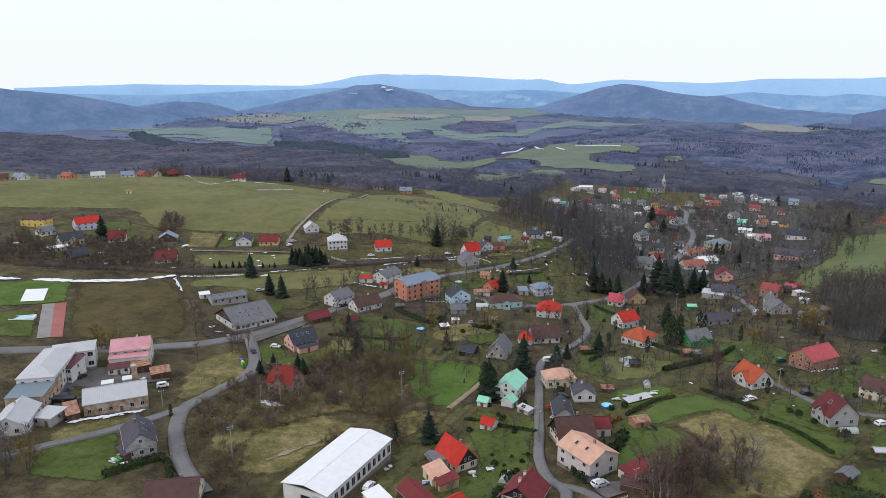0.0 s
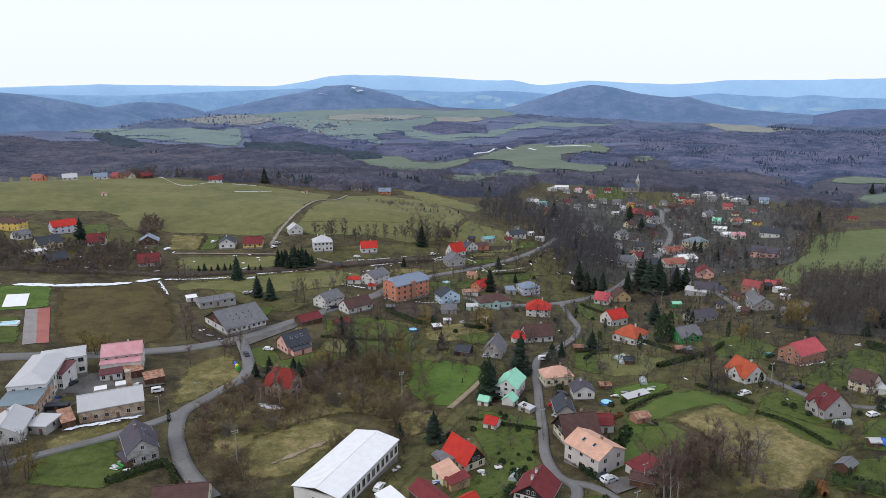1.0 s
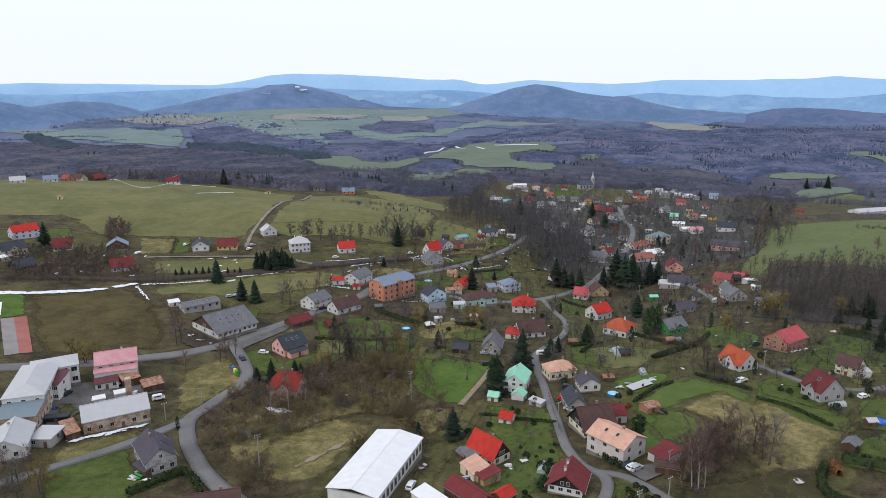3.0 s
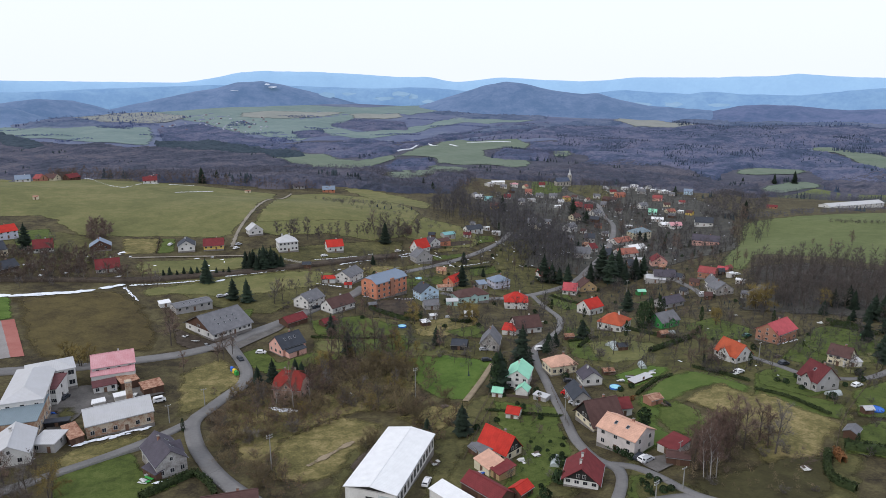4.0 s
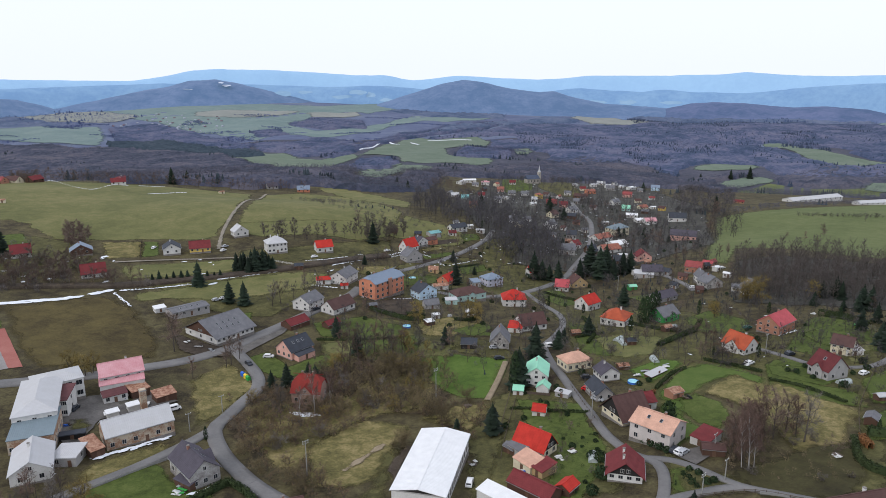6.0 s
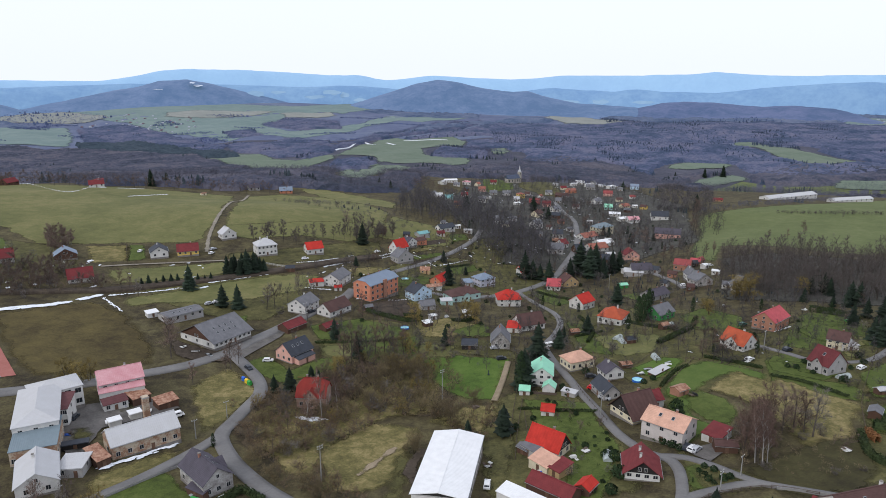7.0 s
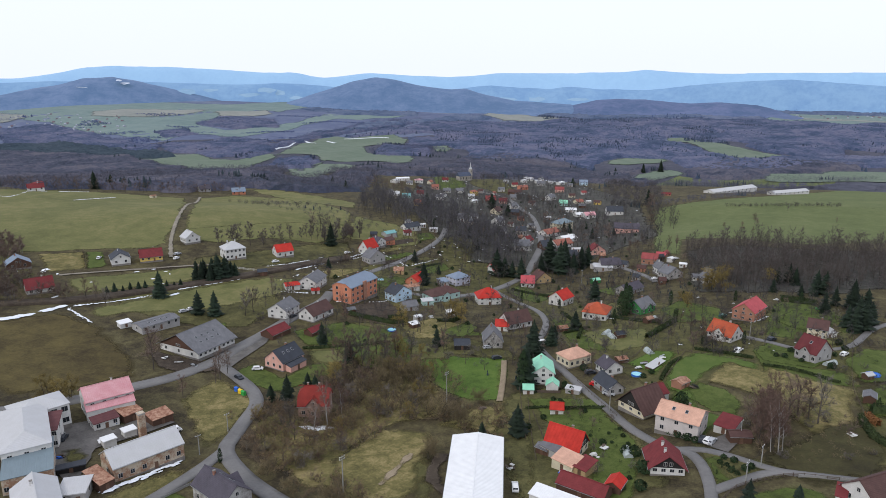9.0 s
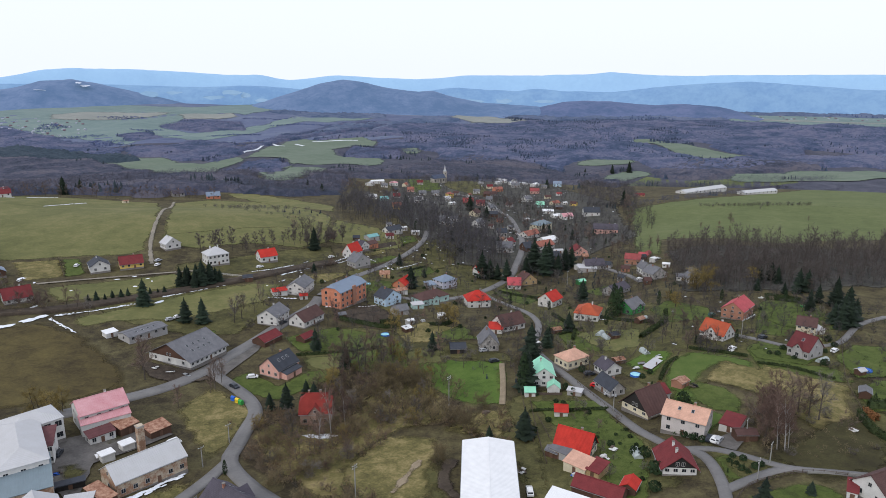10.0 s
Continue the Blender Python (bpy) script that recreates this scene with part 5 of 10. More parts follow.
house(-149.2, 236.5, 26.9, 14.8, 11.0, 7.3, 1.9, 'white', 'light_grey', 'white factory side wing with a light grey metal roof', kind='hip', floors=2, wins=(5, 2), over=0.3, chimneys=0, category='factory', name='factory', group='factory buildings', glaze=(1.9, 1.7))
house(-143.8, 225.8, 3.0, 5.0, 10.0, 6.12, 1.14, 'white', 'maroon', 'small white factory annex with a dark red lean-to roof', kind='lean', floors=2, wins=(4, 1), door=False, chimneys=0, category='factory', name='factory', group='factory buildings')
house(-144.8, 206.2, 11.3, 11.8, 16.0, 4.9, 1.3, 'patched', 'pale_blue', 'patched brick factory hall with a pale blue-grey sloping sheet roof', kind='lean', wins=(6, 5), over=0.2, door=False, chimneys=0, category='factory', name='factory', group='factory buildings')
house(-139.0, 188.4, 107.4, 15.0, 10.0, 3.6, 2.99, 'white', 'light_grey', 'white rendered house with a light grey sheet gabled roof', wins=(3, 2), chimneys=1)
shed(-131.5, 193.5, -3.6, 6.8, 8.0, 2.76, 0.26, 'grey', 'light_grey', 'grey rendered shed with a light grey sheet flat roof', kind='flat', wins=(2, 1))
house(-131.7, 246.7, 20.8, 14.1, 11.0, 6.66, 2.99, 'white', 'faded_pink', 'white rendered house with a faded pink sheet gabled roof', floors=2, wins=(4, 2))
shed(-129.8, 240.8, 17.3, 14.2, 4.5, 4.6, 1.41, 'white', 'faded_pink', 'white rendered shed with a faded pink sheet lean-to roof', kind='lean', wins=(4, 1))
shed(-130.7, 234.2, 26.7, 7.5, 4.0, 2.67, 0.79, 'white', 'maroon', 'white rendered shed with a dark red tiled lean-to roof', kind='lean', wins=(3, 1))
house(-298.8, 437.5, -3.4, 17.4, 9.0, 5.04, 2.64, 'yellow', 'brown', 'yellow rendered house with a dark brown tiled hipped roof', kind='hip', floors=2, wins=(4, 2))
house(-279.7, 417.6, 63.4, 9.3, 8.0, 2.7, 2.64, 'white', 'grey', 'white rendered house with a grey tiled gabled roof', wins=(3, 1))
house(-266.0, 441.4, 46.4, 15.0, 10.0, 4.5, 3.52, 'lilac', 'red', 'pale lilac rendered house with a bright red tiled gabled roof', floors=2, wins=(4, 2))
house(-250.6, 398.0, 50.2, 13.6, 10.0, 4.14, 3.87, 'cream', 'slate', 'cream rendered house with a dark slate gabled roof', cross=5, wins=(4, 2))
house(-229.7, 369.9, 56.4, 10.8, 8.0, 2.52, 3.17, 'black', 'slate', 'black-boarded house with a dark slate gabled roof')
shed(-249.3, 382.4, 46.6, 11.5, 5.0, 2.21, 0.53, 'white', 'white', 'white rendered shed with a white sheet lean-to roof', kind='lean')
house(-230.6, 416.5, 22.6, 10.2, 9.0, 3.06, 4.4, 'white', 'dark_red', 'white rendered house with a dark red tiled gabled roof')
house(-202.2, 427.2, 109.8, 10.0, 11.6, 2.88, 3.52, 'brown', 'blue_grey', 'dark timber house with a blue-grey sheet gabled roof', gable='brown')
house(-181.7, 381.6, 20.5, 11.9, 9.0, 2.7, 4.4, 'white', 'dark_red', 'white rendered house with a dark red tiled gabled roof')
house(-151.5, 429.5, 103.1, 12.0, 9.8, 3.6, 3.17, 'white', 'slate', 'white rendered house with a dark slate gabled roof', wins=(3, 2))
house(-135.4, 431.8, 10.0, 12.0, 10.0, 2.88, 3.52, 'yellow', 'dark_red', 'yellow rendered house with a dark red tiled gabled roof', wins=(4, 2))
house(-115.0, 461.5, 114.4, 9.0, 9.1, 3.6, 3.52, 'white', 'light_grey', 'white rendered house with a light grey sheet gabled roof')
house(-89.8, 430.4, 17.3, 12.0, 11.0, 6.3, 3.52, 'white', 'light_grey', 'white rendered house with a light grey sheet hipped roof', kind='hip', floors=2, wins=(5, 3), chimneys=2, category='villa', name='villa')
house(-60.4, 434.9, 14.9, 10.3, 9.0, 3.6, 3.52, 'white', 'red', 'white rendered house with a bright red tiled gabled roof', wins=(3, 2))
house(-4.1, 433.0, 114.3, 9.0, 11.8, 4.14, 4.4, 'grey', 'grey', 'grey rendered house with a grey tiled gabled roof', floors=1)
house(-3.3, 454.0, 40.9, 11.1, 8.0, 3.6, 5.28, 'white', 'red', 'white rendered house with a bright red tiled gabled roof')
house(6.3, 470.6, 126.0, 7.0, 9.7, 3.24, 3.34, 'white', 'purple', 'white rendered house with a dark purple-grey tiled gabled roof')
shed(14.4, 478.3, 28.4, 9.9, 7.0, 2.76, 1.76, 'orange', 'brown', 'orange rendered shed with a dark brown tiled gabled roof')
shed(20.6, 497.2, 21.8, 9.2, 7.0, 2.76, 1.41, 'grey', 'teal', 'grey rendered shed with a teal sheet gabled roof')
house(43.2, 521.5, 22.4, 13.6, 8.0, 2.7, 2.64, 'white', 'slate', 'white rendered house with a dark slate gabled roof')
house(75.8, 422.9, 5.6, 7.5, 8.0, 4.14, 3.52, 'white', 'red', 'white rendered house with a bright red tiled gabled roof')
house(84.7, 390.3, -24.8, 8.2, 9.0, 3.24, 3.52, 'white', 'pink_red', 'white rendered house with a pinkish red sheet gabled roof')
house(96.9, 397.4, 93.9, 9.0, 10.4, 3.24, 4.05, 'ochre', 'brown', 'ochre plastered house with a dark brown tiled gabled roof')
house(78.5, 332.8, 30.1, 10.3, 9.0, 4.32, 3.52, 'white', 'red', 'white rendered house with a bright red tiled gabled roof', floors=1)
house(76.9, 292.2, -42.0, 11.4, 12.3, 3.92, 3.59, 'white', 'orange', 'white rendered house with an orange tiled hipped roof among thuja trees', kind='hip', wins=(4, 3))
house(100.9, 292.1, 23.2, 11.3, 9.0, 3.6, 3.17, 'green', 'grey', 'bright green house with a grey tiled gabled roof', wins=(3, 2), cross=5)
house(136.2, 258.6, 29.4, 14.6, 9.9, 4.74, 3.53, 'brick', 'pink_red', 'brick-walled house with a pinkish red sheet gabled roof', floors=2, wins=(4, 3))
house(105.3, 236.9, -70.0, 10.5, 9.2, 2.9, 4.2, 'white', 'orange', 'white rendered house with an orange tiled gabled roof and a terrace', cross=5.5, wins=(4, 3))
house(118.3, 204.2, -78.2, 8.4, 9.7, 3.91, 4.77, 'grey', 'burgundy', 'grey rendered house with a burgundy tiled gabled roof', cross=4, wins=(4, 2), lights=1)
house(141.7, 225.1, -49.8, 7.4, 7.9, 4.32, 2.74, 'cream', 'brown', 'cream rendered house with a dark brown tiled gabled roof', floors=2, wins=(3, 2))
shed(143.5, 223.3, -4.0, 7.0, 6.0, 2.58, 0.88, 'white', 'light_grey', 'white rendered shed with a light grey sheet lean-to roof', kind='lean')
house(160.3, 352.0, 94.7, 9.0, 10.9, 3.6, 3.52, 'stone', 'grey', 'grey stone-coloured house with a grey tiled gabled roof')
house(162.1, 364.8, 81.7, 8.0, 5.8, 4.14, 3.52, 'white', 'grey', 'white rendered house with a grey tiled gabled roof')
house(173.5, 392.8, -38.8, 10.0, 10.0, 3.96, 2.64, 'brick', 'old_red', 'brick-walled house with a weathered red tiled gabled roof')
shed(187.6, 400.8, -37.6, 6.1, 6.0, 2.39, 1.23, 'brick', 'pink_red', 'brick-walled shed with a pinkish red sheet gabled roof')
house(238.7, 525.5, -30.6, 20.9, 11.0, 3.78, 3.87, 'pink', 'purple', 'pink rendered house with a dark purple-grey tiled gabled roof', floors=1, wins=(5, 2))
house(285.1, 623.1, -20.7, 16.5, 11.0, 3.6, 4.4, 'white', 'slate', 'white rendered house with a dark slate gabled roof')
house(256.4, 623.4, -2.9, 11.2, 9.0, 3.06, 2.64, 'white', 'faded_pink', 'white rendered house with a faded pink sheet gabled roof')
house(200.5, 573.7, 23.1, 18.8, 11.0, 6.3, 3.17, 'cream', 'pale_blue', 'cream rendered house with a pale blue-grey sheet hipped roof', kind='hip', floors=2, wins=(4, 3), category='villa', name='villa', chimneys=2)
house(169.5, 535.3, 23.5, 16.7, 10.0, 2.7, 2.99, 'white', 'old_orange', 'white rendered house with a faded orange tiled gabled roof')
house(154.1, 483.1, 13.2, 16.0, 10.0, 2.88, 3.17, 'white', 'old_orange', 'white rendered house with a faded orange tiled gabled roof')
house(169.8, 503.9, 16.5, 14.3, 10.0, 2.7, 2.29, 'white', 'white', 'white rendered house with a white sheet gabled roof')
house(164.0, 446.2, 79.2, 10.0, 10.4, 3.24, 3.52, 'pink', 'dark_red', 'pink rendered house with a dark red tiled gabled roof')
shed(143.2, 400.3, -28.2, 12.0, 7.0, 2.58, 0.88, 'grey', 'light_grey', 'grey rendered shed with a light grey sheet lean-to roof', kind='lean')
house(149.3, 402.3, -16.9, 13.0, 9.0, 3.24, 3.17, 'grey', 'purple', 'grey rendered house with a dark purple-grey tiled gabled roof')
house(123.9, 338.0, 21.5, 15.1, 8.0, 2.88, 2.64, 'grey', 'purple', 'grey rendered house with a dark purple-grey tiled gabled roof')
house(168.4, 327.9, 67.7, 9.0, 7.6, 3.24, 3.17, 'white', 'grey', 'white rendered house with a grey tiled gabled roof')
house(59.2, 122.4, 4.3, 21.7, 8.6, 3.6, 3.5, 'white', 'brown', 'white rendered house with a dark brown tiled gabled roof', floors=1, wins=(5, 2), lights=2)
shed(47.2, 124.8, -51.2, 2.2, 5.0, 2.58, 0.88, 'white', 'dark_red', 'white rendered shed with a dark red tiled lean-to roof', kind='lean')
house(159.9, 928.9, -11.7, 11.0, 8.8, 3.87, 1.51, 'white', 'faded_pink', 'white rendered house with a faded pink sheet hipped roof', kind='hip', wins=(3, 1), floors=1, group='village centre houses')
house(171.2, 886.9, -13.0, 9.2, 7.9, 3.1, 3.03, 'pink', 'old_orange', 'pink rendered house with a faded orange tiled gabled roof', wins=(3, 1), floors=1, group='village centre houses')
house(212.2, 846.8, 6.7, 8.2, 7.9, 5.42, 1.51, 'yellow', 'old_orange', 'yellow rendered house with a faded orange tiled hipped roof', kind='hip', wins=(3, 1), floors=2, group='village centre houses')
house(188.9, 725.6, -16.9, 11.4, 8.8, 2.32, 4.54, 'brown', 'old_red', 'dark timber house with a weathered red tiled gabled roof', wins=(3, 1), floors=1, group='village centre houses')
house(199.5, 867.5, -15.0, 10.4, 7.9, 3.1, 3.03, 'white', 'grey', 'white rendered house with a grey tiled gabled roof', wins=(3, 1), floors=1, group='village centre houses')
house(181.7, 868.3, -13.9, 9.7, 7.9, 2.32, 3.03, 'white', 'grey', 'white rendered house with a grey tiled gabled roof', wins=(3, 1), floors=1, group='village centre houses')
house(86.0, 704.7, -9.7, 8.3, 7.9, 2.32, 2.27, 'teal', 'teal', 'pale teal rendered house with a teal sheet gabled roof', wins=(3, 1), floors=1, group='village centre houses')
house(81.6, 641.6, -10.3, 7.6, 7.9, 3.1, 3.03, 'yellow', 'old_orange', 'yellow rendered house with a faded orange tiled gabled roof', wins=(3, 1), floors=1, group='village centre houses')
house(121.3, 780.4, -11.3, 7.5, 7.9, 2.32, 3.03, 'white', 'dark_red', 'white rendered house with a dark red tiled gabled roof', wins=(3, 1), floors=1, group='village centre houses')
house(121.1, 700.2, -12.6, 7.3, 7.9, 3.87, 2.27, 'white', 'grey', 'white rendered house with a grey tiled gabled roof', wins=(3, 1), floors=1, group='village centre houses')
house(290.3, 867.7, 4.1, 11.9, 8.8, 3.87, 2.27, 'orange', 'old_orange', 'orange rendered house with a faded orange tiled gabled roof', wins=(3, 1), floors=1, group='village centre houses')
house(330.1, 894.7, -22.0, 11.4, 8.8, 3.87, 3.03, 'grey', 'grey', 'grey rendered house with a grey tiled gabled roof', wins=(3, 1), floors=1, group='village centre houses')
house(320.2, 817.1, -23.3, 11.4, 8.8, 3.87, 3.03, 'pink', 'old_red', 'pink rendered house with a weathered red tiled gabled roof', wins=(3, 1), floors=1, group='village centre houses')
house(396.1, 892.2, -25.6, 11.4, 10.6, 4.64, 3.03, 'blue', 'blue_grey', 'pale blue rendered house with a blue-grey sheet gabled roof', wins=(3, 1), floors=2, group='village centre houses')
house(260.7, 689.2, -23.1, 8.7, 8.8, 3.1, 3.03, 'teal', 'mint', 'pale teal rendered house with a mint green sheet gabled roof', wins=(3, 1), floors=1, group='village centre houses')
house(269.1, 738.3, 19.7, 10.3, 7.9, 3.87, 3.03, 'white', 'grey', 'white rendered house with a grey tiled gabled roof', wins=(3, 1), floors=1, group='village centre houses')
house(190.7, 667.6, 30.2, 10.6, 8.8, 3.1, 3.03, 'white', 'grey', 'white rendered house with a grey tiled gabled roof', wins=(3, 1), floors=1, group='village centre houses')
house(158.8, 632.5, 39.7, 10.5, 7.9, 3.1, 3.03, 'cream', 'brown', 'cream rendered house with a dark brown tiled gabled roof', wins=(3, 1), floors=1, group='village centre houses')
house(190.7, 796.5, -15.8, 7.0, 7.9, 3.87, 2.27, 'white', 'light_grey', 'white rendered house with a light grey sheet gabled roof', wins=(3, 1), floors=1, group='village centre houses')
house(196.5, 708.0, -18.0, 8.6, 8.8, 3.1, 3.03, 'pink', 'dark_red', 'pink rendered house with a dark red tiled gabled roof', wins=(3, 1), floors=1, group='village centre houses')
house(236.0, 773.2, -19.3, 7.1, 7.9, 3.1, 3.03, 'stone', 'grey', 'grey stone-coloured house with a grey tiled gabled roof', wins=(3, 1), floors=1, group='village centre houses')
house(266.7, 831.8, 3.6, 10.0, 7.9, 3.1, 3.03, 'grey', 'brown', 'grey rendered house with a dark brown tiled gabled roof', wins=(3, 1), floors=1, group='village centre houses')
house(368.9, 1019.4, -21.5, 11.4, 7.9, 3.1, 2.27, 'white', 'light_grey', 'white rendered house with a light grey sheet gabled roof', wins=(3, 1), floors=1, group='village centre houses')
house(249.3, 632.1, 4.4, 8.5, 7.9, 2.32, 1.51, 'white', 'white', 'white rendered house with a white sheet gabled roof', wins=(3, 1), floors=1, group='village centre houses')
house(250.6, 651.9, -23.4, 11.4, 7.9, 2.79, 0.76, 'white', 'white', 'white rendered house with a white sheet lean-to roof', kind='lean', wins=(3, 1), floors=1, group='village centre houses')
house(136.4, 571.7, 39.2, 10.9, 7.9, 3.87, 3.03, 'white', 'grey', 'white rendered house with a grey tiled gabled roof', wins=(3, 1), floors=1, group='village centre houses')
house(142.5, 534.3, -18.3, 8.1, 7.9, 3.87, 3.03, 'stone', 'slate', 'grey stone-coloured house with a dark slate gabled roof', wins=(3, 1), floors=1, group='village centre houses')
house(132.6, 498.8, 22.8, 6.0, 7.9, 3.1, 3.03, 'white', 'dark_red', 'white rendered house with a dark red tiled gabled roof', wins=(3, 1), floors=1, group='village centre houses')
house(119.5, 479.7, -17.6, 11.4, 9.7, 3.87, 3.78, 'stone', 'grey', 'grey stone-coloured house with a grey tiled gabled roof', wins=(3, 1), floors=1, group='village centre houses')
house(283.3, 696.2, 9.2, 9.2, 7.9, 2.32, 2.27, 'cream', 'old_orange', 'cream rendered house with a faded orange tiled gabled roof', wins=(3, 1), floors=1, group='village centre houses')
house(141.4, 909.9, -10.9, 8.7, 7.9, 2.32, 2.27, 'white', 'grey', 'white rendered house with a grey tiled gabled roof', wins=(3, 1), floors=1, group='village centre houses')
house(79.6, 726.8, -8.9, 8.0, 7.9, 2.32, 2.27, 'white', 'light_grey', 'white rendered house with a light grey sheet gabled roof', wins=(3, 1), floors=1, group='village centre houses')
house(204.6, 948.8, -14.1, 8.5, 7.9, 3.1, 3.03, 'white', 'dark_red', 'white rendered house with a dark red tiled gabled roof', wins=(3, 1), floors=1, group='village centre houses')
house(137.8, 478.9, 8.0, 7.3, 7.9, 3.1, 3.78, 'brown', 'slate', 'dark timber house with a dark slate gabled roof', wins=(3, 1), floors=1, group='village centre houses')
house(144.9, 446.6, -8.3, 5.8, 7.9, 2.32, 3.03, 'brown', 'slate', 'dark timber house with a dark slate gabled roof', wins=(3, 1), floors=1, group='village centre houses')
house(886.7, 1508.9, -31.7, 11.4, 8.8, 3.1, 3.03, 'white', 'old_red', 'white rendered house with a weathered red tiled gabled roof', wins=(3, 1), floors=1, group='village centre houses')
house(410.1, 714.2, -31.7, 11.0, 7.0, 2.32, 1.51, 'brick', 'dark_red', 'brick-walled house with a dark red tiled gabled roof', wins=(3, 1), floors=1, group='village centre houses')
house(102.6, 572.5, -13.5, 7.0, 7.0, 3.1, 3.78, 'white', 'grey', 'white rendered house with a grey tiled gabled roof', wins=(3, 1), floors=1, group='village centre houses')
house(-368.9, 688.5, 25.1, 12.6, 9.0, 2.88, 3.52, 'white', 'blue_grey', 'white rendered house with a blue-grey sheet gabled roof beyond the meadow', wins=(3, 1), group='houses beyond the meadow')
house(-359.4, 702.2, -24.0, 8.5, 9.0, 2.88, 3.52, 'brick', 'old_red', 'brick-walled house with a weathered red tiled gabled roof', wins=(3, 1), group='houses beyond the meadow')
house(-352.3, 711.2, -21.2, 13.5, 9.0, 2.88, 3.52, 'cream', 'brown', 'cream rendered house with a dark brown tiled gabled roof', wins=(3, 1), group='houses beyond the meadow')
house(-336.0, 717.0, 64.9, 13.5, 9.0, 2.88, 3.52, 'brown', 'dark_red', 'dark timber house with a dark red tiled gabled roof', wins=(3, 1), group='houses beyond the meadow')
house(-257.9, 708.9, 17.7, 13.0, 9.0, 2.88, 3.52, 'white', 'dark_red', 'white rendered house with a dark red tiled gabled roof', wins=(3, 1), group='houses beyond the meadow')
house(-115.9, 751.3, 19.9, 11.1, 9.0, 2.88, 3.52, 'grey', 'purple', 'grey rendered house with a dark purple-grey tiled gabled roof', wins=(3, 1), group='houses beyond the meadow')
house(-82.4, 736.3, 2.9, 13.0, 9.0, 2.88, 3.52, 'orange', 'blue_grey', 'orange rendered house with a blue-grey sheet gabled roof beyond the meadow', wins=(3, 1), group='houses beyond the meadow')
house(-183.8, 779.3, 27.4, 10.7, 9.0, 2.88, 3.52, 'cream', 'old_orange', 'cream rendered house with a faded orange tiled gabled roof', wins=(3, 1), group='houses beyond the meadow')
house(-158.9, 760.8, 28.0, 12.5, 9.0, 2.88, 3.52, 'grey', 'purple', 'grey rendered house with a dark purple-grey tiled gabled roof', wins=(3, 1), group='houses beyond the meadow')
house(-411.7, 654.1, -17.6, 12.4, 9.0, 2.88, 3.52, 'orange', 'old_orange', 'orange rendered house with a faded orange tiled gabled roof', wins=(3, 1), group='houses beyond the meadow')
house(-391.2, 671.7, 30.4, 13.0, 9.0, 2.88, 3.52, 'white', 'light_grey', 'white rendered house with a light grey sheet gabled roof', wins=(3, 1), group='houses beyond the meadow')
house(-448.7, 611.4, 36.6, 9.4, 9.0, 2.88, 3.52, 'brick', 'brown', 'brick-walled house with a dark brown tiled gabled roof beyond the meadow', wins=(3, 1), group='houses beyond the meadow')
house(-437.6, 620.5, -17.5, 13.8, 9.0, 2.88, 3.52, 'white', 'blue_grey', 'white rendered house with a blue-grey sheet gabled roof beyond the meadow', wins=(3, 1), group='houses beyond the meadow')
house(-262.8, 734.0, 57.7, 11.3, 9.0, 2.88, 3.52, 'white', 'old_red', 'white rendered house with a weathered red tiled gabled roof', wins=(3, 1), group='houses beyond the meadow')
shed(-157.7, 681.4, 42.8, 5.1, 3.0, 1.84, 0.53, 'cream', 'rusty', 'cream rendered shed with a rusty sheet gabled roof')
shed(-298.9, 560.3, 14.7, 3.8, 4.0, 2.21, 0.7, 'cream', 'rusty', 'cream rendered shed with a rusty sheet gabled roof')
house(525.9, 741.2, 12.7, 83.2, 16.0, 3.06, 2.64, 'white', 'light_grey', 'long low cowshed with a pale grey sheet roof', wins=(10, 1), chimneys=0, plinth=False, category='barn', name='barn', group='farm sheds')
house(565.0, 686.1, 3.3, 55.6, 12.0, 2.88, 2.29, 'white', 'light_grey', 'low farm shed with a pale grey sheet roof', wins=(8, 1), chimneys=0, plinth=False, category='barn', name='barn', group='farm sheds')

def outhouse(x, y, yaw, length, width, eave, rise, wall, roof, label, kind="gable"):
    """A far cottage or hut, told apart by its walls, roof, door and one window."""
    hl, hw = length / 2, width / 2
    FOOT.append((x, y, radians(yaw), hl, hw))
    ob = tagged(new("hut"), label, "hut", "far huts")
    ob.matrix_world = pose(x, y, float(ground_z(x, y)) + 0.3, 0, 0, yaw)
    part("wall", wall_shell(kind, hl, hw, eave, rise), "wall_" + wall, ob)
    part("roof", roof_shell(kind, hl, hw, eave, rise, 0.3), "roof_" + roof, ob)
    add_window(ob, 1.1, 1.0, -hl * 0.45, -hw, max(0.7, eave - 1.6), 0)
    shared("door", piece("hut_door", lambda: boxes((-0.5, 0.5, -0.06, 0.04, -0.3, 1.95)), "door_wood"), ob, Matrix.Translation((hl * 0.4, -hw, 0)))


outhouse(122.1, 912.5, 49.3, 11.7, 8.0, 3.60, 1.28, 'white', 'light_grey', 'white rendered hut with a light grey sheet roof')
outhouse(138.8, 937.2, -1.4, 18.0, 8.0, 3.60, 1.28, 'white', 'white', 'white rendered hut with a white sheet roof')
outhouse(354.3, 1454.1, -5.5, 16.6, 8.0, 3.60, 3.36, 'white', 'grey', 'white rendered hut with a grey tiled roof')
outhouse(76.8, 743.2, 50.3, 7.7, 5.4, 2.77, 2.26, 'stone', 'grey', 'grey stone-coloured hut with a grey tiled roof')
outhouse(155.0, 798.1, -42.4, 7.8, 5.4, 2.80, 0.87, 'white', 'light_grey', 'white rendered hut with a light grey sheet roof')
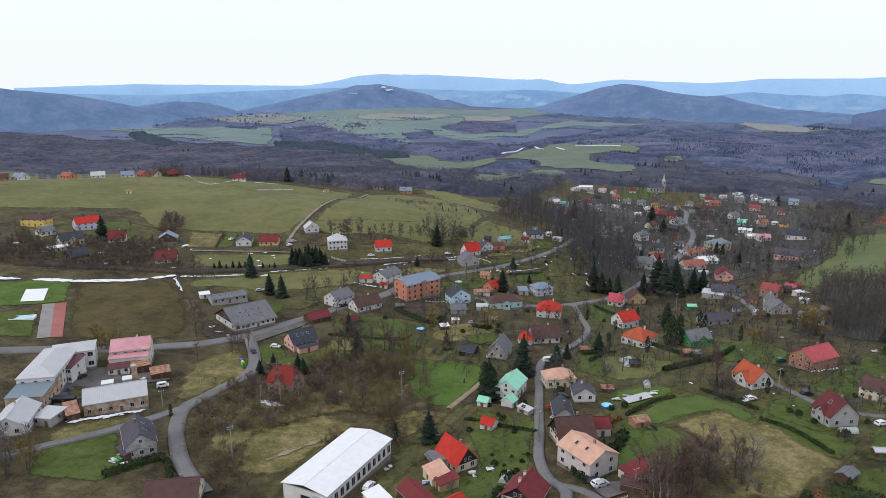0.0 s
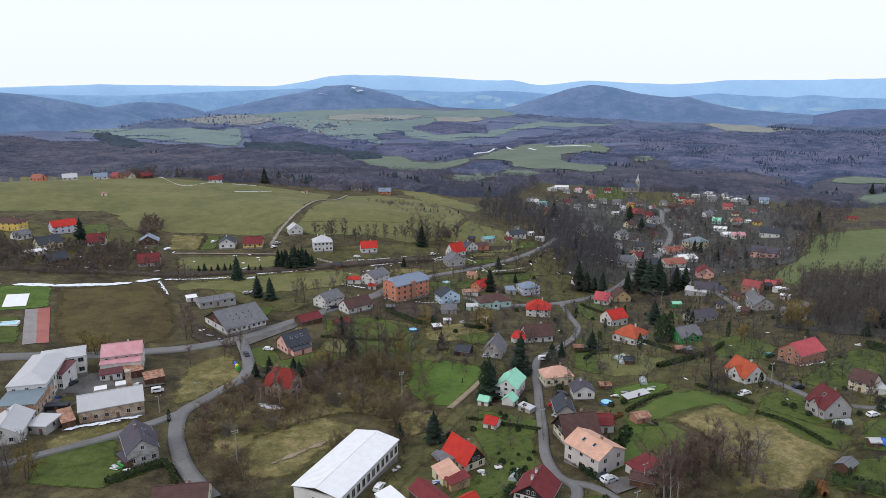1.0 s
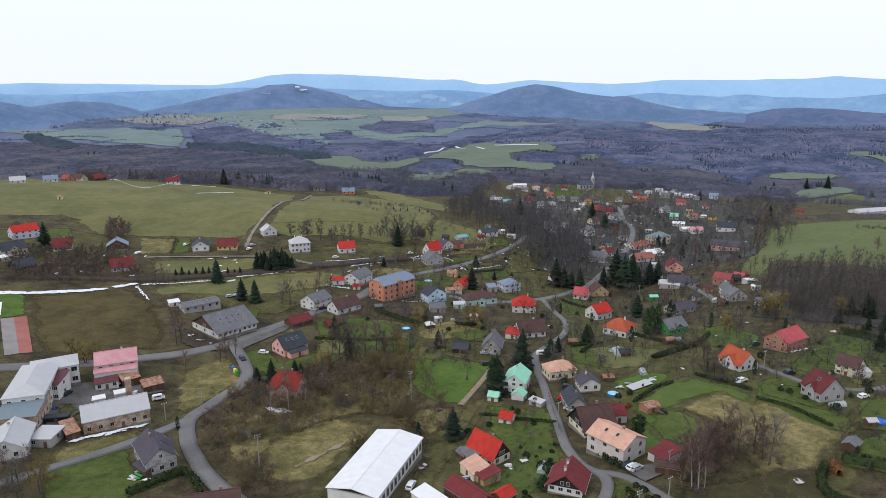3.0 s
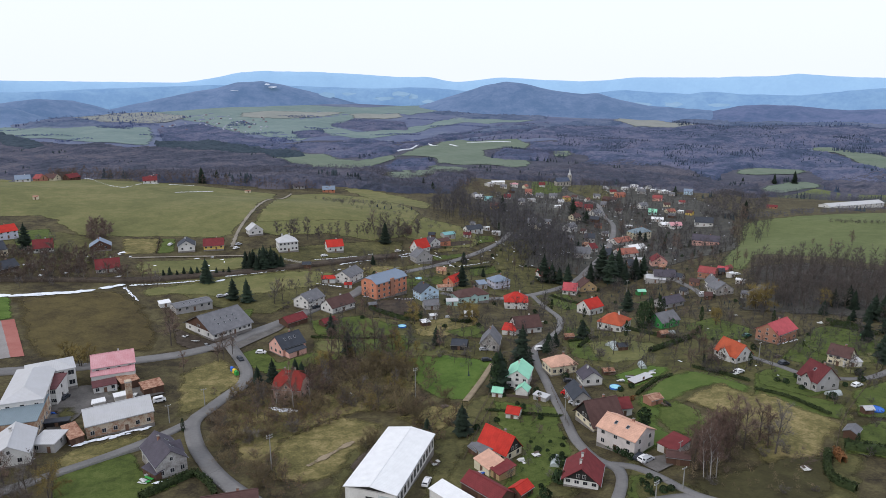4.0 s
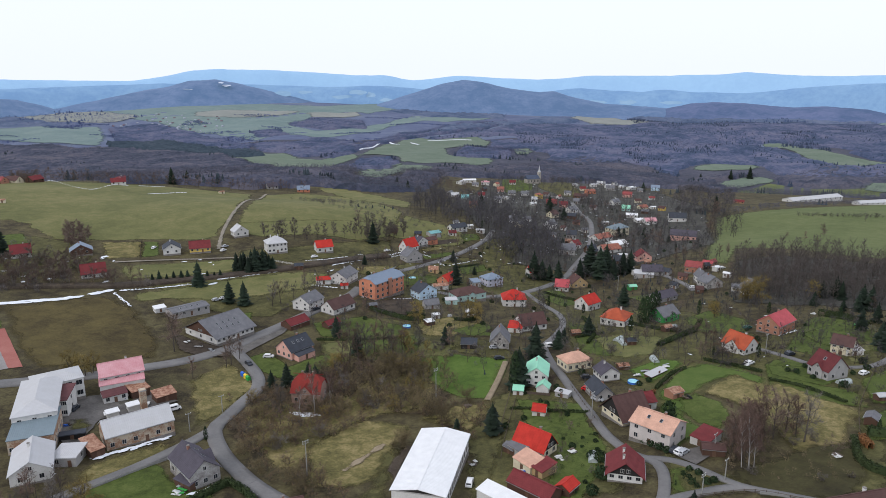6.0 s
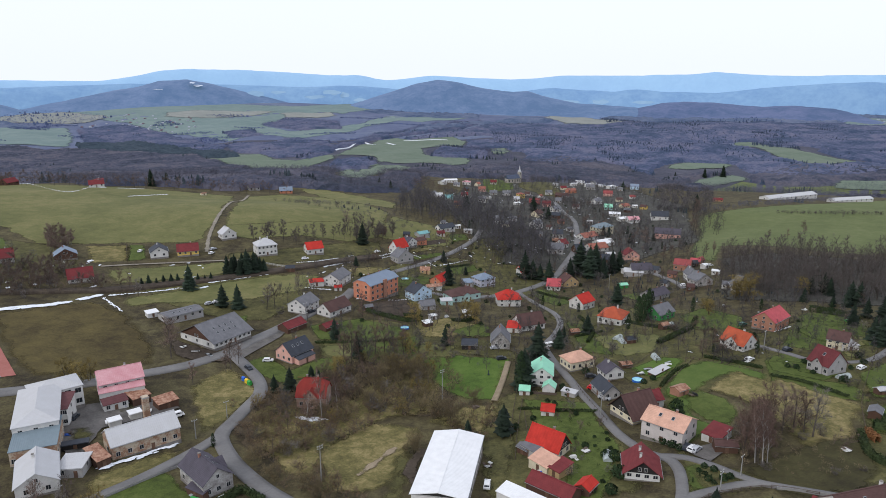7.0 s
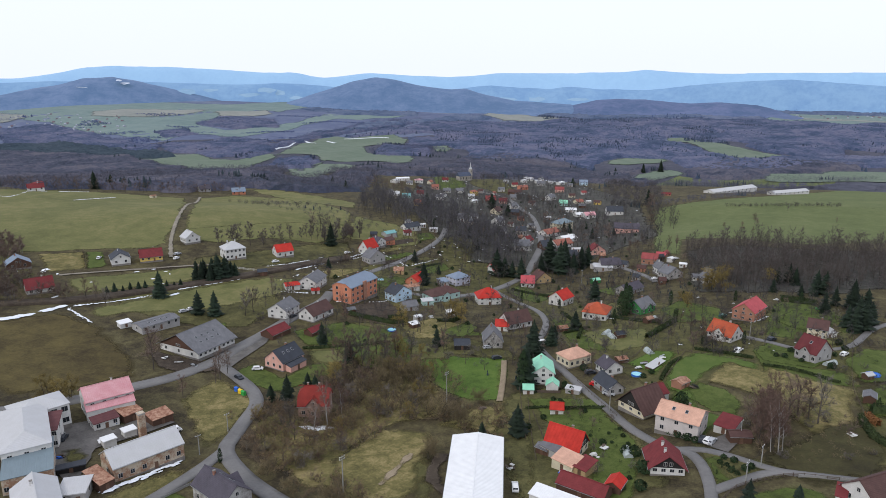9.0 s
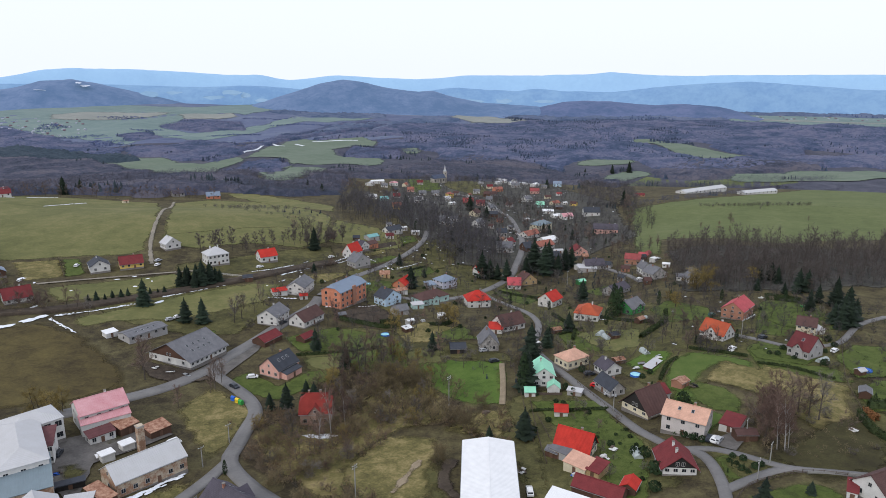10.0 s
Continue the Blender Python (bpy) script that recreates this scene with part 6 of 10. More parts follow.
outhouse(160.3, 701.6, 8.3, 6.3, 4.4, 2.30, 0.71, 'white', 'white', 'white rendered hut with a white sheet roof')
outhouse(258.3, 866.2, -31.6, 8.7, 6.1, 3.12, 2.55, 'white', 'grey', 'white rendered hut with a grey tiled roof')
outhouse(260.6, 833.8, -48.4, 9.8, 6.8, 3.52, 2.88, 'brown', 'brown', 'dark timber hut with a dark brown tiled roof')
outhouse(179.8, 634.8, -31.9, 8.5, 5.9, 3.05, 2.49, 'brown', 'slate', 'dark timber hut with a dark slate roof')
outhouse(148.6, 570.4, -47.2, 4.7, 3.6, 2.30, 1.51, 'white', 'brown', 'white rendered hut with a dark brown tiled roof')
outhouse(174.4, 608.3, -10.2, 6.1, 4.3, 2.30, 1.80, 'brick', 'brown', 'brick-walled hut with a dark brown tiled roof')
outhouse(322.9, 939.0, 3.3, 8.7, 6.1, 3.14, 0.98, 'white', 'light_grey', 'white rendered hut with a light grey sheet roof')
outhouse(410.6, 1126.6, -34.2, 9.6, 6.7, 3.44, 1.07, 'grey', 'light_grey', 'grey rendered hut with a light grey sheet roof')
outhouse(340.2, 926.7, 2.2, 9.5, 6.6, 3.41, 1.06, 'white', 'light_grey', 'white rendered hut with a light grey sheet roof')
outhouse(412.6, 1068.6, 36.6, 9.1, 6.4, 3.29, 2.69, 'white', 'grey', 'white rendered hut with a grey tiled roof')
outhouse(358.7, 921.9, -51.9, 7.1, 5.0, 2.57, 0.80, 'white', 'white', 'white rendered hut with a white sheet roof')
outhouse(362.4, 898.1, 35.3, 12.4, 8.0, 3.60, 1.28, 'white', 'white', 'white rendered hut with a white sheet roof')
outhouse(361.7, 867.6, -37.4, 7.5, 5.3, 2.72, 2.22, 'stone', 'grey', 'grey stone-coloured hut with a grey tiled roof')
outhouse(296.9, 678.1, -55.1, 7.2, 5.0, 2.58, 2.11, 'yellow', 'brown', 'yellow rendered hut with a dark brown tiled roof')
outhouse(272.7, 667.5, -37.8, 7.0, 4.9, 2.52, 2.05, 'brown', 'grey', 'dark timber hut with a grey tiled roof')
outhouse(293.3, 692.0, -1.4, 5.5, 3.8, 2.30, 0.61, 'white', 'white', 'white rendered hut with a white sheet roof')
outhouse(155.1, 460.1, -14.0, 6.3, 4.4, 2.30, 0.71, 'white', 'light_grey', 'white rendered hut with a light grey sheet roof')
outhouse(145.8, 425.5, -36.7, 4.0, 3.6, 2.30, 1.51, 'white', 'faded_pink', 'white rendered hut with a faded pink sheet roof')
outhouse(142.6, 409.3, -0.2, 5.7, 4.0, 2.30, 0.64, 'white', 'light_grey', 'white rendered hut with a light grey sheet roof')
outhouse(157.6, 411.3, -38.8, 6.2, 4.3, 2.30, 1.81, 'brown', 'slate', 'dark timber hut with a dark slate roof')
outhouse(156.9, 398.0, -55.5, 6.3, 4.4, 2.30, 1.86, 'grey', 'slate', 'grey rendered hut with a dark slate roof')
outhouse(158.4, 379.0, -40.8, 5.4, 3.8, 2.30, 1.60, 'brick', 'brown', 'brick-walled hut with a dark brown tiled roof')
outhouse(184.7, 386.0, 28.7, 4.0, 3.6, 2.30, 0.58, 'white', 'white', 'white rendered hut with a white sheet roof')
outhouse(191.2, 401.4, 29.0, 5.1, 3.6, 2.30, 1.51, 'brick', 'old_red', 'brick-walled hut with a weathered red tiled roof')
outhouse(183.2, 395.4, -5.5, 4.0, 3.6, 2.30, 1.51, 'black', 'slate', 'black-boarded hut with a dark slate roof')
outhouse(181.0, 367.8, -44.1, 4.4, 3.6, 2.30, 0.58, 'white', 'white', 'white rendered hut with a white sheet roof')
outhouse(167.0, 336.0, -44.9, 5.0, 3.6, 2.30, 1.51, 'white', 'grey', 'white rendered hut with a grey tiled roof')
outhouse(180.4, 343.3, -61.9, 4.0, 3.6, 2.30, 1.51, 'brown', 'grey', 'dark timber hut with a grey tiled roof')
outhouse(-9.7, 493.4, -16.7, 5.1, 3.6, 2.30, 1.51, 'brown', 'brown', 'dark timber hut with a dark brown tiled roof')
outhouse(36.2, 504.7, 0.3, 5.6, 3.9, 2.30, 1.66, 'white', 'dark_red', 'white rendered hut with a dark red tiled roof')
outhouse(45.4, 539.7, -0.0, 4.0, 3.6, 2.30, 1.51, 'white', 'grey', 'white rendered hut with a grey tiled roof')
outhouse(62.0, 522.0, -24.1, 6.3, 4.4, 2.30, 0.70, 'white', 'light_grey', 'white rendered hut with a light grey sheet roof')
outhouse(104.8, 559.8, 44.5, 7.3, 5.1, 2.63, 2.15, 'cream', 'grey', 'cream rendered hut with a grey tiled roof')
outhouse(121.6, 592.2, -28.2, 6.3, 4.4, 2.30, 1.85, 'white', 'grey', 'white rendered hut with a grey tiled roof')
outhouse(7.5, 412.4, -19.9, 5.9, 4.1, 2.30, 1.73, 'ochre', 'rusty', 'ochre plastered hut with a rusty sheet roof')
outhouse(8.2, 492.5, -18.7, 4.7, 3.6, 2.30, 1.51, 'brown', 'slate', 'dark timber hut with a dark slate roof')
outhouse(55.9, 533.2, 13.8, 4.3, 3.6, 2.30, 0.58, 'white', 'white', 'white rendered hut with a white sheet roof')
outhouse(159.7, 430.0, -16.0, 4.0, 3.6, 2.30, 1.51, 'brown', 'rusty', 'dark timber hut with a rusty sheet roof')
outhouse(143.7, 361.8, -56.2, 4.0, 3.6, 2.30, 1.51, 'stone', 'slate', 'grey stone-coloured hut with a dark slate roof')
outhouse(149.0, 343.4, -20.1, 4.0, 3.6, 2.30, 1.51, 'brown', 'brown', 'dark timber hut with a dark brown tiled roof')
outhouse(168.5, 571.3, 4.1, 5.8, 4.0, 2.30, 1.69, 'white', 'grey', 'white rendered hut with a grey tiled roof')
outhouse(132.0, 511.8, -31.6, 4.3, 3.6, 2.30, 1.51, 'brown', 'rusty', 'dark timber hut with a rusty sheet roof')
outhouse(126.2, 533.5, -30.3, 5.3, 3.7, 2.30, 1.56, 'stone', 'grey', 'grey stone-coloured hut with a grey tiled roof')
outhouse(209.1, 621.3, -12.6, 6.3, 4.4, 2.30, 0.71, 'grey', 'light_grey', 'grey rendered hut with a light grey sheet roof')
outhouse(226.1, 695.2, -49.7, 7.1, 4.9, 2.54, 2.07, 'stone', 'brown', 'grey stone-coloured hut with a dark brown tiled roof')
outhouse(303.3, 750.3, -15.2, 7.2, 5.0, 2.58, 2.11, 'cream', 'brown', 'cream rendered hut with a dark brown tiled roof')
outhouse(333.0, 775.1, -16.3, 6.8, 4.8, 2.44, 2.00, 'white', 'old_red', 'white rendered hut with a weathered red tiled roof')
outhouse(174.5, 922.9, 46.3, 8.2, 5.7, 2.95, 2.41, 'cream', 'old_orange', 'cream rendered hut with a faded orange tiled roof')
outhouse(146.4, 876.0, 47.4, 7.1, 4.9, 2.54, 2.07, 'brown', 'slate', 'dark timber hut with a dark slate roof')
outhouse(227.7, 863.3, -45.8, 7.8, 5.5, 2.82, 2.30, 'stone', 'brown', 'grey stone-coloured hut with a dark brown tiled roof')
outhouse(237.8, 842.5, 41.1, 7.0, 4.9, 2.52, 2.06, 'white', 'old_orange', 'white rendered hut with a faded orange tiled roof')
outhouse(290.9, 896.8, -10.8, 8.3, 5.8, 2.98, 2.44, 'cream', 'dark_red', 'cream rendered hut with a dark red tiled roof')
outhouse(297.0, 943.2, -48.2, 7.1, 5.0, 2.56, 0.80, 'white', 'light_grey', 'white rendered hut with a light grey sheet roof')
outhouse(334.2, 851.2, -14.3, 7.3, 5.1, 2.64, 2.16, 'brown', 'brown', 'dark timber hut with a dark brown tiled roof')

# ---- trees and shrubs ----
# far, mid and church-hill wood tones are blued in colour, a painted haze
for key, low, high in (("bark", (0.05, 0.042, 0.036), (0.1, 0.085, 0.072)), ("wood_bark", (0.12, 0.108, 0.1), (0.23, 0.212, 0.2)), ("birch_bark", (0.2, 0.19, 0.18), (0.36, 0.345, 0.33)), ("twigs_brown", (0.09, 0.064, 0.052), (0.18, 0.132, 0.108)),
                       ("twigs_grey", (0.084, 0.073, 0.065), (0.157, 0.140, 0.128)), ("twigs_red", (0.1, 0.062, 0.05), (0.185, 0.125, 0.1)), ("twigs_willow", (0.14, 0.105, 0.035), (0.25, 0.19, 0.065)),
                       ("needles", (0.011, 0.019, 0.014), (0.026, 0.041, 0.024)), ("thuja", (0.012, 0.024, 0.01), (0.026, 0.045, 0.017)), ("hedge_leaves", (0.02, 0.034, 0.012), (0.045, 0.06, 0.022)),
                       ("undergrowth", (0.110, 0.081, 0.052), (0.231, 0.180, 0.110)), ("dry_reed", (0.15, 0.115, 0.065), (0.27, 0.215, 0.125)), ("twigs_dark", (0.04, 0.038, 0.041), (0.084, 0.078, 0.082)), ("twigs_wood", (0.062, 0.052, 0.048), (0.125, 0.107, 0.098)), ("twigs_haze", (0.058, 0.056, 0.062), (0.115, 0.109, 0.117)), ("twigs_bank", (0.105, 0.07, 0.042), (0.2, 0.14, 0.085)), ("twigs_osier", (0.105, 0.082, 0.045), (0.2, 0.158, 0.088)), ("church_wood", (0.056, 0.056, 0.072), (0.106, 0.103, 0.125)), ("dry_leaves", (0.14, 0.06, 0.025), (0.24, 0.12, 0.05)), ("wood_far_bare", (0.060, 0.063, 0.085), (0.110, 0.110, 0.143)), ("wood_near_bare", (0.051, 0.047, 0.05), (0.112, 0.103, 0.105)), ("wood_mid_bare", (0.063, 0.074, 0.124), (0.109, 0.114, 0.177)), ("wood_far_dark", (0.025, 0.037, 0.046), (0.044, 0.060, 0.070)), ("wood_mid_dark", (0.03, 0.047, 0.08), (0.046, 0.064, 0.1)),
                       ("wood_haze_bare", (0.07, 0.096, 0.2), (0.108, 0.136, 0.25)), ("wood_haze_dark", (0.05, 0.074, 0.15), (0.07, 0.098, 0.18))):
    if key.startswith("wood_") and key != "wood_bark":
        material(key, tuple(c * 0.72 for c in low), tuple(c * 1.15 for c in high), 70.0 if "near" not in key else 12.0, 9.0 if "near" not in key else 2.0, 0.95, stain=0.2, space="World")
    else:
        material(key, low, high, 2.5, 0.5, 0.95, space="World")
for key in ("twigs_osier", "twigs_brown", "twigs_grey", "twigs_red", "twigs_willow", "needles", "thuja", "bark"):
    variegate(MATS[key], 0.3)
for key in ("church_wood", "wood_far_bare", "wood_near_bare", "wood_mid_bare", "wood_far_dark", "wood_haze_bare", "wood_haze_dark", "wood_mid_dark", "hedge_leaves", "dry_leaves", "undergrowth", "dry_reed"):
    island(MATS[key], 0.2 if "mid" in key or "haze" in key or "far" in key or "church" in key else 0.34)
rng = np.random.default_rng(7)


def soup(name, verts, tris, mat):
    me = bpy.data.meshes.new(name)
    me.vertices.add(len(verts))
    me.vertices.foreach_set("co", np.asarray(verts, np.float32).ravel())
    n = len(tris)
    me.loops.add(n * 3)
    me.loops.foreach_set("vertex_index", np.asarray(tris, np.int32).ravel())
    me.polygons.add(n)
    me.polygons.foreach_set("loop_start", np.arange(0, n * 3, 3, dtype=np.int32))
    me.materials.append(MATS[mat])
    me.update(calc_edges=True)
    return me


def unit(v):
    return v / np.maximum(np.linalg.norm(v, axis=-1, keepdims=True), 1e-9)


def twig_tris(start, way, length, width):
    """One thin blade for each twig."""
    side = unit(np.cross(way, rng.normal(size=way.shape)))
    tip = start + way * length[:, None]
    v = np.stack([start - side * width[:, None] / 2, start + side * width[:, None] / 2, tip], 1).reshape(-1, 3)
    return v, np.arange(len(v)).reshape(-1, 3)


def tubes(segs, sides=4):
    """Tapered tubes for (start, end, r0, r1)."""
    vs, fs, base = [], [], 0
    for a, b, r0, r1 in segs:
        d = unit(b - a)
        u = unit(np.cross(d, (0.31, 0.77, 0.55)))
        w = np.cross(d, u)
        ang = np.arange(sides) * 2 * np.pi / sides
        ring = np.cos(ang)[:, None] * u + np.sin(ang)[:, None] * w
        vs += [a + ring * r0, b + ring * r1]
        for i in range(sides):
            j = (i + 1) % sides
            fs += [(base + i, base + j, base + sides + j), (base + i, base + sides + j, base + sides + i)]
        base += 2 * sides
    return np.concatenate(vs), np.array(fs)


def bare_shape(height, spread, twigs, trunk_r=0.22, droop=0.0, clear=0.25, stems=1, simple=False, wide=1.4, limbs=11):
    """Trunk and limbs as tapered tubes, and a crown of thin twigs."""
    segs, fine, ends = [], [], []
    for s in range(stems):
        lean = rng.normal(0, 0.05 if stems == 1 else 0.28 if height < 7 else 0.09, 2)
        top = np.array([lean[0] * height, lean[1] * height, height * (0.72 if stems == 1 else rng.uniform(0.5, 0.8))])
        root = np.array([rng.normal(0, 0.3), rng.normal(0, 0.3), -0.4]) if stems > 1 else np.array([0, 0, -0.4])
        bend = (root + top) / 2 + np.r_[rng.normal(0, 0.2, 2), 0]
        r = trunk_r / math.sqrt(stems)
        segs += [(root, bend, r, r * 0.65), (bend, top, r * 0.65, r * 0.25)]
        n = max(4, limbs // stems)
        for i in range(n):
            f = clear + (1 - clear) * (i + rng.uniform(0, 0.8)) / n
            p = root + (bend - root) * 2 * f if f < 0.5 else bend + (top - bend) * (2 * f - 1)
            az = i * 2.4 + rng.uniform(-0.5, 0.5)
            out = spread * rng.uniform(0.5, 0.9) * (1 - 0.45 * f)
            q = p + np.array([math.cos(az) * out, math.sin(az) * out, height * rng.uniform(0.1, 0.28)])
            segs.append((p, q, r * 0.34, r * 0.1))
            for k in range(3):
                g = rng.uniform(0.35, 1)
                a = p + (q - p) * g
                b = a + unit(q - p + rng.normal(0, 0.7, 3) * np.linalg.norm(q - p) + (0, 0, 0.6)) * spread * rng.uniform(0.3, 0.55)
                (fine if simple else segs).append((a, b, r * 0.13, r * 0.05))
                ends.append((a, b))
            ends.append((p + (q - p) * 0.4, q))
    tv, tf = tubes(segs, 3 if simple else 4)
    if fine:
        a, b = np.array([s[0] for s in fine]), np.array([s[1] for s in fine])
        fv, ff = twig_tris(a, unit(b - a), np.linalg.norm(b - a, axis=1), np.full(len(a), trunk_r * 0.4))
        tf = np.concatenate([tf, ff + len(tv)])
        tv = np.concatenate([tv, fv])
    pick = rng.integers(0, len(ends), twigs)
    a, b = np.array([e[0] for e in ends])[pick], np.array([e[1] for e in ends])[pick]
    start = a + (b - a) * rng.uniform(0.15, 1.0, twigs)[:, None]
    start[twigs // 2:] += rng.normal(0, spread * 0.1, (twigs - twigs // 2, 3))
    way = unit(unit(b - a) + rng.normal(0, 0.75, (twigs, 3)) + (0, 0, 0.35 - droop))
    cv, cf = twig_tris(start, way, rng.uniform(0.5, 1.25, twigs) * (0.24 * spread), rng.uniform(0.05, 0.11, twigs) * wide)
    return tv, tf, cv, cf


def conifer_shape(height, radius, layers=17, arms=14, clear=0.04):
    tv, tf = tubes([(np.array([0, 0, -0.4]), np.array([0, 0, height * 0.95]), 0.2, 0.03)], 5)
    v, f = [], []
    for l in range(layers):
        k = l / (layers - 1)
        z = height * (clear + (0.97 - clear) * k)
        r = (radius * (1 - k) ** 0.75 + 0.15) * rng.uniform(0.7, 1.2)
        for a in range(arms):
            az = a * 2 * np.pi / arms + l * 0.7 + rng.uniform(-0.2, 0.2)
            rr = r * rng.uniform(0.55, 1.2)
            d = np.array([math.cos(az), math.sin(az), 0])
            s = np.array([-d[1], d[0], 0])
            w = max(0.22, rr * 0.36)
            root = np.array([0, 0, z + height * 0.045])
            mid = d * rr * 0.6 + (0, 0, z - height * 0.005)
            tip = d * rr + (0, 0, z - height * 0.028 * rng.uniform(0.4, 1.5))
            i = len(v)
            v += [root, mid + s * w, tip, mid - s * w, mid - (0, 0, height * 0.035)]
            f += [(i, i + 1, i + 2), (i, i + 2, i + 3), (i + 1, i + 4, i + 2), (i + 2, i + 4, i + 3)]
    top = len(v)
    v += [np.array([0.12, 0, height * 0.93]), np.array([-0.06, 0.1, height * 0.93]), np.array([-0.06, -0.1, height * 0.93]), np.array([0, 0, height])]
    f += [(top, top + 1, top + 3), (top + 1, top + 2, top + 3), (top + 2, top, top + 3)]
    return tv, tf, np.array(v), np.array(f)


def leafy_shape(height, radius, leaves, flat=0.25):
    """Columnar or round evergreen: a shell of small leaf clumps."""
    tv, tf = tubes([(np.array([0, 0, -0.3]), np.array([0, 0, height * 0.6]), 0.1, 0.04)], 4)
    z = rng.uniform(0.02, 1, leaves)
    az = rng.uniform(0, 2 * np.pi, leaves)
    prof = np.sin(np.pi * np.clip(z, 0.02, 1) ** 0.75) ** 0.6 * radius * rng.uniform(0.7, 1.08, leaves)
    c = np.stack([np.cos(az) * prof, np.sin(az) * prof, z * height], 1)
    out = unit(np.stack([np.cos(az), np.sin(az), np.full(leaves, 0.5)], 1) + rng.normal(0, 0.4, (leaves, 3)))
    u = unit(np.cross(out, rng.normal(size=(leaves, 3))))
    w = np.cross(out, u)
    sz = rng.uniform(0.25, 0.5, leaves)[:, None] * (0.5 + radius * 0.4)
    v = np.stack([c - u * sz * 0.6, c + u * sz * 0.6, c + w * sz + (0, 0, 0.2)], 1).reshape(-1, 3)
    return tv, tf, v, np.arange(len(v)).reshape(-1, 3)


PROTO = {}


def proto(key, shape, trunk_mat, crown_mat, label, category, group):
    tv, tf, cv, cf = shape
    ob = tagged(new(key), label, category, group)
    t = new("trunk", soup("trunk", tv, tf, trunk_mat))
    c = new("crown", soup("crown", cv, cf, crown_mat))
    t.parent = c.parent = ob
    PROTO[key] = ob
    return ob


USED = {}


def plant(key, x, y, scale=1.0, turn=None, sink=0.0):
    """A tree of a kind on the ground."""
    src = PROTO[key]
    m = pose(x, y, float(ground_z(x, y)) - sink, 0, 0, rng.uniform(0, 360) if turn is None else turn)
    if key not in USED:
        USED[key] = True
        src.matrix_world = m
        src.scale = (scale, scale, scale * rng.uniform(0.92, 1.08))
        return src
    ob = copy_thing(src, m)
    ob.scale = (scale, scale, scale * rng.uniform(0.9, 1.1))
    return ob


for i, mat in enumerate(("twigs_brown", "twigs_grey", "twigs_red", "twigs_brown")):
    proto(f"bare_tree_{'abcd'[i]}", bare_shape(11.5 + i * 0.8, 3.8 - 0.2 * i, 1600, wide=0.72), "bark", mat, "bare deciduous tree with fine " + ("grey" if mat == "twigs_grey" else "reddish" if mat == "twigs_red" else "brown") + " twigs", "tree", "bare trees")
for i, mat in enumerate(("twigs_brown", "twigs_red", "twigs_grey")):
    proto(f"thicket_{'abc'[i]}", bare_shape(5.0, 2.6, 1000, 0.12, 0, 0.1, 5, True, 0.75), "bark", mat, "dense leafless thicket of " + ("brown", "reddish", "grey")[i] + " stems", "shrub", "thickets")
for i in range(2):
    proto(f"osier_{'ab'[i]}", bare_shape(6.2, 3.3, 2700, 0.1, -0.3, 0.02, 9, True, 0.6), "bark", "twigs_osier", "rounded leafless osier bush with olive-brown twigs", "shrub", "osier bushes")
for i in range(2):
    proto(f"fruit_tree_{'ab'[i]}", bare_shape(4.6, 2.2, 400, 0.13, 0, 0.3, 1, True, 0.9), "bark", ("twigs_brown", "twigs_grey")[i], "small bare fruit tree in a garden", "tree", "fruit trees")
proto("birch", bare_shape(15.0, 2.7, 2600, 0.16, 0.5, 0.3, 1, wide=0.6), "birch_bark", "twigs_red", "bare birch with white stems and drooping twigs", "tree", "birches")
proto("willow", bare_shape(8.0, 3.4, 2300, 0.22, 0.55, 0.2, 2, wide=0.65), "bark", "twigs_willow", "yellow-twigged leafless willow tree", "tree", "willows")
for i in range(3):
    proto(f"spruce_{'abc'[i]}", conifer_shape(12.0 + i, 3.7 + 0.3 * i, 19, 15), "bark", "needles", "dark green spruce among the houses", "tree", "spruces")
proto("thuja_column", leafy_shape(8.0, 1.25, 520), "bark", "thuja", "dark green columnar thuja tree", "tree", "thujas")
proto("evergreen_bush", leafy_shape(1.7, 1.15, 190), "bark", "thuja", "rounded evergreen garden bush", "shrub", "garden bushes")
for ob in list(PROTO.values()):
    ob.name = ob.name.rsplit("_", 1)[0] if ob.name[-2] == "_" else ob.name

BARE = ["bare_tree_a", "bare_tree_b", "bare_tree_c", "bare_tree_d"]
THICK = ["thicket_a", "thicket_b", "thicket_c"]
FRUIT = ["fruit_tree_a", "fruit_tree_b"]


def clear_of(x, y, margin=1.5, road=1.0):
    for hx, hy, yaw, hl, hw in FOOT:
        dx, dy = x - hx, y - hy
        if abs(dx) + abs(dy) > 60:
            continue
        c, s = math.cos(-yaw), math.sin(-yaw)
        if abs(c * dx - s * dy) < hl + margin and abs(s * dx + c * dy) < hw + margin:
            return False
    for line, half in TRACKS:
        if np.min((line[:, 0] - x) ** 2 + (line[:, 1] - y) ** 2) < (half + road) ** 2:
            return False
    return True


def spread_in(poly, spacing, limit=100000):
    """Uneven points in a polygon, about that far apart."""
    xs, ys = [p[0] for p in poly], [p[1] for p in poly]
    nx, ny = int((max(xs) - min(xs)) / spacing) + 2, int((max(ys) - min(ys)) / spacing) + 2
    gx_, gy_ = np.meshgrid(np.arange(nx), np.arange(ny))
    px = min(xs) + (gx_ + rng.uniform(0, 1, gx_.shape)) * spacing
    py = min(ys) + (gy_ + rng.uniform(0, 1, gx_.shape)) * spacing
    px, py = px.ravel(), py.ravel()
    ok = inside(px, py, poly)
    pts = np.stack([px[ok], py[ok]], 1)
    return pts[:limit]


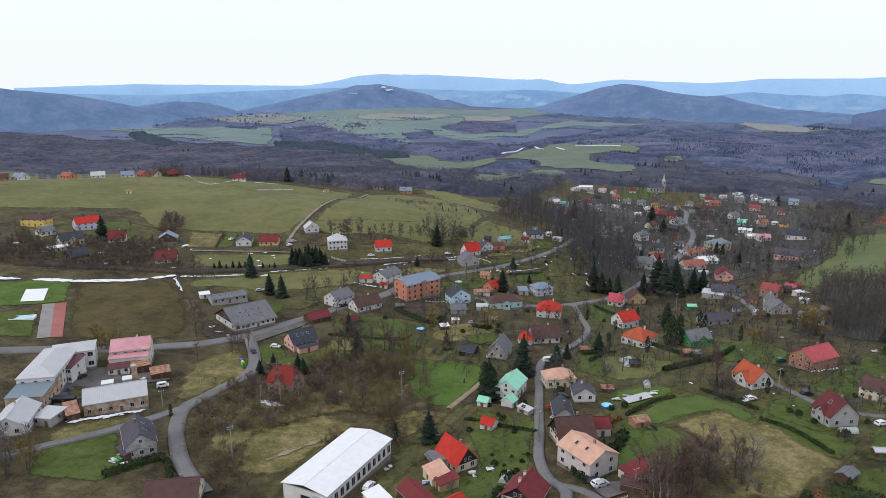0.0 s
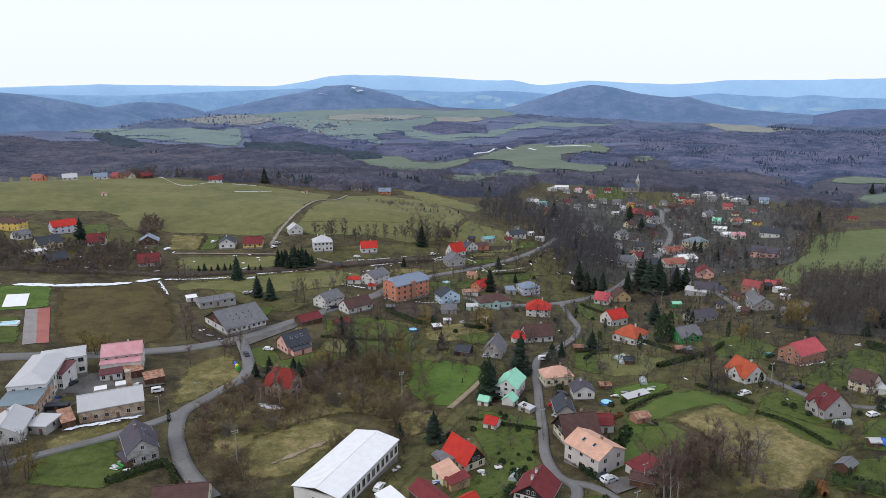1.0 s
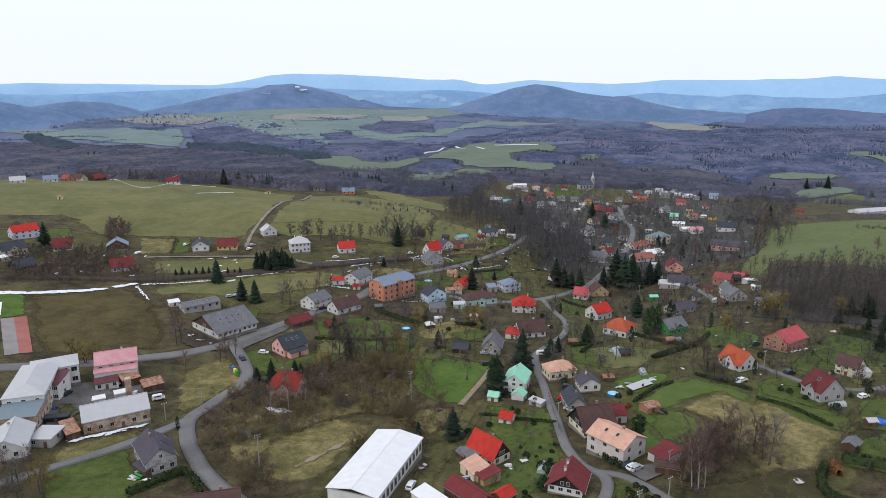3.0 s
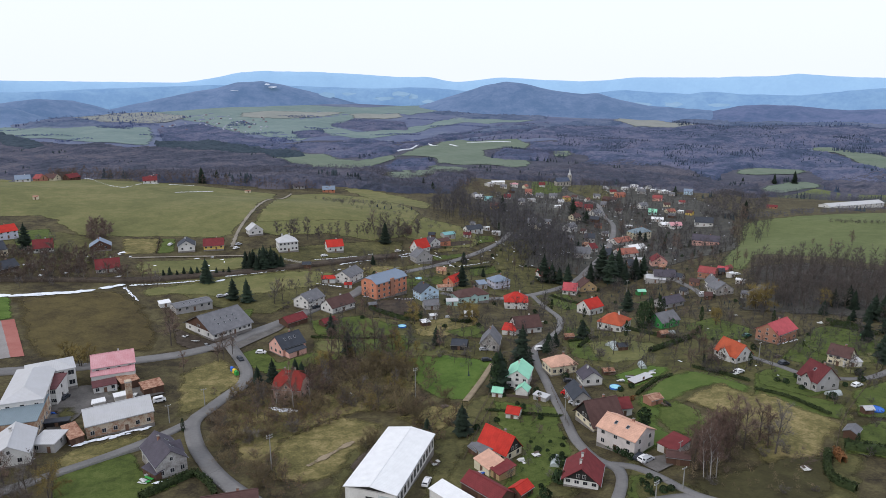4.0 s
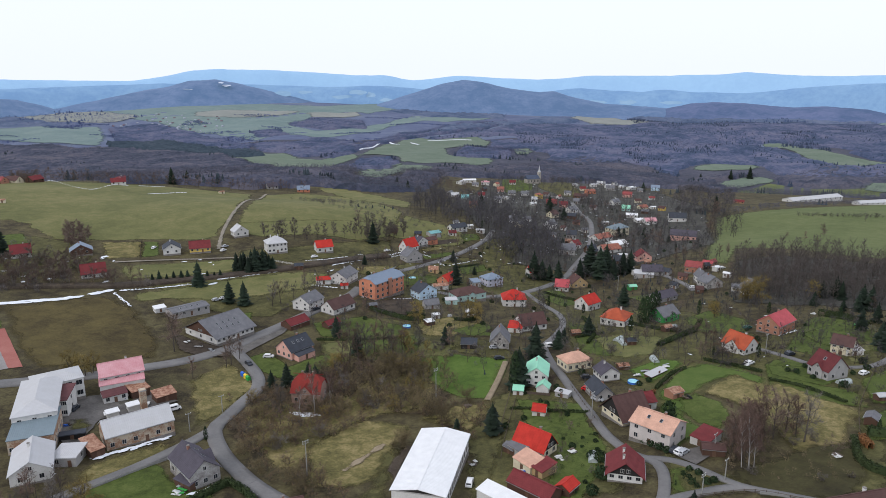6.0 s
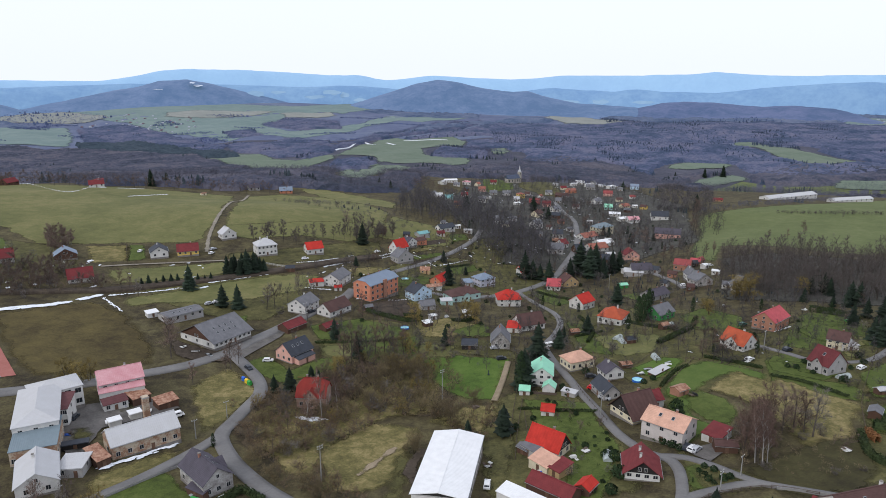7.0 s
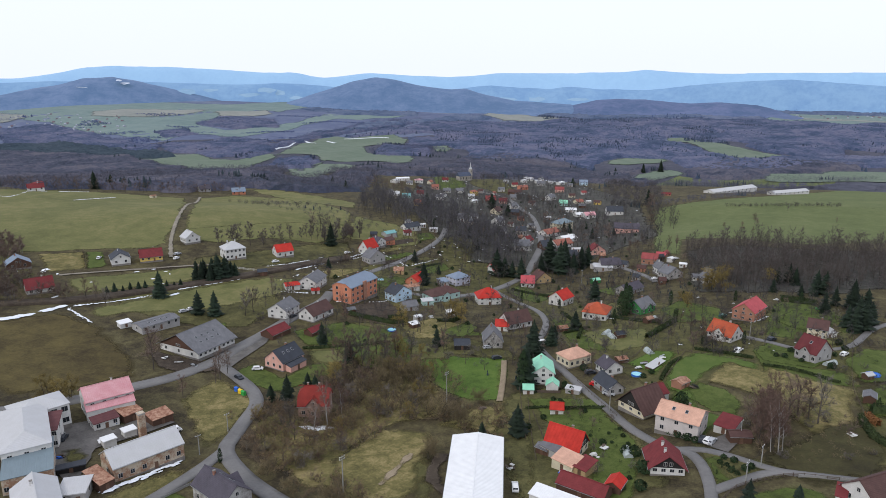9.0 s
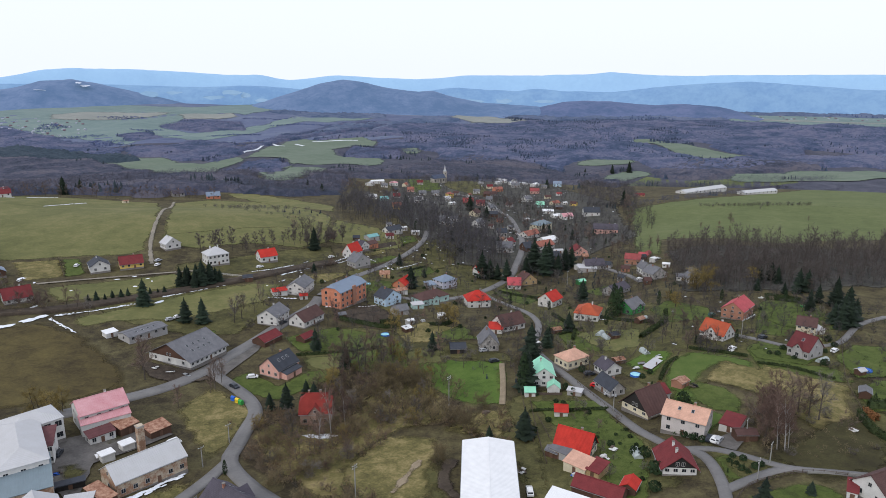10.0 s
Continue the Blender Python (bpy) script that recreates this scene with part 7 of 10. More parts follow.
def grove(kinds, poly, spacing, low=0.8, high=1.2, margin=1.5, odds=1.0):
    for x, y in spread_in(poly, spacing):
        if rng.uniform() < odds and clear_of(x, y, margin):
            plant(kinds[int(rng.integers(len(kinds)))], x, y, rng.uniform(low, high))


def shape_wood(poly, spacing, height, spread, label, twig_mat, bark_mat="wood_bark", twigs=420, stems=1, droop=0.0, variants=7, avoid=True, low=0.7, high=1.15, wide=2.4, limbs=11):
    """A wood of real limbs and twigs, joined because nobody could count it."""
    shapes = [bare_shape(height, spread, twigs, 0.17, droop, 0.22, stems, True, wide, limbs) for i in range(variants)]
    tv_, tf_, cv_, cf_, tn, cn = [], [], [], [], 0, 0
    for x, y in spread_in(poly, spacing):
        if avoid and not clear_of(x, y, 2.0, 1.2):
            continue
        tv, tf, cv, cf = shapes[int(rng.integers(variants))]
        s, a = rng.uniform(low, high) * (1 + 0.3 * noise.noise((x / 24, y / 24, 8.0))), rng.uniform(0, 6.3)
        turn = np.array([[math.cos(a), -math.sin(a), 0], [math.sin(a), math.cos(a), 0], [0, 0, 1]]) * s
        at = np.array([x, y, float(ground_z(x, y))])
        tv_.append(tv @ turn.T + at)
        cv_.append(cv @ turn.T + at)
        tf_.append(tf + tn)
        cf_.append(cf + cn)
        tn, cn = tn + len(tv), cn + len(cv)
    if tn:
        tagged(new("woodland", soup("woodland", np.concatenate(tv_), np.concatenate(tf_), bark_mat)), label + ", stems and limbs", "woods", kind="stuff")
        tagged(new("woodland", soup("woodland", np.concatenate(cv_), np.concatenate(cf_), twig_mat)), label + ", fine twigs", "woods", kind="stuff")


def woods(poly, spacing, height, label, bare="wood_far_bare", dark="wood_far_dark", share=0.12, blades=40, clump=1.0, avoid=True, clearings=(), blade=0.1, patch_size=90.0):
    """A wood too large to count: bare crowns as bunches of blades, and jagged conifers."""
    pts = spread_in(poly, spacing)
    for hole in clearings:
        pts = pts[~inside(pts[:, 0], pts[:, 1], hole)]
    if avoid:
        pts = np.array([p for p in pts if clear_of(p[0], p[1], 2.5, 1.5)]).reshape(-1, 2)
    if not len(pts):
        return
    patchy = np.array([noise.noise((p[0] / patch_size, p[1] / patch_size, 1.0)) for p in pts])
    is_dark = patchy + rng.normal(0, 0.02, len(pts)) > (np.quantile(patchy, 1 - share) + 0.02 if share else 9)
    z0 = ground_z(pts[:, 0], pts[:, 1])
    for flag, mat, tail in ((False, bare, "bare"), (True, dark, "conifer")):
        p, z = pts[is_dark == flag], z0[is_dark == flag]
        n = len(p)
        if not n:
            continue
        h = height * (0.85 if flag else 1.0) * rng.uniform(0.75, 1.15, n) * (1 + 0.35 * np.array([noise.noise((q[0] / 26, q[1] / 26, 8.0)) for q in p]))
        if not flag:
            k = blades
            az = rng.uniform(0, 2 * np.pi, (n, k))
            lev = rng.beta(1.6, 1.5, (n, k))
            shape = np.sin(np.pi * np.clip(0.12 + 0.8 * lev, 0, 1)) ** 0.7
            rad = h[:, None] * 0.27 * clump * np.sqrt(rng.uniform(0.02, 1, (n, k))) * shape
            c = np.stack([p[:, :1] + np.cos(az) * rad, p[:, 1:] + np.sin(az) * rad, z[:, None] + (0.1 + 0.75 * lev) * h[:, None]], -1)
            way = unit(np.stack([np.cos(az) * 0.8, np.sin(az) * 0.8, np.full((n, k), 0.75)], -1) + rng.normal(0, 0.45, (n, k, 3)))
            side = unit(np.cross(way, rng.normal(size=way.shape)))
            ln = (h[:, None] * rng.uniform(0.1, 0.24, (n, k)))[..., None]
            w = rng.uniform(0.5, 1.4, (n, k, 1)) * blade
            v = np.stack([c - side * w, c + side * w, c + way * ln], 2).reshape(-1, 3)
            foot = np.stack([p[:, 0], p[:, 1], z - 0.3], -1)
            lean = np.stack([rng.normal(0, 0.4, n), rng.normal(0, 0.4, n), h * 0.62], -1)
            tw = np.maximum(0.1, h * 0.011)[:, None]
            e = np.stack([np.cos(az[:, 0]), np.sin(az[:, 0]), np.zeros(n)], -1)
            stem = np.concatenate([np.stack([foot - e * tw, foot + e * tw, foot + lean], 1), np.stack([foot - e[:, [1, 0, 2]] * tw, foot + e[:, [1, 0, 2]] * tw, foot + lean], 1)])
            v = np.concatenate([v, stem.reshape(-1, 3)])
            f = np.arange(len(v)).reshape(-1, 3)
        else:
            k, tiers = 6, 3
            vs = []
            for t in range(tiers):
                az = np.arange(k) * 2 * np.pi / k + rng.uniform(0, 6, (n, 1))
                r = (h[:, None] * 0.21 * clump * (1 - t / (tiers + 0.6))) * rng.uniform(0.7, 1.2, (n, k))
                b = np.stack([p[:, :1] + np.cos(az) * r, p[:, 1:] + np.sin(az) * r, np.broadcast_to(z[:, None] + h[:, None] * (0.08 + 0.27 * t), (n, k)) + rng.normal(0, 0.3, (n, k))], -1)
                apex = np.broadcast_to(np.stack([p[:, 0], p[:, 1], z + h * (0.08 + 0.27 * t + 0.42)], -1)[:, None, :], b.shape)
                vs.append(np.stack([b, np.roll(b, -1, 1), apex], 2).reshape(-1, 3))
            v = np.concatenate(vs)
            f = np.arange(len(v)).reshape(-1, 3)
        tagged(new("woodland", soup("woodland", v, f, mat)), label if not flag else label + " with dark conifers", "woods", kind="stuff")


def canopy(poly, step, height, mat, label, holes=()):
    """The closed top of a far wood: uneven crowns that fall to the ground along its edges and round clearings."""
    xs, ys = [p[0] for p in poly], [p[1] for p in poly]
    gx_, gy_ = np.meshgrid(np.arange(min(xs) - step, max(xs) + 2 * step, step), np.arange(min(ys) - step, max(ys) + 2 * step, step))
    px = gx_ + rng.uniform(-0.35, 0.35, gx_.shape) * step
    py = gy_ + rng.uniform(-0.35, 0.35, gx_.shape) * step
    ok = inside(px, py, poly)
    for hole in holes:
        ok &= ~inside(px, py, hole)
    cell = ok[:-1, :-1] & ok[1:, :-1] & ok[:-1, 1:] & ok[1:, 1:]
    if not cell.any():
        return
    full = np.ones(ok.shape, int) * 0
    for a, b in ((slice(None, -1), slice(None, -1)), (slice(1, None), slice(None, -1)), (slice(None, -1), slice(1, None)), (slice(1, None), slice(1, None))):
        full[a, b] += cell
    rise = height * rng.uniform(0.5, 1.0, ok.shape) * (0.85 + 0.35 * np.sin(px / 47 + 2 * np.sin(py / 71)) * np.sin(py / 39))
    z = ground_z(px, py) + np.where(full == 4, rise, -0.5)
    index = np.full(ok.shape, -1)
    used = full > 0
    index[used] = np.arange(used.sum())
    q = np.stack([index[:-1, :-1], index[:-1, 1:], index[1:, 1:], index[1:, :-1]], -1)[cell]
    me = bpy.data.meshes.new("woodland")
    me.from_pydata(np.stack([px, py, z], -1)[used].tolist(), [], q.tolist())
    me.materials.append(MATS[mat])
    me.polygons.foreach_set("use_smooth", [True] * len(me.polygons))
    tagged(new("woodland", me), label, "woods", kind="stuff")


plant('spruce_a', -125.5, 366.6, 1.13)
plant('spruce_b', -106.7, 341.5, 0.95)
plant('spruce_c', -99.2, 338.5, 0.87)
plant('spruce_b', -8.0, 191.1, 0.86)
plant('spruce_c', 10.3, 226.1, 1.11)
plant('spruce_a', 23.4, 248.2, 1.36)
plant('spruce_a', 37.4, 260.9, 0.82)
plant('spruce_a', 42.3, 267.7, 0.58)
plant('spruce_b', -79.2, 243.9, 0.53)
plant('spruce_b', -73.5, 243.6, 0.71)
plant('spruce_c', -65.7, 249.7, 0.60)
plant('spruce_b', -63.2, 248.4, 0.54)
plant('spruce_c', -46.5, 273.6, 0.73)
plant('spruce_b', 56.3, 275.2, 0.78)
plant('spruce_b', 116.0, 423.9, 1.86)
plant('spruce_b', 117.4, 411.4, 1.75)
plant('spruce_c', 126.8, 423.3, 1.45)
plant('spruce_c', 135.6, 416.0, 1.16)
plant('spruce_b', 142.3, 419.1, 1.08)
plant('spruce_b', 75.2, 418.9, 1.41)
plant('spruce_a', 79.9, 416.7, 1.21)
plant('spruce_b', 84.2, 414.3, 0.94)
plant('spruce_b', 88.2, 408.8, 1.10)
plant('spruce_c', 17.6, 390.6, 1.08)
plant('spruce_c', -26.8, 463.0, 1.14)
plant('spruce_c', -106.4, 391.9, 0.75)
plant('spruce_c', -102.0, 387.8, 0.72)
plant('spruce_a', -98.2, 390.0, 1.23)
plant('spruce_b', -94.3, 392.3, 0.99)
plant('spruce_c', -91.3, 394.6, 0.73)
plant('spruce_a', -150.9, 376.5, 0.35)
plant('spruce_a', -147.2, 375.8, 0.48)
plant('spruce_b', -143.4, 376.0, 0.30)
plant('spruce_b', -140.3, 378.3, 0.38)
plant('spruce_c', -136.4, 378.5, 0.42)
plant('spruce_b', -133.4, 379.7, 0.38)
plant('spruce_c', -123.3, 381.0, 0.33)
plant('spruce_c', -119.8, 382.2, 0.26)
plant('spruce_a', -116.7, 382.3, 0.41)
plant('spruce_b', -240.6, 416.6, 1.28)
plant('spruce_a', -216.0, 744.5, 1.50)
plant('spruce_a', -202.6, 754.8, 1.32)
plant('spruce_a', 26.5, 829.3, 0.87)
plant('spruce_c', 32.7, 769.4, 0.93)
plant('spruce_b', 99.3, 333.9, 1.10)
plant('spruce_c', 836.3, 1531.3, 1.26)
plant('spruce_a', 894.6, 1497.8, 1.89)
plant('spruce_c', 935.3, 1484.0, 2.18)
plant('spruce_b', 367.8, 871.3, 1.06)
plant('spruce_a', 341.4, 648.3, 1.32)
plant('spruce_c', -18.8, 193.4, 0.45)
plant('spruce_c', 140.0, 259.4, 0.41)
plant('spruce_b', 200.0, 283.0, 0.98)
plant('spruce_b', 200.3, 278.0, 0.97)
plant('spruce_a', 171.8, 250.7, 0.85)
plant('spruce_a', 195.9, 305.6, 0.88)
plant('spruce_b', 87.2, 630.4, 1.26)
plant('spruce_b', 165.0, 660.8, 1.34)
plant('spruce_b', 167.3, 623.6, 1.06)
plant('spruce_c', 105.2, 414.9, 0.96)
plant('spruce_c', 281.2, 1451.1, 0.88)
plant('spruce_c', 125.5, 407.9, 1.08)
plant('spruce_a', -109.3, 393.9, 0.85)
plant('spruce_b', -105.4, 396.2, 0.89)
plant('spruce_c', -101.0, 394.2, 0.83)
plant('spruce_c', -97.4, 396.5, 0.88)
plant('spruce_a', -93.3, 397.8, 0.83)
plant('spruce_a', -89.1, 394.8, 0.74)
plant('spruce_c', 202.1, 299.4, 0.70)
plant('spruce_a', 24.2, 129.3, 0.70)
plant('spruce_b', 39.1, 129.2, 0.33)
plant('thuja_column', 97.3, 160.0, 0.45)
plant('thuja_column', 101.7, 161.8, 0.50)
plant('thuja_column', 101.0, 157.6, 0.45)
plant('thuja_column', 49.2, 205.3, 0.30)
plant('thuja_column', 44.2, 185.2, 0.40)
plant('thuja_column', 45.4, 182.6, 0.35)
plant('thuja_column', 34.9, 146.8, 0.20)
plant('thuja_column', 32.9, 148.9, 0.22)
plant('thuja_column', 29.5, 146.7, 0.20)
plant('thuja_column', 121.0, 227.6, 0.40)
plant('thuja_column', 119.1, 206.0, 0.35)
plant('thuja_column', 114.4, 193.4, 0.30)
plant('thuja_column', 140.8, 246.5, 0.35)
plant('evergreen_bush', 16.5, 164.8, 1.70)
plant('evergreen_bush', 13.4, 155.4, 1.80)
plant('evergreen_bush', 7.6, 148.1, 1.40)
plant('evergreen_bush', 12.1, 174.7, 1.00)
plant('evergreen_bush', 2.9, 150.2, 1.20)
plant('evergreen_bush', 4.3, 198.4, 0.90)
plant('evergreen_bush', -3.0, 194.2, 1.00)
plant('evergreen_bush', 14.8, 167.1, 1.20)
plant('evergreen_bush', 50.5, 190.3, 1.90)
plant('evergreen_bush', 46.5, 182.4, 1.70)
plant('evergreen_bush', 49.0, 186.1, 1.40)
plant('evergreen_bush', 109.5, 208.6, 1.00)
plant('evergreen_bush', 116.4, 212.7, 1.20)
plant('evergreen_bush', 116.6, 193.5, 1.20)
plant('evergreen_bush', 111.6, 202.6, 0.90)
plant('evergreen_bush', 107.5, 210.7, 0.90)
plant('evergreen_bush', 22.0, 213.3, 1.30)
plant('evergreen_bush', 22.4, 218.6, 1.20)
plant('evergreen_bush', 33.1, 172.1, 1.20)
plant('evergreen_bush', 34.2, 169.5, 1.30)
plant('evergreen_bush', 35.3, 166.9, 1.20)
plant('evergreen_bush', 36.3, 164.4, 1.10)
plant('evergreen_bush', 136.9, 207.0, 1.20)
plant('evergreen_bush', 140.2, 212.9, 1.30)
plant('evergreen_bush', 10.4, 218.7, 0.80)
plant('evergreen_bush', 15.4, 208.5, 0.70)
plant('evergreen_bush', 36.0, 230.0, 1.30)
plant('evergreen_bush', 32.5, 234.8, 1.00)
plant('evergreen_bush', 51.2, 213.5, 1.00)
plant('evergreen_bush', 55.9, 215.5, 1.00)
plant('spruce_a', 160.3, 223.9, 1.05)
plant('spruce_b', 165.2, 223.9, 1.10)
plant('spruce_c', 162.9, 229.9, 0.85)
plant('spruce_b', 173.2, 233.6, 1.00)
plant('spruce_c', 189.6, 251.7, 1.10)
plant('spruce_a', 193.9, 247.9, 1.00)
plant('spruce_b', 188.0, 260.1, 0.70)
plant('spruce_a', 193.6, 278.2, 0.75)
plant('spruce_b', 187.9, 280.9, 0.50)
plant('spruce_b', 203.9, 305.6, 0.90)
plant('spruce_b', 176.5, 230.5, 0.90)
plant('evergreen_bush', 36.7, 152.7, 0.80)
plant('evergreen_bush', 37.8, 150.1, 0.90)
plant('evergreen_bush', 34.6, 149.1, 0.70)
plant('evergreen_bush', 33.6, 146.1, 0.90)
plant('evergreen_bush', 34.0, 144.2, 0.70)
plant('evergreen_bush', 37.3, 145.1, 1.00)
plant('evergreen_bush', 34.1, 151.1, 0.70)
plant('evergreen_bush', 39.4, 145.5, 0.90)
plant('thuja_column', 88.4, 289.6, 1.67)
plant('thuja_column', 89.9, 287.9, 1.84)
plant('thuja_column', 93.6, 290.7, 1.68)
plant('thuja_column', 112.7, 323.8, 1.24)
plant('thuja_column', 115.7, 325.8, 0.98)
plant('thuja_column', 76.8, 276.4, 0.87)
plant('thuja_column', 11.7, 226.8, 1.50)
plant('thuja_column', 8.7, 225.4, 1.80)
plant('thuja_column', 122.9, 298.6, 0.91)
plant('thuja_column', 132.8, 301.8, 0.74)
plant('thuja_column', -95.8, 203.0, 0.56)
plant('thuja_column', 91.9, 234.0, 0.44)
plant('bare_tree_c', -53.3, 265.0, 1.19)
plant('bare_tree_d', -49.8, 263.4, 1.43)
plant('bare_tree_c', -45.9, 266.6, 1.21)
plant('bare_tree_b', -42.4, 263.7, 1.48)
plant('bare_tree_c', -39.4, 268.3, 1.15)
plant('bare_tree_a', -34.9, 275.4, 1.28)
plant('bare_tree_b', -31.4, 273.6, 0.96)
plant('bare_tree_d', -26.2, 279.7, 0.78)
plant('bare_tree_d', -34.9, 491.0, 1.14)
plant('bare_tree_b', -29.4, 497.8, 1.02)
plant('bare_tree_a', 75.4, 167.1, 1.34)
plant('bare_tree_b', 75.8, 159.8, 1.38)
plant('bare_tree_c', 75.8, 163.3, 1.11)
plant('bare_tree_a', 69.4, 164.5, 1.32)
plant('bare_tree_a', -120.9, 281.0, 1.57)
plant('bare_tree_c', -122.2, 290.7, 1.00)
plant('bare_tree_c', -158.3, 366.3, 0.93)
plant('bare_tree_d', -153.6, 362.0, 0.89)
plant('bare_tree_b', -148.8, 357.9, 0.74)
plant('bare_tree_b', -85.6, 336.4, 1.07)
plant('bare_tree_d', -81.8, 340.5, 0.97)
plant('bare_tree_c', -86.0, 353.1, 0.53)
plant('bare_tree_a', -96.5, 267.0, 1.02)
plant('bare_tree_d', -94.0, 271.9, 0.83)
plant('bare_tree_d', -98.1, 263.9, 0.78)
plant('bare_tree_c', -109.0, 254.8, 0.69)
plant('bare_tree_d', 322.7, 464.9, 0.63)
plant('bare_tree_c', 293.8, 448.4, 0.63)
plant('bare_tree_c', 298.8, 441.9, 0.43)
plant('bare_tree_d', 211.4, 417.2, 0.70)
plant('bare_tree_a', 184.2, 426.1, 0.99)
plant('bare_tree_c', 175.8, 421.3, 0.87)
plant('bare_tree_b', 36.2, 248.3, 0.77)
plant('bare_tree_b', 40.5, 247.2, 0.54)
plant('bare_tree_a', -8.4, 486.5, 0.88)
plant('bare_tree_c', -16.1, 496.9, 0.64)
plant('bare_tree_b', -20.7, 487.8, 1.01)
plant('bare_tree_a', 96.6, 247.7, 0.92)
plant('bare_tree_d', 97.1, 255.9, 0.72)
plant('bare_tree_c', 91.9, 234.0, 0.87)
plant('bare_tree_d', 91.8, 227.3, 0.82)
plant('bare_tree_d', 93.3, 223.8, 0.73)
plant('bare_tree_c', 183.6, 571.8, 1.33)
plant('bare_tree_b', 164.4, 474.8, 1.22)
plant('bare_tree_b', 187.3, 512.7, 1.12)
plant('bare_tree_d', 182.8, 481.4, 1.10)
plant('bare_tree_a', 191.7, 476.5, 1.46)
plant('bare_tree_d', 258.1, 519.0, 1.53)
plant('bare_tree_b', 270.6, 535.0, 1.77)
plant('bare_tree_a', 311.0, 599.6, 1.82)
plant('birch', 50.8, 151.1, 1.06)
plant('birch', 51.7, 149.3, 1.15)
plant('birch', 53.6, 149.9, 1.02)
plant('birch', -62.9, 217.6, 1.21)
plant('birch', -57.4, 221.9, 0.96)
plant('birch', -67.9, 211.2, 0.98)
plant('willow', -16.2, 306.7, 1.42)
plant('willow', 12.3, 305.7, 1.27)
plant('willow', 8.9, 310.8, 1.35)
plant('willow', 12.9, 312.9, 1.39)
plant('willow', 158.7, 312.0, 1.35)
plant('willow', 156.3, 313.1, 1.18)
plant('willow', 159.2, 307.8, 1.33)
plant('willow', 130.2, 296.0, 0.80)
plant('willow', 130.1, 300.1, 0.78)
plant('willow', -151.6, 256.1, 1.27)
plant('willow', -146.8, 254.0, 1.27)
plant('willow', -144.8, 257.0, 1.08)
plant('willow', -119.0, 165.0, 1.35)
plant('bare_tree_b', -126.5, 168.2, 0.85)
plant('bare_tree_c', -133.5, 171.3, 0.85)
plant('willow', -29.3, 233.3, 0.75)
plant('willow', -25.5, 227.5, 0.86)
plant('willow', -30.7, 250.2, 0.93)
plant('willow', -25.0, 252.2, 0.88)
plant('willow', -19.7, 247.2, 0.84)
plant('willow', 124.5, 287.3, 1.15)
plant('willow', 160.7, 318.0, 1.65)
plant('willow', 159.0, 306.0, 1.9)
plant('willow', 192.1, 306.7, 1.34)
BUSH_CLUMP = [(-219, 444), (-227, 477), (-215, 478), (-204, 452), (-205, 437)]
VILLA_TREES = [(-104, 451), (-77, 461), (-41, 483), (-7, 504), (-0, 483), (-22, 465), (-49, 463), (-78, 446), (-100, 444)]
STREAM_BANK = [(-85, 202), (-90, 231), (-77, 239), (-65, 223), (-56, 232), (-42, 252), (-28, 262), (-17, 254), (-17, 226), (-27, 210), (-40, 213), (-51, 205), (-62, 192), (-66, 171), (-75, 179)]
STREAM_UPPER = [(-63, 257), (-46, 270), (-27, 280), (-5, 275), (-5, 261), (-19, 260), (-42, 249), (-58, 237)]
COPSE = [(48, 152), (56, 167), (64, 177), (72, 178), (71, 170), (67, 161), (59, 155), (54, 150)]
COPSE_EDGE = [(69, 165), (78, 174), (83, 168), (84, 158), (76, 150), (69, 156)]
RIGHT_WOOD = [(209, 407), (242, 408), (261, 390), (280, 371), (352, 336), (263, 255), (210, 285), (199, 305), (168, 295), (169, 331)]
CENTRE_WOOD = [(54, 706), (66, 602), (102, 636), (109, 565), (119, 512), (111, 456), (89, 432), (65, 439), (53, 465), (64, 501), (51, 514), (31, 532), (10, 586)]
VILLAGE = [(-86, 353), (-55, 406), (-2, 463), (67, 553), (254, 817), (283, 647), (204, 411), (170, 328), (207, 282), (134, 192), (99, 226), (79, 230), (30, 215), (8, 210), (-5, 258), (-42, 290), (-72, 292)]
EAST_EDGE = [(385, 829), (642, 1178), (485, 843), (390, 687), (340, 630), (312, 612), (315, 663)]
COPSE_FLOOR = [(48, 165), (60, 168), (65, 158), (79, 151), (79, 140), (63, 137), (53, 144), (44, 151)]
EAST_GARDENS = [(116, 261), (160, 276), (190, 261), (212, 245), (117, 145), (95, 144), (98, 163), (116, 192), (100, 212), (90, 234)]
LEFT_BELT = [(-269, 345), (-286, 397), (-248, 408), (-206, 411), (-164, 376), (-166, 365), (-219, 348)]
CENTRE_VILLAGE = [(67, 675), (170, 965), (331, 1217), (389, 882), (350, 681), (241, 477), (169, 437), (117, 427), (60, 450)]
FACTORY_EDGE = [(-140, 179), (-124, 176), (-124, 163), (-141, 164)]
GARDENS = [(6, 218), (27, 207), (25, 175), (9, 148), (-7, 152), (9, 179)]
MEADOW_HEDGE = [(-96, 679), (-41, 656), (15, 559), (47, 517), (26, 494), (-15, 521), (-59, 564)]

grove(THICK + ["osier_a"], STREAM_BANK, 8.5, 0.6, 1.25, odds=0.9)
shape_wood([(-94, 232), (-84, 240), (-66, 238), (-56, 226), (-60, 208), (-68, 201), (-77, 190), (-85, 195), (-91, 211)], 3.5, 4.6, 2.2, 'dense brown scrub on the stream bank', 'twigs_bank', bark_mat='bark', twigs=260, stems=3, wide=1.3, low=0.6, high=1.25)
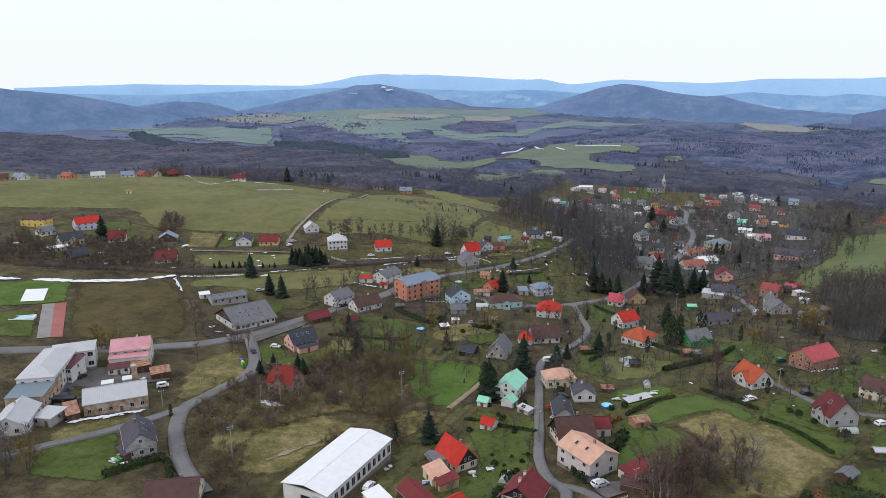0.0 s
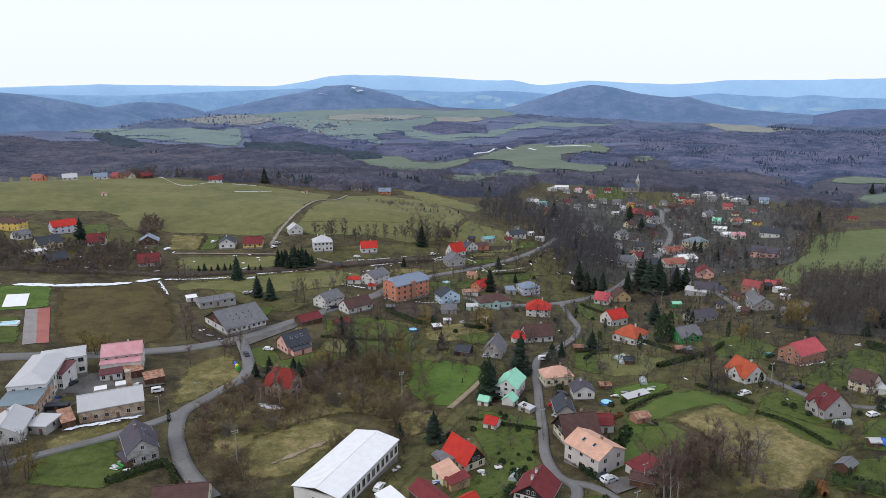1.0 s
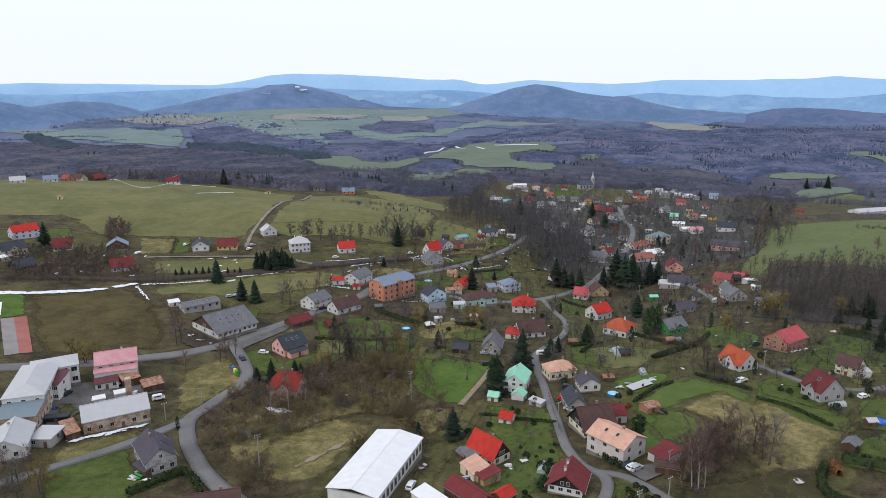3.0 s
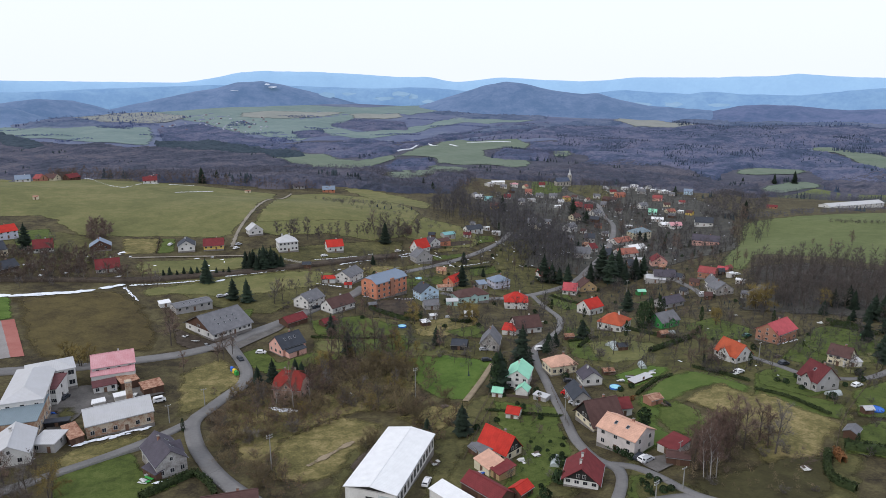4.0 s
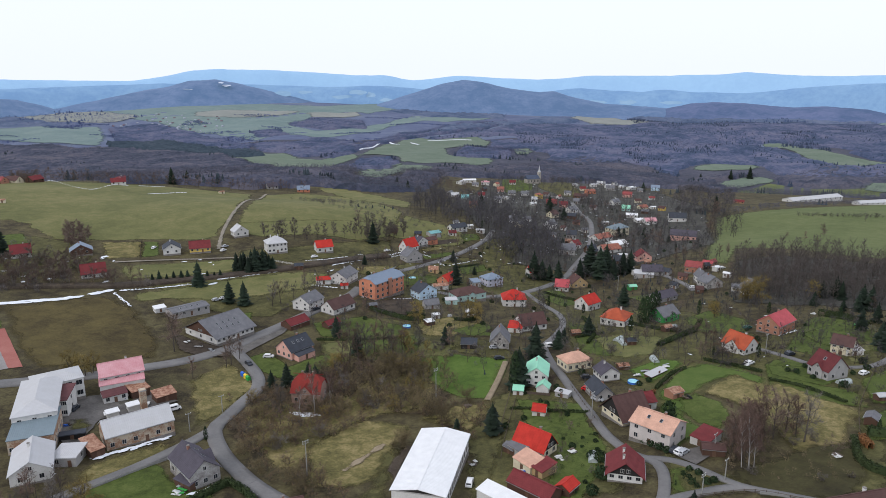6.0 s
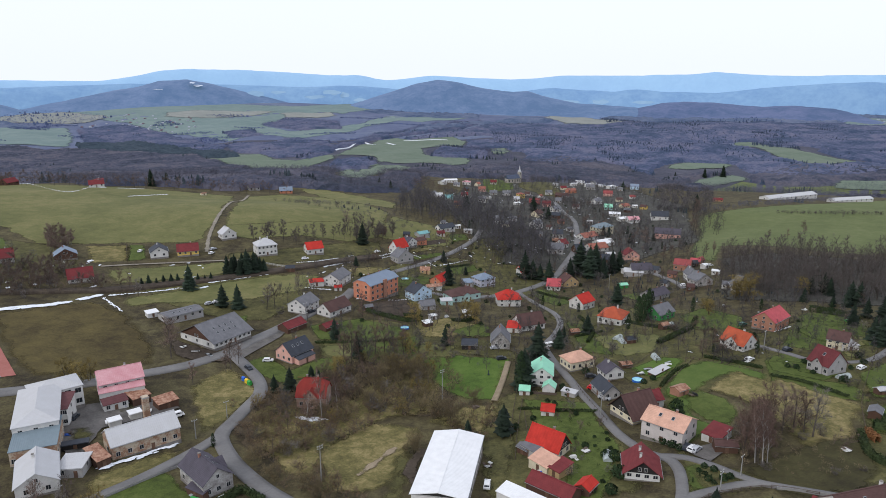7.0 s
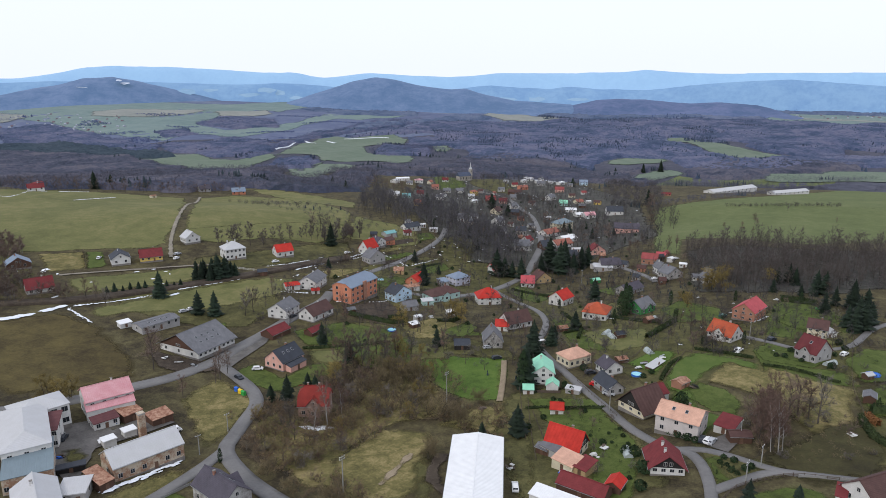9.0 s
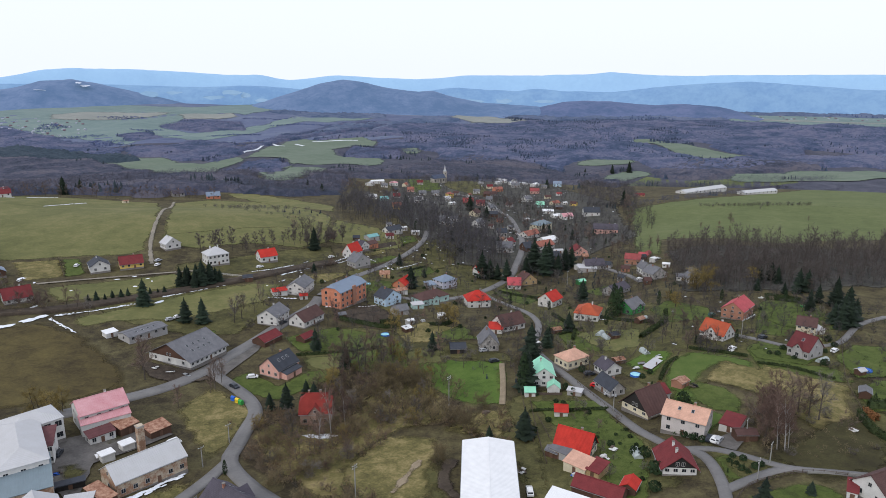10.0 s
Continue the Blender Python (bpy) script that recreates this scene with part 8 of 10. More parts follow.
shape_wood([(-63, 260), (-49, 269), (-28, 272), (-10, 264), (-12, 229), (-24, 210), (-39, 217), (-53, 226), (-60, 237)], 4.4, 5.2, 2.4, 'olive-brown willow scrub along the stream', 'twigs_osier', bark_mat='bark', twigs=230, stems=3, wide=1.25, low=0.6, high=1.25)
shape_wood([(-77, 185), (-67, 184), (-57, 175), (-50, 160), (-62, 156), (-72, 164)], 4.0, 4.2, 2.0, 'brown scrub beside the white hall', 'twigs_bank', bark_mat='bark', twigs=230, stems=3, wide=1.25, low=0.6, high=1.25)
shape_wood([(-26, 210), (-16, 217), (-7, 213), (-10, 195), (-18, 184), (-24, 194)], 4.6, 4.0, 2.0, 'brown scrub between meadow and lane', 'twigs_bank', bark_mat='bark', twigs=230, stems=3, wide=1.25, low=0.6, high=1.25)
shape_wood([(-141, 179), (-134, 182), (-123, 178), (-118, 166), (-123, 157), (-131, 158)], 4.2, 7.0, 2.6, 'dark brown trees behind the workshop', 'twigs_brown', bark_mat='bark', twigs=260, stems=3, wide=1.0, low=0.6, high=1.25)
shape_wood([(173, 357), (253, 333), (250, 308), (224, 280), (210, 282), (193, 294), (175, 303), (152, 315)], 6.5, 11.5, 3.2, 'dark bare trees behind the gardens', 'twigs_wood', bark_mat='bark', twigs=230, wide=1.7, low=0.6, high=1.2)
shape_wood([(90, 235), (103, 246), (96, 228), (101, 222), (92, 215), (86, 220)], 3.4, 3.2, 1.8, 'dark bare shrubs round the orange-roofed house', 'twigs_dark', bark_mat='bark', twigs=170, stems=3, wide=1.2)
shape_wood([(-61, 225), (-48, 238), (-38, 237), (-34, 226), (-46, 209), (-59, 196), (-67, 194)], 3.8, 4.4, 2.1, 'dense brown scrub below the ruined house', 'twigs_bank', bark_mat='bark', twigs=240, stems=3, wide=1.3, low=0.6, high=1.25)
woods(STREAM_BANK, 3.4, 1.7, "pale dry reeds along the stream", bare="dry_reed", share=0.0, blades=90, clump=2.6, blade=0.035)
for x, y, size in [(-38.2, 246.4, 1.35), (-33.2, 250.0, 1.5), (-28.6, 246.8, 1.5), (-23.9, 243.6, 1.3), (-42.3, 242.7, 1.1), (-10.7, 218.2, 1.1), (-21.3, 204.1, 1.35), (-22.9, 209.1, 1.2), (-29.0, 225.0, 1.0), (-37.9, 186.8, 1.0), (-35.9, 190.3, 0.9), (-83.0, 191.8, 1.0), (-75.1, 194.7, 0.9), (-78.4, 180.8, 0.8), (-68.4, 172.9, 1.1), (-64.9, 166.2, 1.0)]:
    plant("osier_b", x, y, size)
grove(["bare_tree_a", "bare_tree_b", "willow"], STREAM_BANK, 15.0, 0.55, 0.85)
grove(THICK + ["willow"], STREAM_UPPER, 7.0, 0.7, 1.2)
grove(BARE, STREAM_UPPER, 16.0, 0.6, 0.9)
grove(THICK, COPSE, 7.0, 0.8, 1.4)
woods(COPSE, 3.2, 3.5, "brown undergrowth below bare trees", bare="undergrowth", share=0.0, blades=150, clump=1.1, blade=0.05)
woods(STREAM_UPPER, 5.0, 2.0, "brown undergrowth along the stream", bare="undergrowth", share=0.0, blades=150, clump=1.1, blade=0.05)
woods(LEFT_BELT, 4.2, 3.2, "brown undergrowth along the embankment", bare="undergrowth", share=0.0, blades=70, clump=1.1, blade=0.055)
woods(VILLAGE, 8.0, 2.4, "bare garden shrubs between the houses", bare="wood_near_bare", share=0.1, blades=45, clump=1.2, blade=0.05)
shape_wood(COPSE, 4.6, 15, 3.4, "copse of reddish bare trees", "twigs_red", bark_mat="bark", twigs=900, stems=3, wide=1.5)
grove(THICK, COPSE_EDGE, 5.5, 0.6, 1.1)
shape_wood(BUSH_CLUMP, 4.5, 8, 3.0, "dark clump of bare trees on the meadow", "twigs_brown", twigs=700, stems=3)
shape_wood(VILLA_TREES, 7.0, 13, 3.4, "bare trees beside the white villa", "twigs_wood", bark_mat="bark", twigs=650)
shape_wood(LEFT_BELT, 7.2, 9.5, 3.2, "dense bare trees along the embankment", "twigs_brown", twigs=560, stems=2)
grove(THICK, LEFT_BELT, 11.0, 0.8, 1.3)
grove(FRUIT + ["evergreen_bush", "thicket_c"], VILLAGE, 14.5, 0.7, 1.2, 1.0, odds=0.75)
grove(BARE + ["spruce_a", "thuja_column"], VILLAGE, 30.0, 0.5, 0.8)
grove(FRUIT + ["evergreen_bush", "evergreen_bush"], GARDENS, 6.2, 0.5, 0.9)
grove(["thicket_a", "thicket_c", "thicket_b"], FACTORY_EDGE, 6.0, 0.7, 1.1)
# twigs of the centre carry a grey haze tone in their colour
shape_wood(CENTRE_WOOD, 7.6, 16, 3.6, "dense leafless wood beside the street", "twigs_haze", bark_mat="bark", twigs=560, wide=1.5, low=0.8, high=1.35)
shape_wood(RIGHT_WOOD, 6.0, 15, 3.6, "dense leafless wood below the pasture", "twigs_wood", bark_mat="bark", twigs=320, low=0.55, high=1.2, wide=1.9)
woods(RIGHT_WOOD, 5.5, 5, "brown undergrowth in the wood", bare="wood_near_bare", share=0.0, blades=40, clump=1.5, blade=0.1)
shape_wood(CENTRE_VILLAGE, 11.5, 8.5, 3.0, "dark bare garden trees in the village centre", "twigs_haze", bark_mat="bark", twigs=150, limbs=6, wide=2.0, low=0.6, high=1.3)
shape_wood(VILLAGE, 10.5, 9.5, 3.2, "bare garden trees between the houses", "twigs_dark", bark_mat="bark", twigs=220, wide=1.5, low=0.5, limbs=8, high=1.15)
woods(EAST_EDGE, 10.0, 9, "bare trees at the pasture edge", bare="wood_near_bare", blades=70, clump=1.2, blade=0.2, share=0.05)
woods(COPSE_FLOOR, 3.6, 1.8, "low brown scrub below bare trees", bare="undergrowth", share=0.0, blades=40, clump=1.4, blade=0.04)
grove(THICK, COPSE_FLOOR, 12.0, 0.4, 0.7)
woods(GARDENS, 5.0, 1.3, "low evergreen shrubs in gardens", bare="hedge_leaves", share=0.0, blades=26, clump=1.7, blade=0.09)
shape_wood(EAST_GARDENS, 8.5, 3.2, 1.7, 'dark bare shrubs in the gardens', 'twigs_dark', bark_mat='bark', twigs=130, stems=3, wide=1.1, low=0.6, high=1.3)
woods(EAST_GARDENS, 6.5, 1.5, "low evergreen shrubs in gardens", bare="hedge_leaves", share=0.0, blades=26, clump=1.7, blade=0.1)
woods(MEADOW_HEDGE, 10.0, 4.2, "scattered bare bushes and hedges", bare="wood_near_bare", blades=90, clump=1.4, blade=0.08, share=0.05)

shape_wood([(315, 683), (341, 640), (330, 622), (300, 659)], 6.0, 5.0, 2.2, 'bare bushes at the pasture edge', 'twigs_dark', bark_mat='bark', twigs=260, wide=2.0)
shape_wood([(-354, 709), (-326, 706), (-264, 704), (-205, 706), (-119, 727), (-74, 725), (-74, 746), (-120, 747), (-210, 731), (-270, 726), (-333, 728), (-697, 1558)], 8.5, 13.0, 4.0, 'brown bare trees behind the meadow', 'twigs_brown', bark_mat='bark', twigs=190, wide=2.6, limbs=6)
shape_wood([(60, 828), (106, 768), (137, 902), (87, 899)], 12.0, 11.0, 3.6, 'brown bare trees behind the meadow', 'twigs_brown', bark_mat='bark', twigs=170, wide=2.2, limbs=6)
shape_wood([(380, 572), (405, 551), (468, 519), (477, 528), (411, 558), (385, 579)], 4.2, 3.6, 2.4, 'low field hedge of bare bushes', 'twigs_dark', bark_mat='bark', twigs=60, wide=2.6)
shape_wood([(328, 611), (341, 592), (282, 513), (198, 435), (201, 447)], 13.0, 13.0, 3.4, 'bare trees beside the pasture', 'twigs_dark', bark_mat='bark', twigs=260, wide=2.0)
shape_wood([(329, 634), (360, 655), (310, 574), (285, 550), (286, 568)], 10.0, 15.0, 3.6, 'tall bare trees beside the pasture', 'twigs_dark', bark_mat='bark', twigs=260, wide=2.0)
plant('bare_tree_a', 332.3, 478.2, 0.95)
plant('bare_tree_c', 208.2, 421.4, 0.80)
plant('bare_tree_d', 213.9, 420.6, 0.60)
plant('bare_tree_a', 296.5, 472.5, 0.50)
plant('bare_tree_c', 398.6, 458.4, 0.40)
plant('bare_tree_b', 409.4, 523.7, 0.50)
plant('bare_tree_c', 237.1, 420.6, 0.50)

HAMLET = [(-322, 401), (-308, 446), (-284, 467), (-263, 467), (-215, 430), (-196, 414), (-174, 360), (-218, 331), (-257, 318)]
woods(HAMLET, 15.0, 6.5, "bare trees and shrubs in the hamlet", bare="wood_near_bare", blades=130, clump=1.1, blade=0.08, share=0.0)
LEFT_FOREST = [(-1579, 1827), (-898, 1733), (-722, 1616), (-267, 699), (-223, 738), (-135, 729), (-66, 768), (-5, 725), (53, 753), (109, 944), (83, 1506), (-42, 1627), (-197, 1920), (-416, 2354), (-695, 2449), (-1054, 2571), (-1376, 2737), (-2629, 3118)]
CHURCH_WOOD = [(260, 955), (463, 1340), (635, 1392), (457, 871), (471, 840), (963, 1451), (996, 1546), (790, 1539), (799, 1738), (680, 1927), (519, 1843), (311, 1621), (147, 1628), (121, 966), (281, 1190)]
RIGHT_FOREST = [(506, 1801), (802, 1745), (785, 1556), (885, 1690), (1014, 1751), (1098, 1703), (1042, 1547), (1063, 1435), (2257, 1153), (2735, 1403), (1338, 1659), (1384, 1867), (1421, 2078), (1497, 2282), (1562, 2223), (1612, 1998), (2039, 1629), (2783, 1429), (4024, 2088), (2859, 2629), (2045, 3162), (1473, 3177), (969, 3358), (534, 2893), (220, 2648), (439, 2636), (651, 2592), (638, 2179), (605, 2014)]
RIGHT_FAR_FOREST = [(4074, 2115), (2897, 2664), (2057, 3180), (1513, 3261), (980, 3395), (539, 2921), (230, 2755), (547, 3241), (1042, 3607), (1835, 3667), (2828, 3511), (3575, 3296), (5304, 2765)]
SLOPE_PATCH = [(306, 2093), (438, 2404), (583, 2330), (579, 2045), (534, 1841), (430, 1942)]
VALLEY = [(-2039, 2605), (-1448, 2888), (-1054, 2571), (-698, 2461), (-428, 2433), (-112, 2208), (-7, 2116), (166, 2531), (288, 2857), (540, 3201), (608, 3580), (-272, 3698), (-770, 3465), (-1253, 3581), (-1841, 3720), (-2882, 3738)]
VALLEY_LEFT = [(-2594, 3350), (-1689, 3399), (-1082, 3284), (-908, 3606), (-1240, 3995), (-1803, 4454), (-2055, 4172), (-3270, 4257)]
TOWN = [(-1022, 3247), (-930, 3698), (-591, 3516), (-480, 3281), (-510, 2972), (-748, 3009)]
TOWN_EAST = [(2690, 3052), (2854, 3200), (3348, 2667), (3191, 2544)]
PASTURE_ROW = [(463, 807), (541, 836), (1304, 1190), (1359, 1241), (867, 1308), (524, 914)]
PASTURE_HEDGE = [(325, 615), (400, 631), (528, 673), (1122, 1025), (1148, 1049), (565, 718), (417, 654), (344, 637)]

FOREST_EDGE = [(-330, 735), (-267, 702), (-223, 741), (-135, 732), (-66, 771), (-5, 728), (53, 756), (112, 946), (118, 1080), (60, 1130), (-60, 1010), (-200, 960), (-330, 930)]
woods(FOREST_EDGE, 9.5, 13, 'bare trees along the near edge of the forest', bare='church_wood', share=0.04, blades=30, clump=1.5, blade=0.22, clearings=CLEARINGS)
# canopies and crowns take bluer haze tones with distance
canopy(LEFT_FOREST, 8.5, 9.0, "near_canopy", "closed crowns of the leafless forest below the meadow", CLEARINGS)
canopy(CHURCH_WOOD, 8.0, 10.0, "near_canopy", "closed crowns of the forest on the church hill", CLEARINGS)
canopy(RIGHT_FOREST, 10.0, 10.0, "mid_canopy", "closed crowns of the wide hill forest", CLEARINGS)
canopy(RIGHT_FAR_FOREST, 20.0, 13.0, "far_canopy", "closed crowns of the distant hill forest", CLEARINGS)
CONIFER_BELT = [(-838, 2615), (-644, 2667), (-434, 2444), (-272, 2238), (-218, 2053), (-328, 2116), (-564, 2322), (-769, 2443)]
CONIFER_SLOPE = [(-1646, 3037), (-1555, 3050), (-1320, 2749), (-1169, 2552), (-1173, 2429), (-1363, 2615)]
canopy(CONIFER_BELT, 8.0, 15.0, "conifer_canopy", "dark conifer belt in the forest")
canopy(CONIFER_SLOPE, 8.0, 15.0, "conifer_canopy", "dark conifer stand on the slope")
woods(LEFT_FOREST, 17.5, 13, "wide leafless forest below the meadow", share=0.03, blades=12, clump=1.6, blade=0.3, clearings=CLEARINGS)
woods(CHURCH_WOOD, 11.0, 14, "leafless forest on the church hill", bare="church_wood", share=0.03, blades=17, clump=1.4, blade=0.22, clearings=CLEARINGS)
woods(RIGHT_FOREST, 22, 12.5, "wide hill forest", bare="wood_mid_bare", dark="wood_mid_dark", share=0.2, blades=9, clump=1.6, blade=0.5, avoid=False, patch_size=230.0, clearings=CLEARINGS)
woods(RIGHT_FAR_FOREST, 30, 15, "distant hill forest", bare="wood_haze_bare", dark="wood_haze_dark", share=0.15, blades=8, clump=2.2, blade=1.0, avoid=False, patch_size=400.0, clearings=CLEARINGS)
canopy([(-256, 2412), (-112, 2686), (51, 2584), (31, 2183), (-24, 2089), (-153, 2049)], 9, 9.5, 'mid_canopy', 'closed crowns of bare woods in the valley', CLEARINGS)
woods([(-256, 2412), (-112, 2686), (51, 2584), (31, 2183), (-24, 2089), (-153, 2049)], 16, 13, 'bare woods in the valley', bare='wood_mid_bare', dark='wood_mid_dark', share=0.05, blades=12, clump=1.8, blade=0.4, avoid=False, clearings=CLEARINGS)
canopy([(448, 2236), (523, 2558), (621, 2541), (734, 2407), (636, 2084), (590, 2282)], 9, 9.5, 'mid_canopy', 'closed crowns of bare woods in the valley', CLEARINGS)
woods([(448, 2236), (523, 2558), (621, 2541), (734, 2407), (636, 2084), (590, 2282)], 16, 13, 'bare woods in the valley', bare='wood_mid_bare', dark='wood_mid_dark', share=0.05, blades=12, clump=1.8, blade=0.4, avoid=False, clearings=CLEARINGS)
canopy([(1578, 1963), (1855, 1873), (1896, 1823), (1607, 1549), (1599, 1618), (1600, 1756), (1570, 1863)], 9, 9.5, 'mid_canopy', 'closed crowns of bare woods in the valley', CLEARINGS)
woods([(1578, 1963), (1855, 1873), (1896, 1823), (1607, 1549), (1599, 1618), (1600, 1756), (1570, 1863)], 16, 13, 'bare woods in the valley', bare='wood_mid_bare', dark='wood_mid_dark', share=0.05, blades=12, clump=1.8, blade=0.4, avoid=False, clearings=CLEARINGS)
canopy([(886, 1384), (1018, 1514), (1286, 1641), (1264, 1512), (1413, 1437), (1551, 1447), (1380, 1290), (1292, 1315), (1094, 1328), (986, 1218), (908, 1262), (875, 1311)], 9, 9.5, 'near_canopy', 'closed crowns of bare woods in the valley', CLEARINGS)
woods([(886, 1384), (1018, 1514), (1286, 1641), (1264, 1512), (1413, 1437), (1551, 1447), (1380, 1290), (1292, 1315), (1094, 1328), (986, 1218), (908, 1262), (875, 1311)], 16, 13, 'bare woods in the valley', bare='wood_far_bare', dark='wood_mid_dark', share=0.05, blades=12, clump=1.8, blade=0.4, avoid=False, clearings=CLEARINGS)
# dark conifer stands in the hill forest
STANDS = [
    [(922, 2239), (797, 1810), (847, 1725), (948, 1872), (1057, 2335)],
    [(1194, 2379), (1315, 2210), (1088, 1892), (1004, 2026)],
    [(1771, 2552), (2064, 2769), (1649, 2172), (1527, 1952), (1516, 2093), (1538, 2219)],
    [(697, 2716), (1029, 2525), (871, 2209), (624, 2397)],
    [(1583, 3651), (1960, 3282), (1966, 2982), (1655, 2784), (1404, 3121)],
    [(2261, 2925), (2420, 2814), (2240, 2600), (2046, 2616)],
    [(782, 2389), (885, 2293), (738, 2079), (684, 2142)]]
for stand in STANDS:
    near = min(p[1] for p in stand) < 2300
    woods(stand, 12 if near else 17, 13 if near else 14, 'conifer stand in the hill forest', bare='wood_mid_bare', dark='wood_mid_dark', share=0.6, blades=9, clump=1.2, blade=0.5, avoid=False, patch_size=120.0)
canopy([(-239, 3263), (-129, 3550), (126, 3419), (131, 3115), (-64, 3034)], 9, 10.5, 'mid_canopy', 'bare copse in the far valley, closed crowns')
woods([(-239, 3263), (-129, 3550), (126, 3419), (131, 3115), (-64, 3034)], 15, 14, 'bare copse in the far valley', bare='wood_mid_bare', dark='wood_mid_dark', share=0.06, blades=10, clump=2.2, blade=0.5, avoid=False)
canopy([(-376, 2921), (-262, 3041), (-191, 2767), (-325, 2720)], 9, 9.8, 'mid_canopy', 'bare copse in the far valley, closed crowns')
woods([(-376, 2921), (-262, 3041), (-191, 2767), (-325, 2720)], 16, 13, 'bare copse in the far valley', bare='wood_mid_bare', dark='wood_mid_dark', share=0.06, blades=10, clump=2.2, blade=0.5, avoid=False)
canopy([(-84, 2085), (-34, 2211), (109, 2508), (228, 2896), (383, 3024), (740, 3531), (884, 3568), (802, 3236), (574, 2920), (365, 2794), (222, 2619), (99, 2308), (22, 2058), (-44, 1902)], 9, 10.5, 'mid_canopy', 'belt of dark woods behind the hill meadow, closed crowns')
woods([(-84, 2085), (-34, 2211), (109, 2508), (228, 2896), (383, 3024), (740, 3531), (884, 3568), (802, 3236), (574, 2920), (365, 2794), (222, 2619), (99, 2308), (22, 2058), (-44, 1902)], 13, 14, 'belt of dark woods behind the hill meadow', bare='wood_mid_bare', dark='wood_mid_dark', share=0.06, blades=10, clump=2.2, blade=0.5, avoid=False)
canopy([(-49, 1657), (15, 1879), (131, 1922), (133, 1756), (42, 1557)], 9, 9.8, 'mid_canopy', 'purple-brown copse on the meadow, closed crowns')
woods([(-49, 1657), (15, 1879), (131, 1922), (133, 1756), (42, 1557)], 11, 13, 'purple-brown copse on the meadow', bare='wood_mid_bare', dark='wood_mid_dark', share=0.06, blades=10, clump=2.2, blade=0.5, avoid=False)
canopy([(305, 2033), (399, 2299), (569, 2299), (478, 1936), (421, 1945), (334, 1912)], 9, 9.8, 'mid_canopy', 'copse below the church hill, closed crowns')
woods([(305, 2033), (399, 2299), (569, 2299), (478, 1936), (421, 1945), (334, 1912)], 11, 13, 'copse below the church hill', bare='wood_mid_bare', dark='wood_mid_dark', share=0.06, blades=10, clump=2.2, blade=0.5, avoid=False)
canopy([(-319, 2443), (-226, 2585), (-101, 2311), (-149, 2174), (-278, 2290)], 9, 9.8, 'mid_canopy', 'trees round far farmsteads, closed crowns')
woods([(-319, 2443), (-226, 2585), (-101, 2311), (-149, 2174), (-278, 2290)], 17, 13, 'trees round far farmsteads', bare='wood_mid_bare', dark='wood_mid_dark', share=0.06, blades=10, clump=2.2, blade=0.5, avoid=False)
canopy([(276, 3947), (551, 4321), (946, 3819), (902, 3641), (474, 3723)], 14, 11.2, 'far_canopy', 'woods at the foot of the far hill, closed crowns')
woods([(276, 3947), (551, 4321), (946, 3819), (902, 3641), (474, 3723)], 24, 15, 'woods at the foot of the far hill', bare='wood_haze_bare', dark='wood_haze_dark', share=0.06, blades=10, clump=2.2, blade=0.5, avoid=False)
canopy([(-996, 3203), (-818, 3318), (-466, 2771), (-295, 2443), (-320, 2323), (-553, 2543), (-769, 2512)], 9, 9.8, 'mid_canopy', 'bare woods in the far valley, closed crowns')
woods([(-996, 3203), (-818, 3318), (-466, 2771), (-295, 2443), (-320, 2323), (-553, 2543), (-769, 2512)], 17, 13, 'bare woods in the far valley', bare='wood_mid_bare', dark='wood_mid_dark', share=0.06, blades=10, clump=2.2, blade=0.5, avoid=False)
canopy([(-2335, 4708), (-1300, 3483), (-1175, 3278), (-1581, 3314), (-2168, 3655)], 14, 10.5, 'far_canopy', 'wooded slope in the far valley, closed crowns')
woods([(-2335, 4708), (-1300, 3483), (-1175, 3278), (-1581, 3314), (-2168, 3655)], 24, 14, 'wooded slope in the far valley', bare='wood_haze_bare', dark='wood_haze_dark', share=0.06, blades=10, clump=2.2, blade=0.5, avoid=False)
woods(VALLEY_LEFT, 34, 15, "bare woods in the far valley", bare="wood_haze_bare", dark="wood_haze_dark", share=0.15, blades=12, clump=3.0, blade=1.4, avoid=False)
woods(SLOPE_PATCH, 14, 12, "distant copse on a slope", bare="wood_mid_bare", blades=20, clump=1.6, blade=0.35, avoid=False)
woods(PASTURE_ROW, 12, 12, "row of bare trees along the pasture", blades=34, blade=0.12, share=0.03)
woods(PASTURE_HEDGE, 9, 7, "field hedge", blades=60, clump=1.6, blade=0.18, share=0.03)

# hedgerows and copses over the far valley, denser in bands
far_pts = spread_in(VALLEY, 15)
keep = np.array([noise.noise((p[0] / 260, p[1] / 80, 4.0)) for p in far_pts]) > 0.38
VALLEY_BITS = far_pts[keep]


def scattered_woods(pts, height, label, bare, blades, clump):
    n, k = len(pts), blades
    z = ground_z(pts[:, 0], pts[:, 1])
    az, lev = rng.uniform(0, 2 * np.pi, (n, k)), rng.uniform(0, 0.6, (n, k))
    rad = height * 0.5 * clump * np.sqrt(rng.uniform(0, 1, (n, k)))
    c = np.stack([pts[:, :1] + np.cos(az) * rad, pts[:, 1:] + np.sin(az) * rad, z[:, None] + lev * height], -1)
    side = unit(np.stack([np.sin(az * 3), np.cos(az * 3), np.zeros((n, k))], -1))
    w = rng.uniform(0.7, 1.6, (n, k, 1)) * clump
    top = np.zeros((n, k, 3))
    top[..., 2] = height * rng.uniform(0.25, 0.5, (n, k))
    v = np.stack([c - side * w, c + side * w, c + top], 2).reshape(-1, 3)
    tagged(new("woodland", soup("woodland", v, np.arange(len(v)).reshape(-1, 3), bare)), label, "woods", kind="stuff")


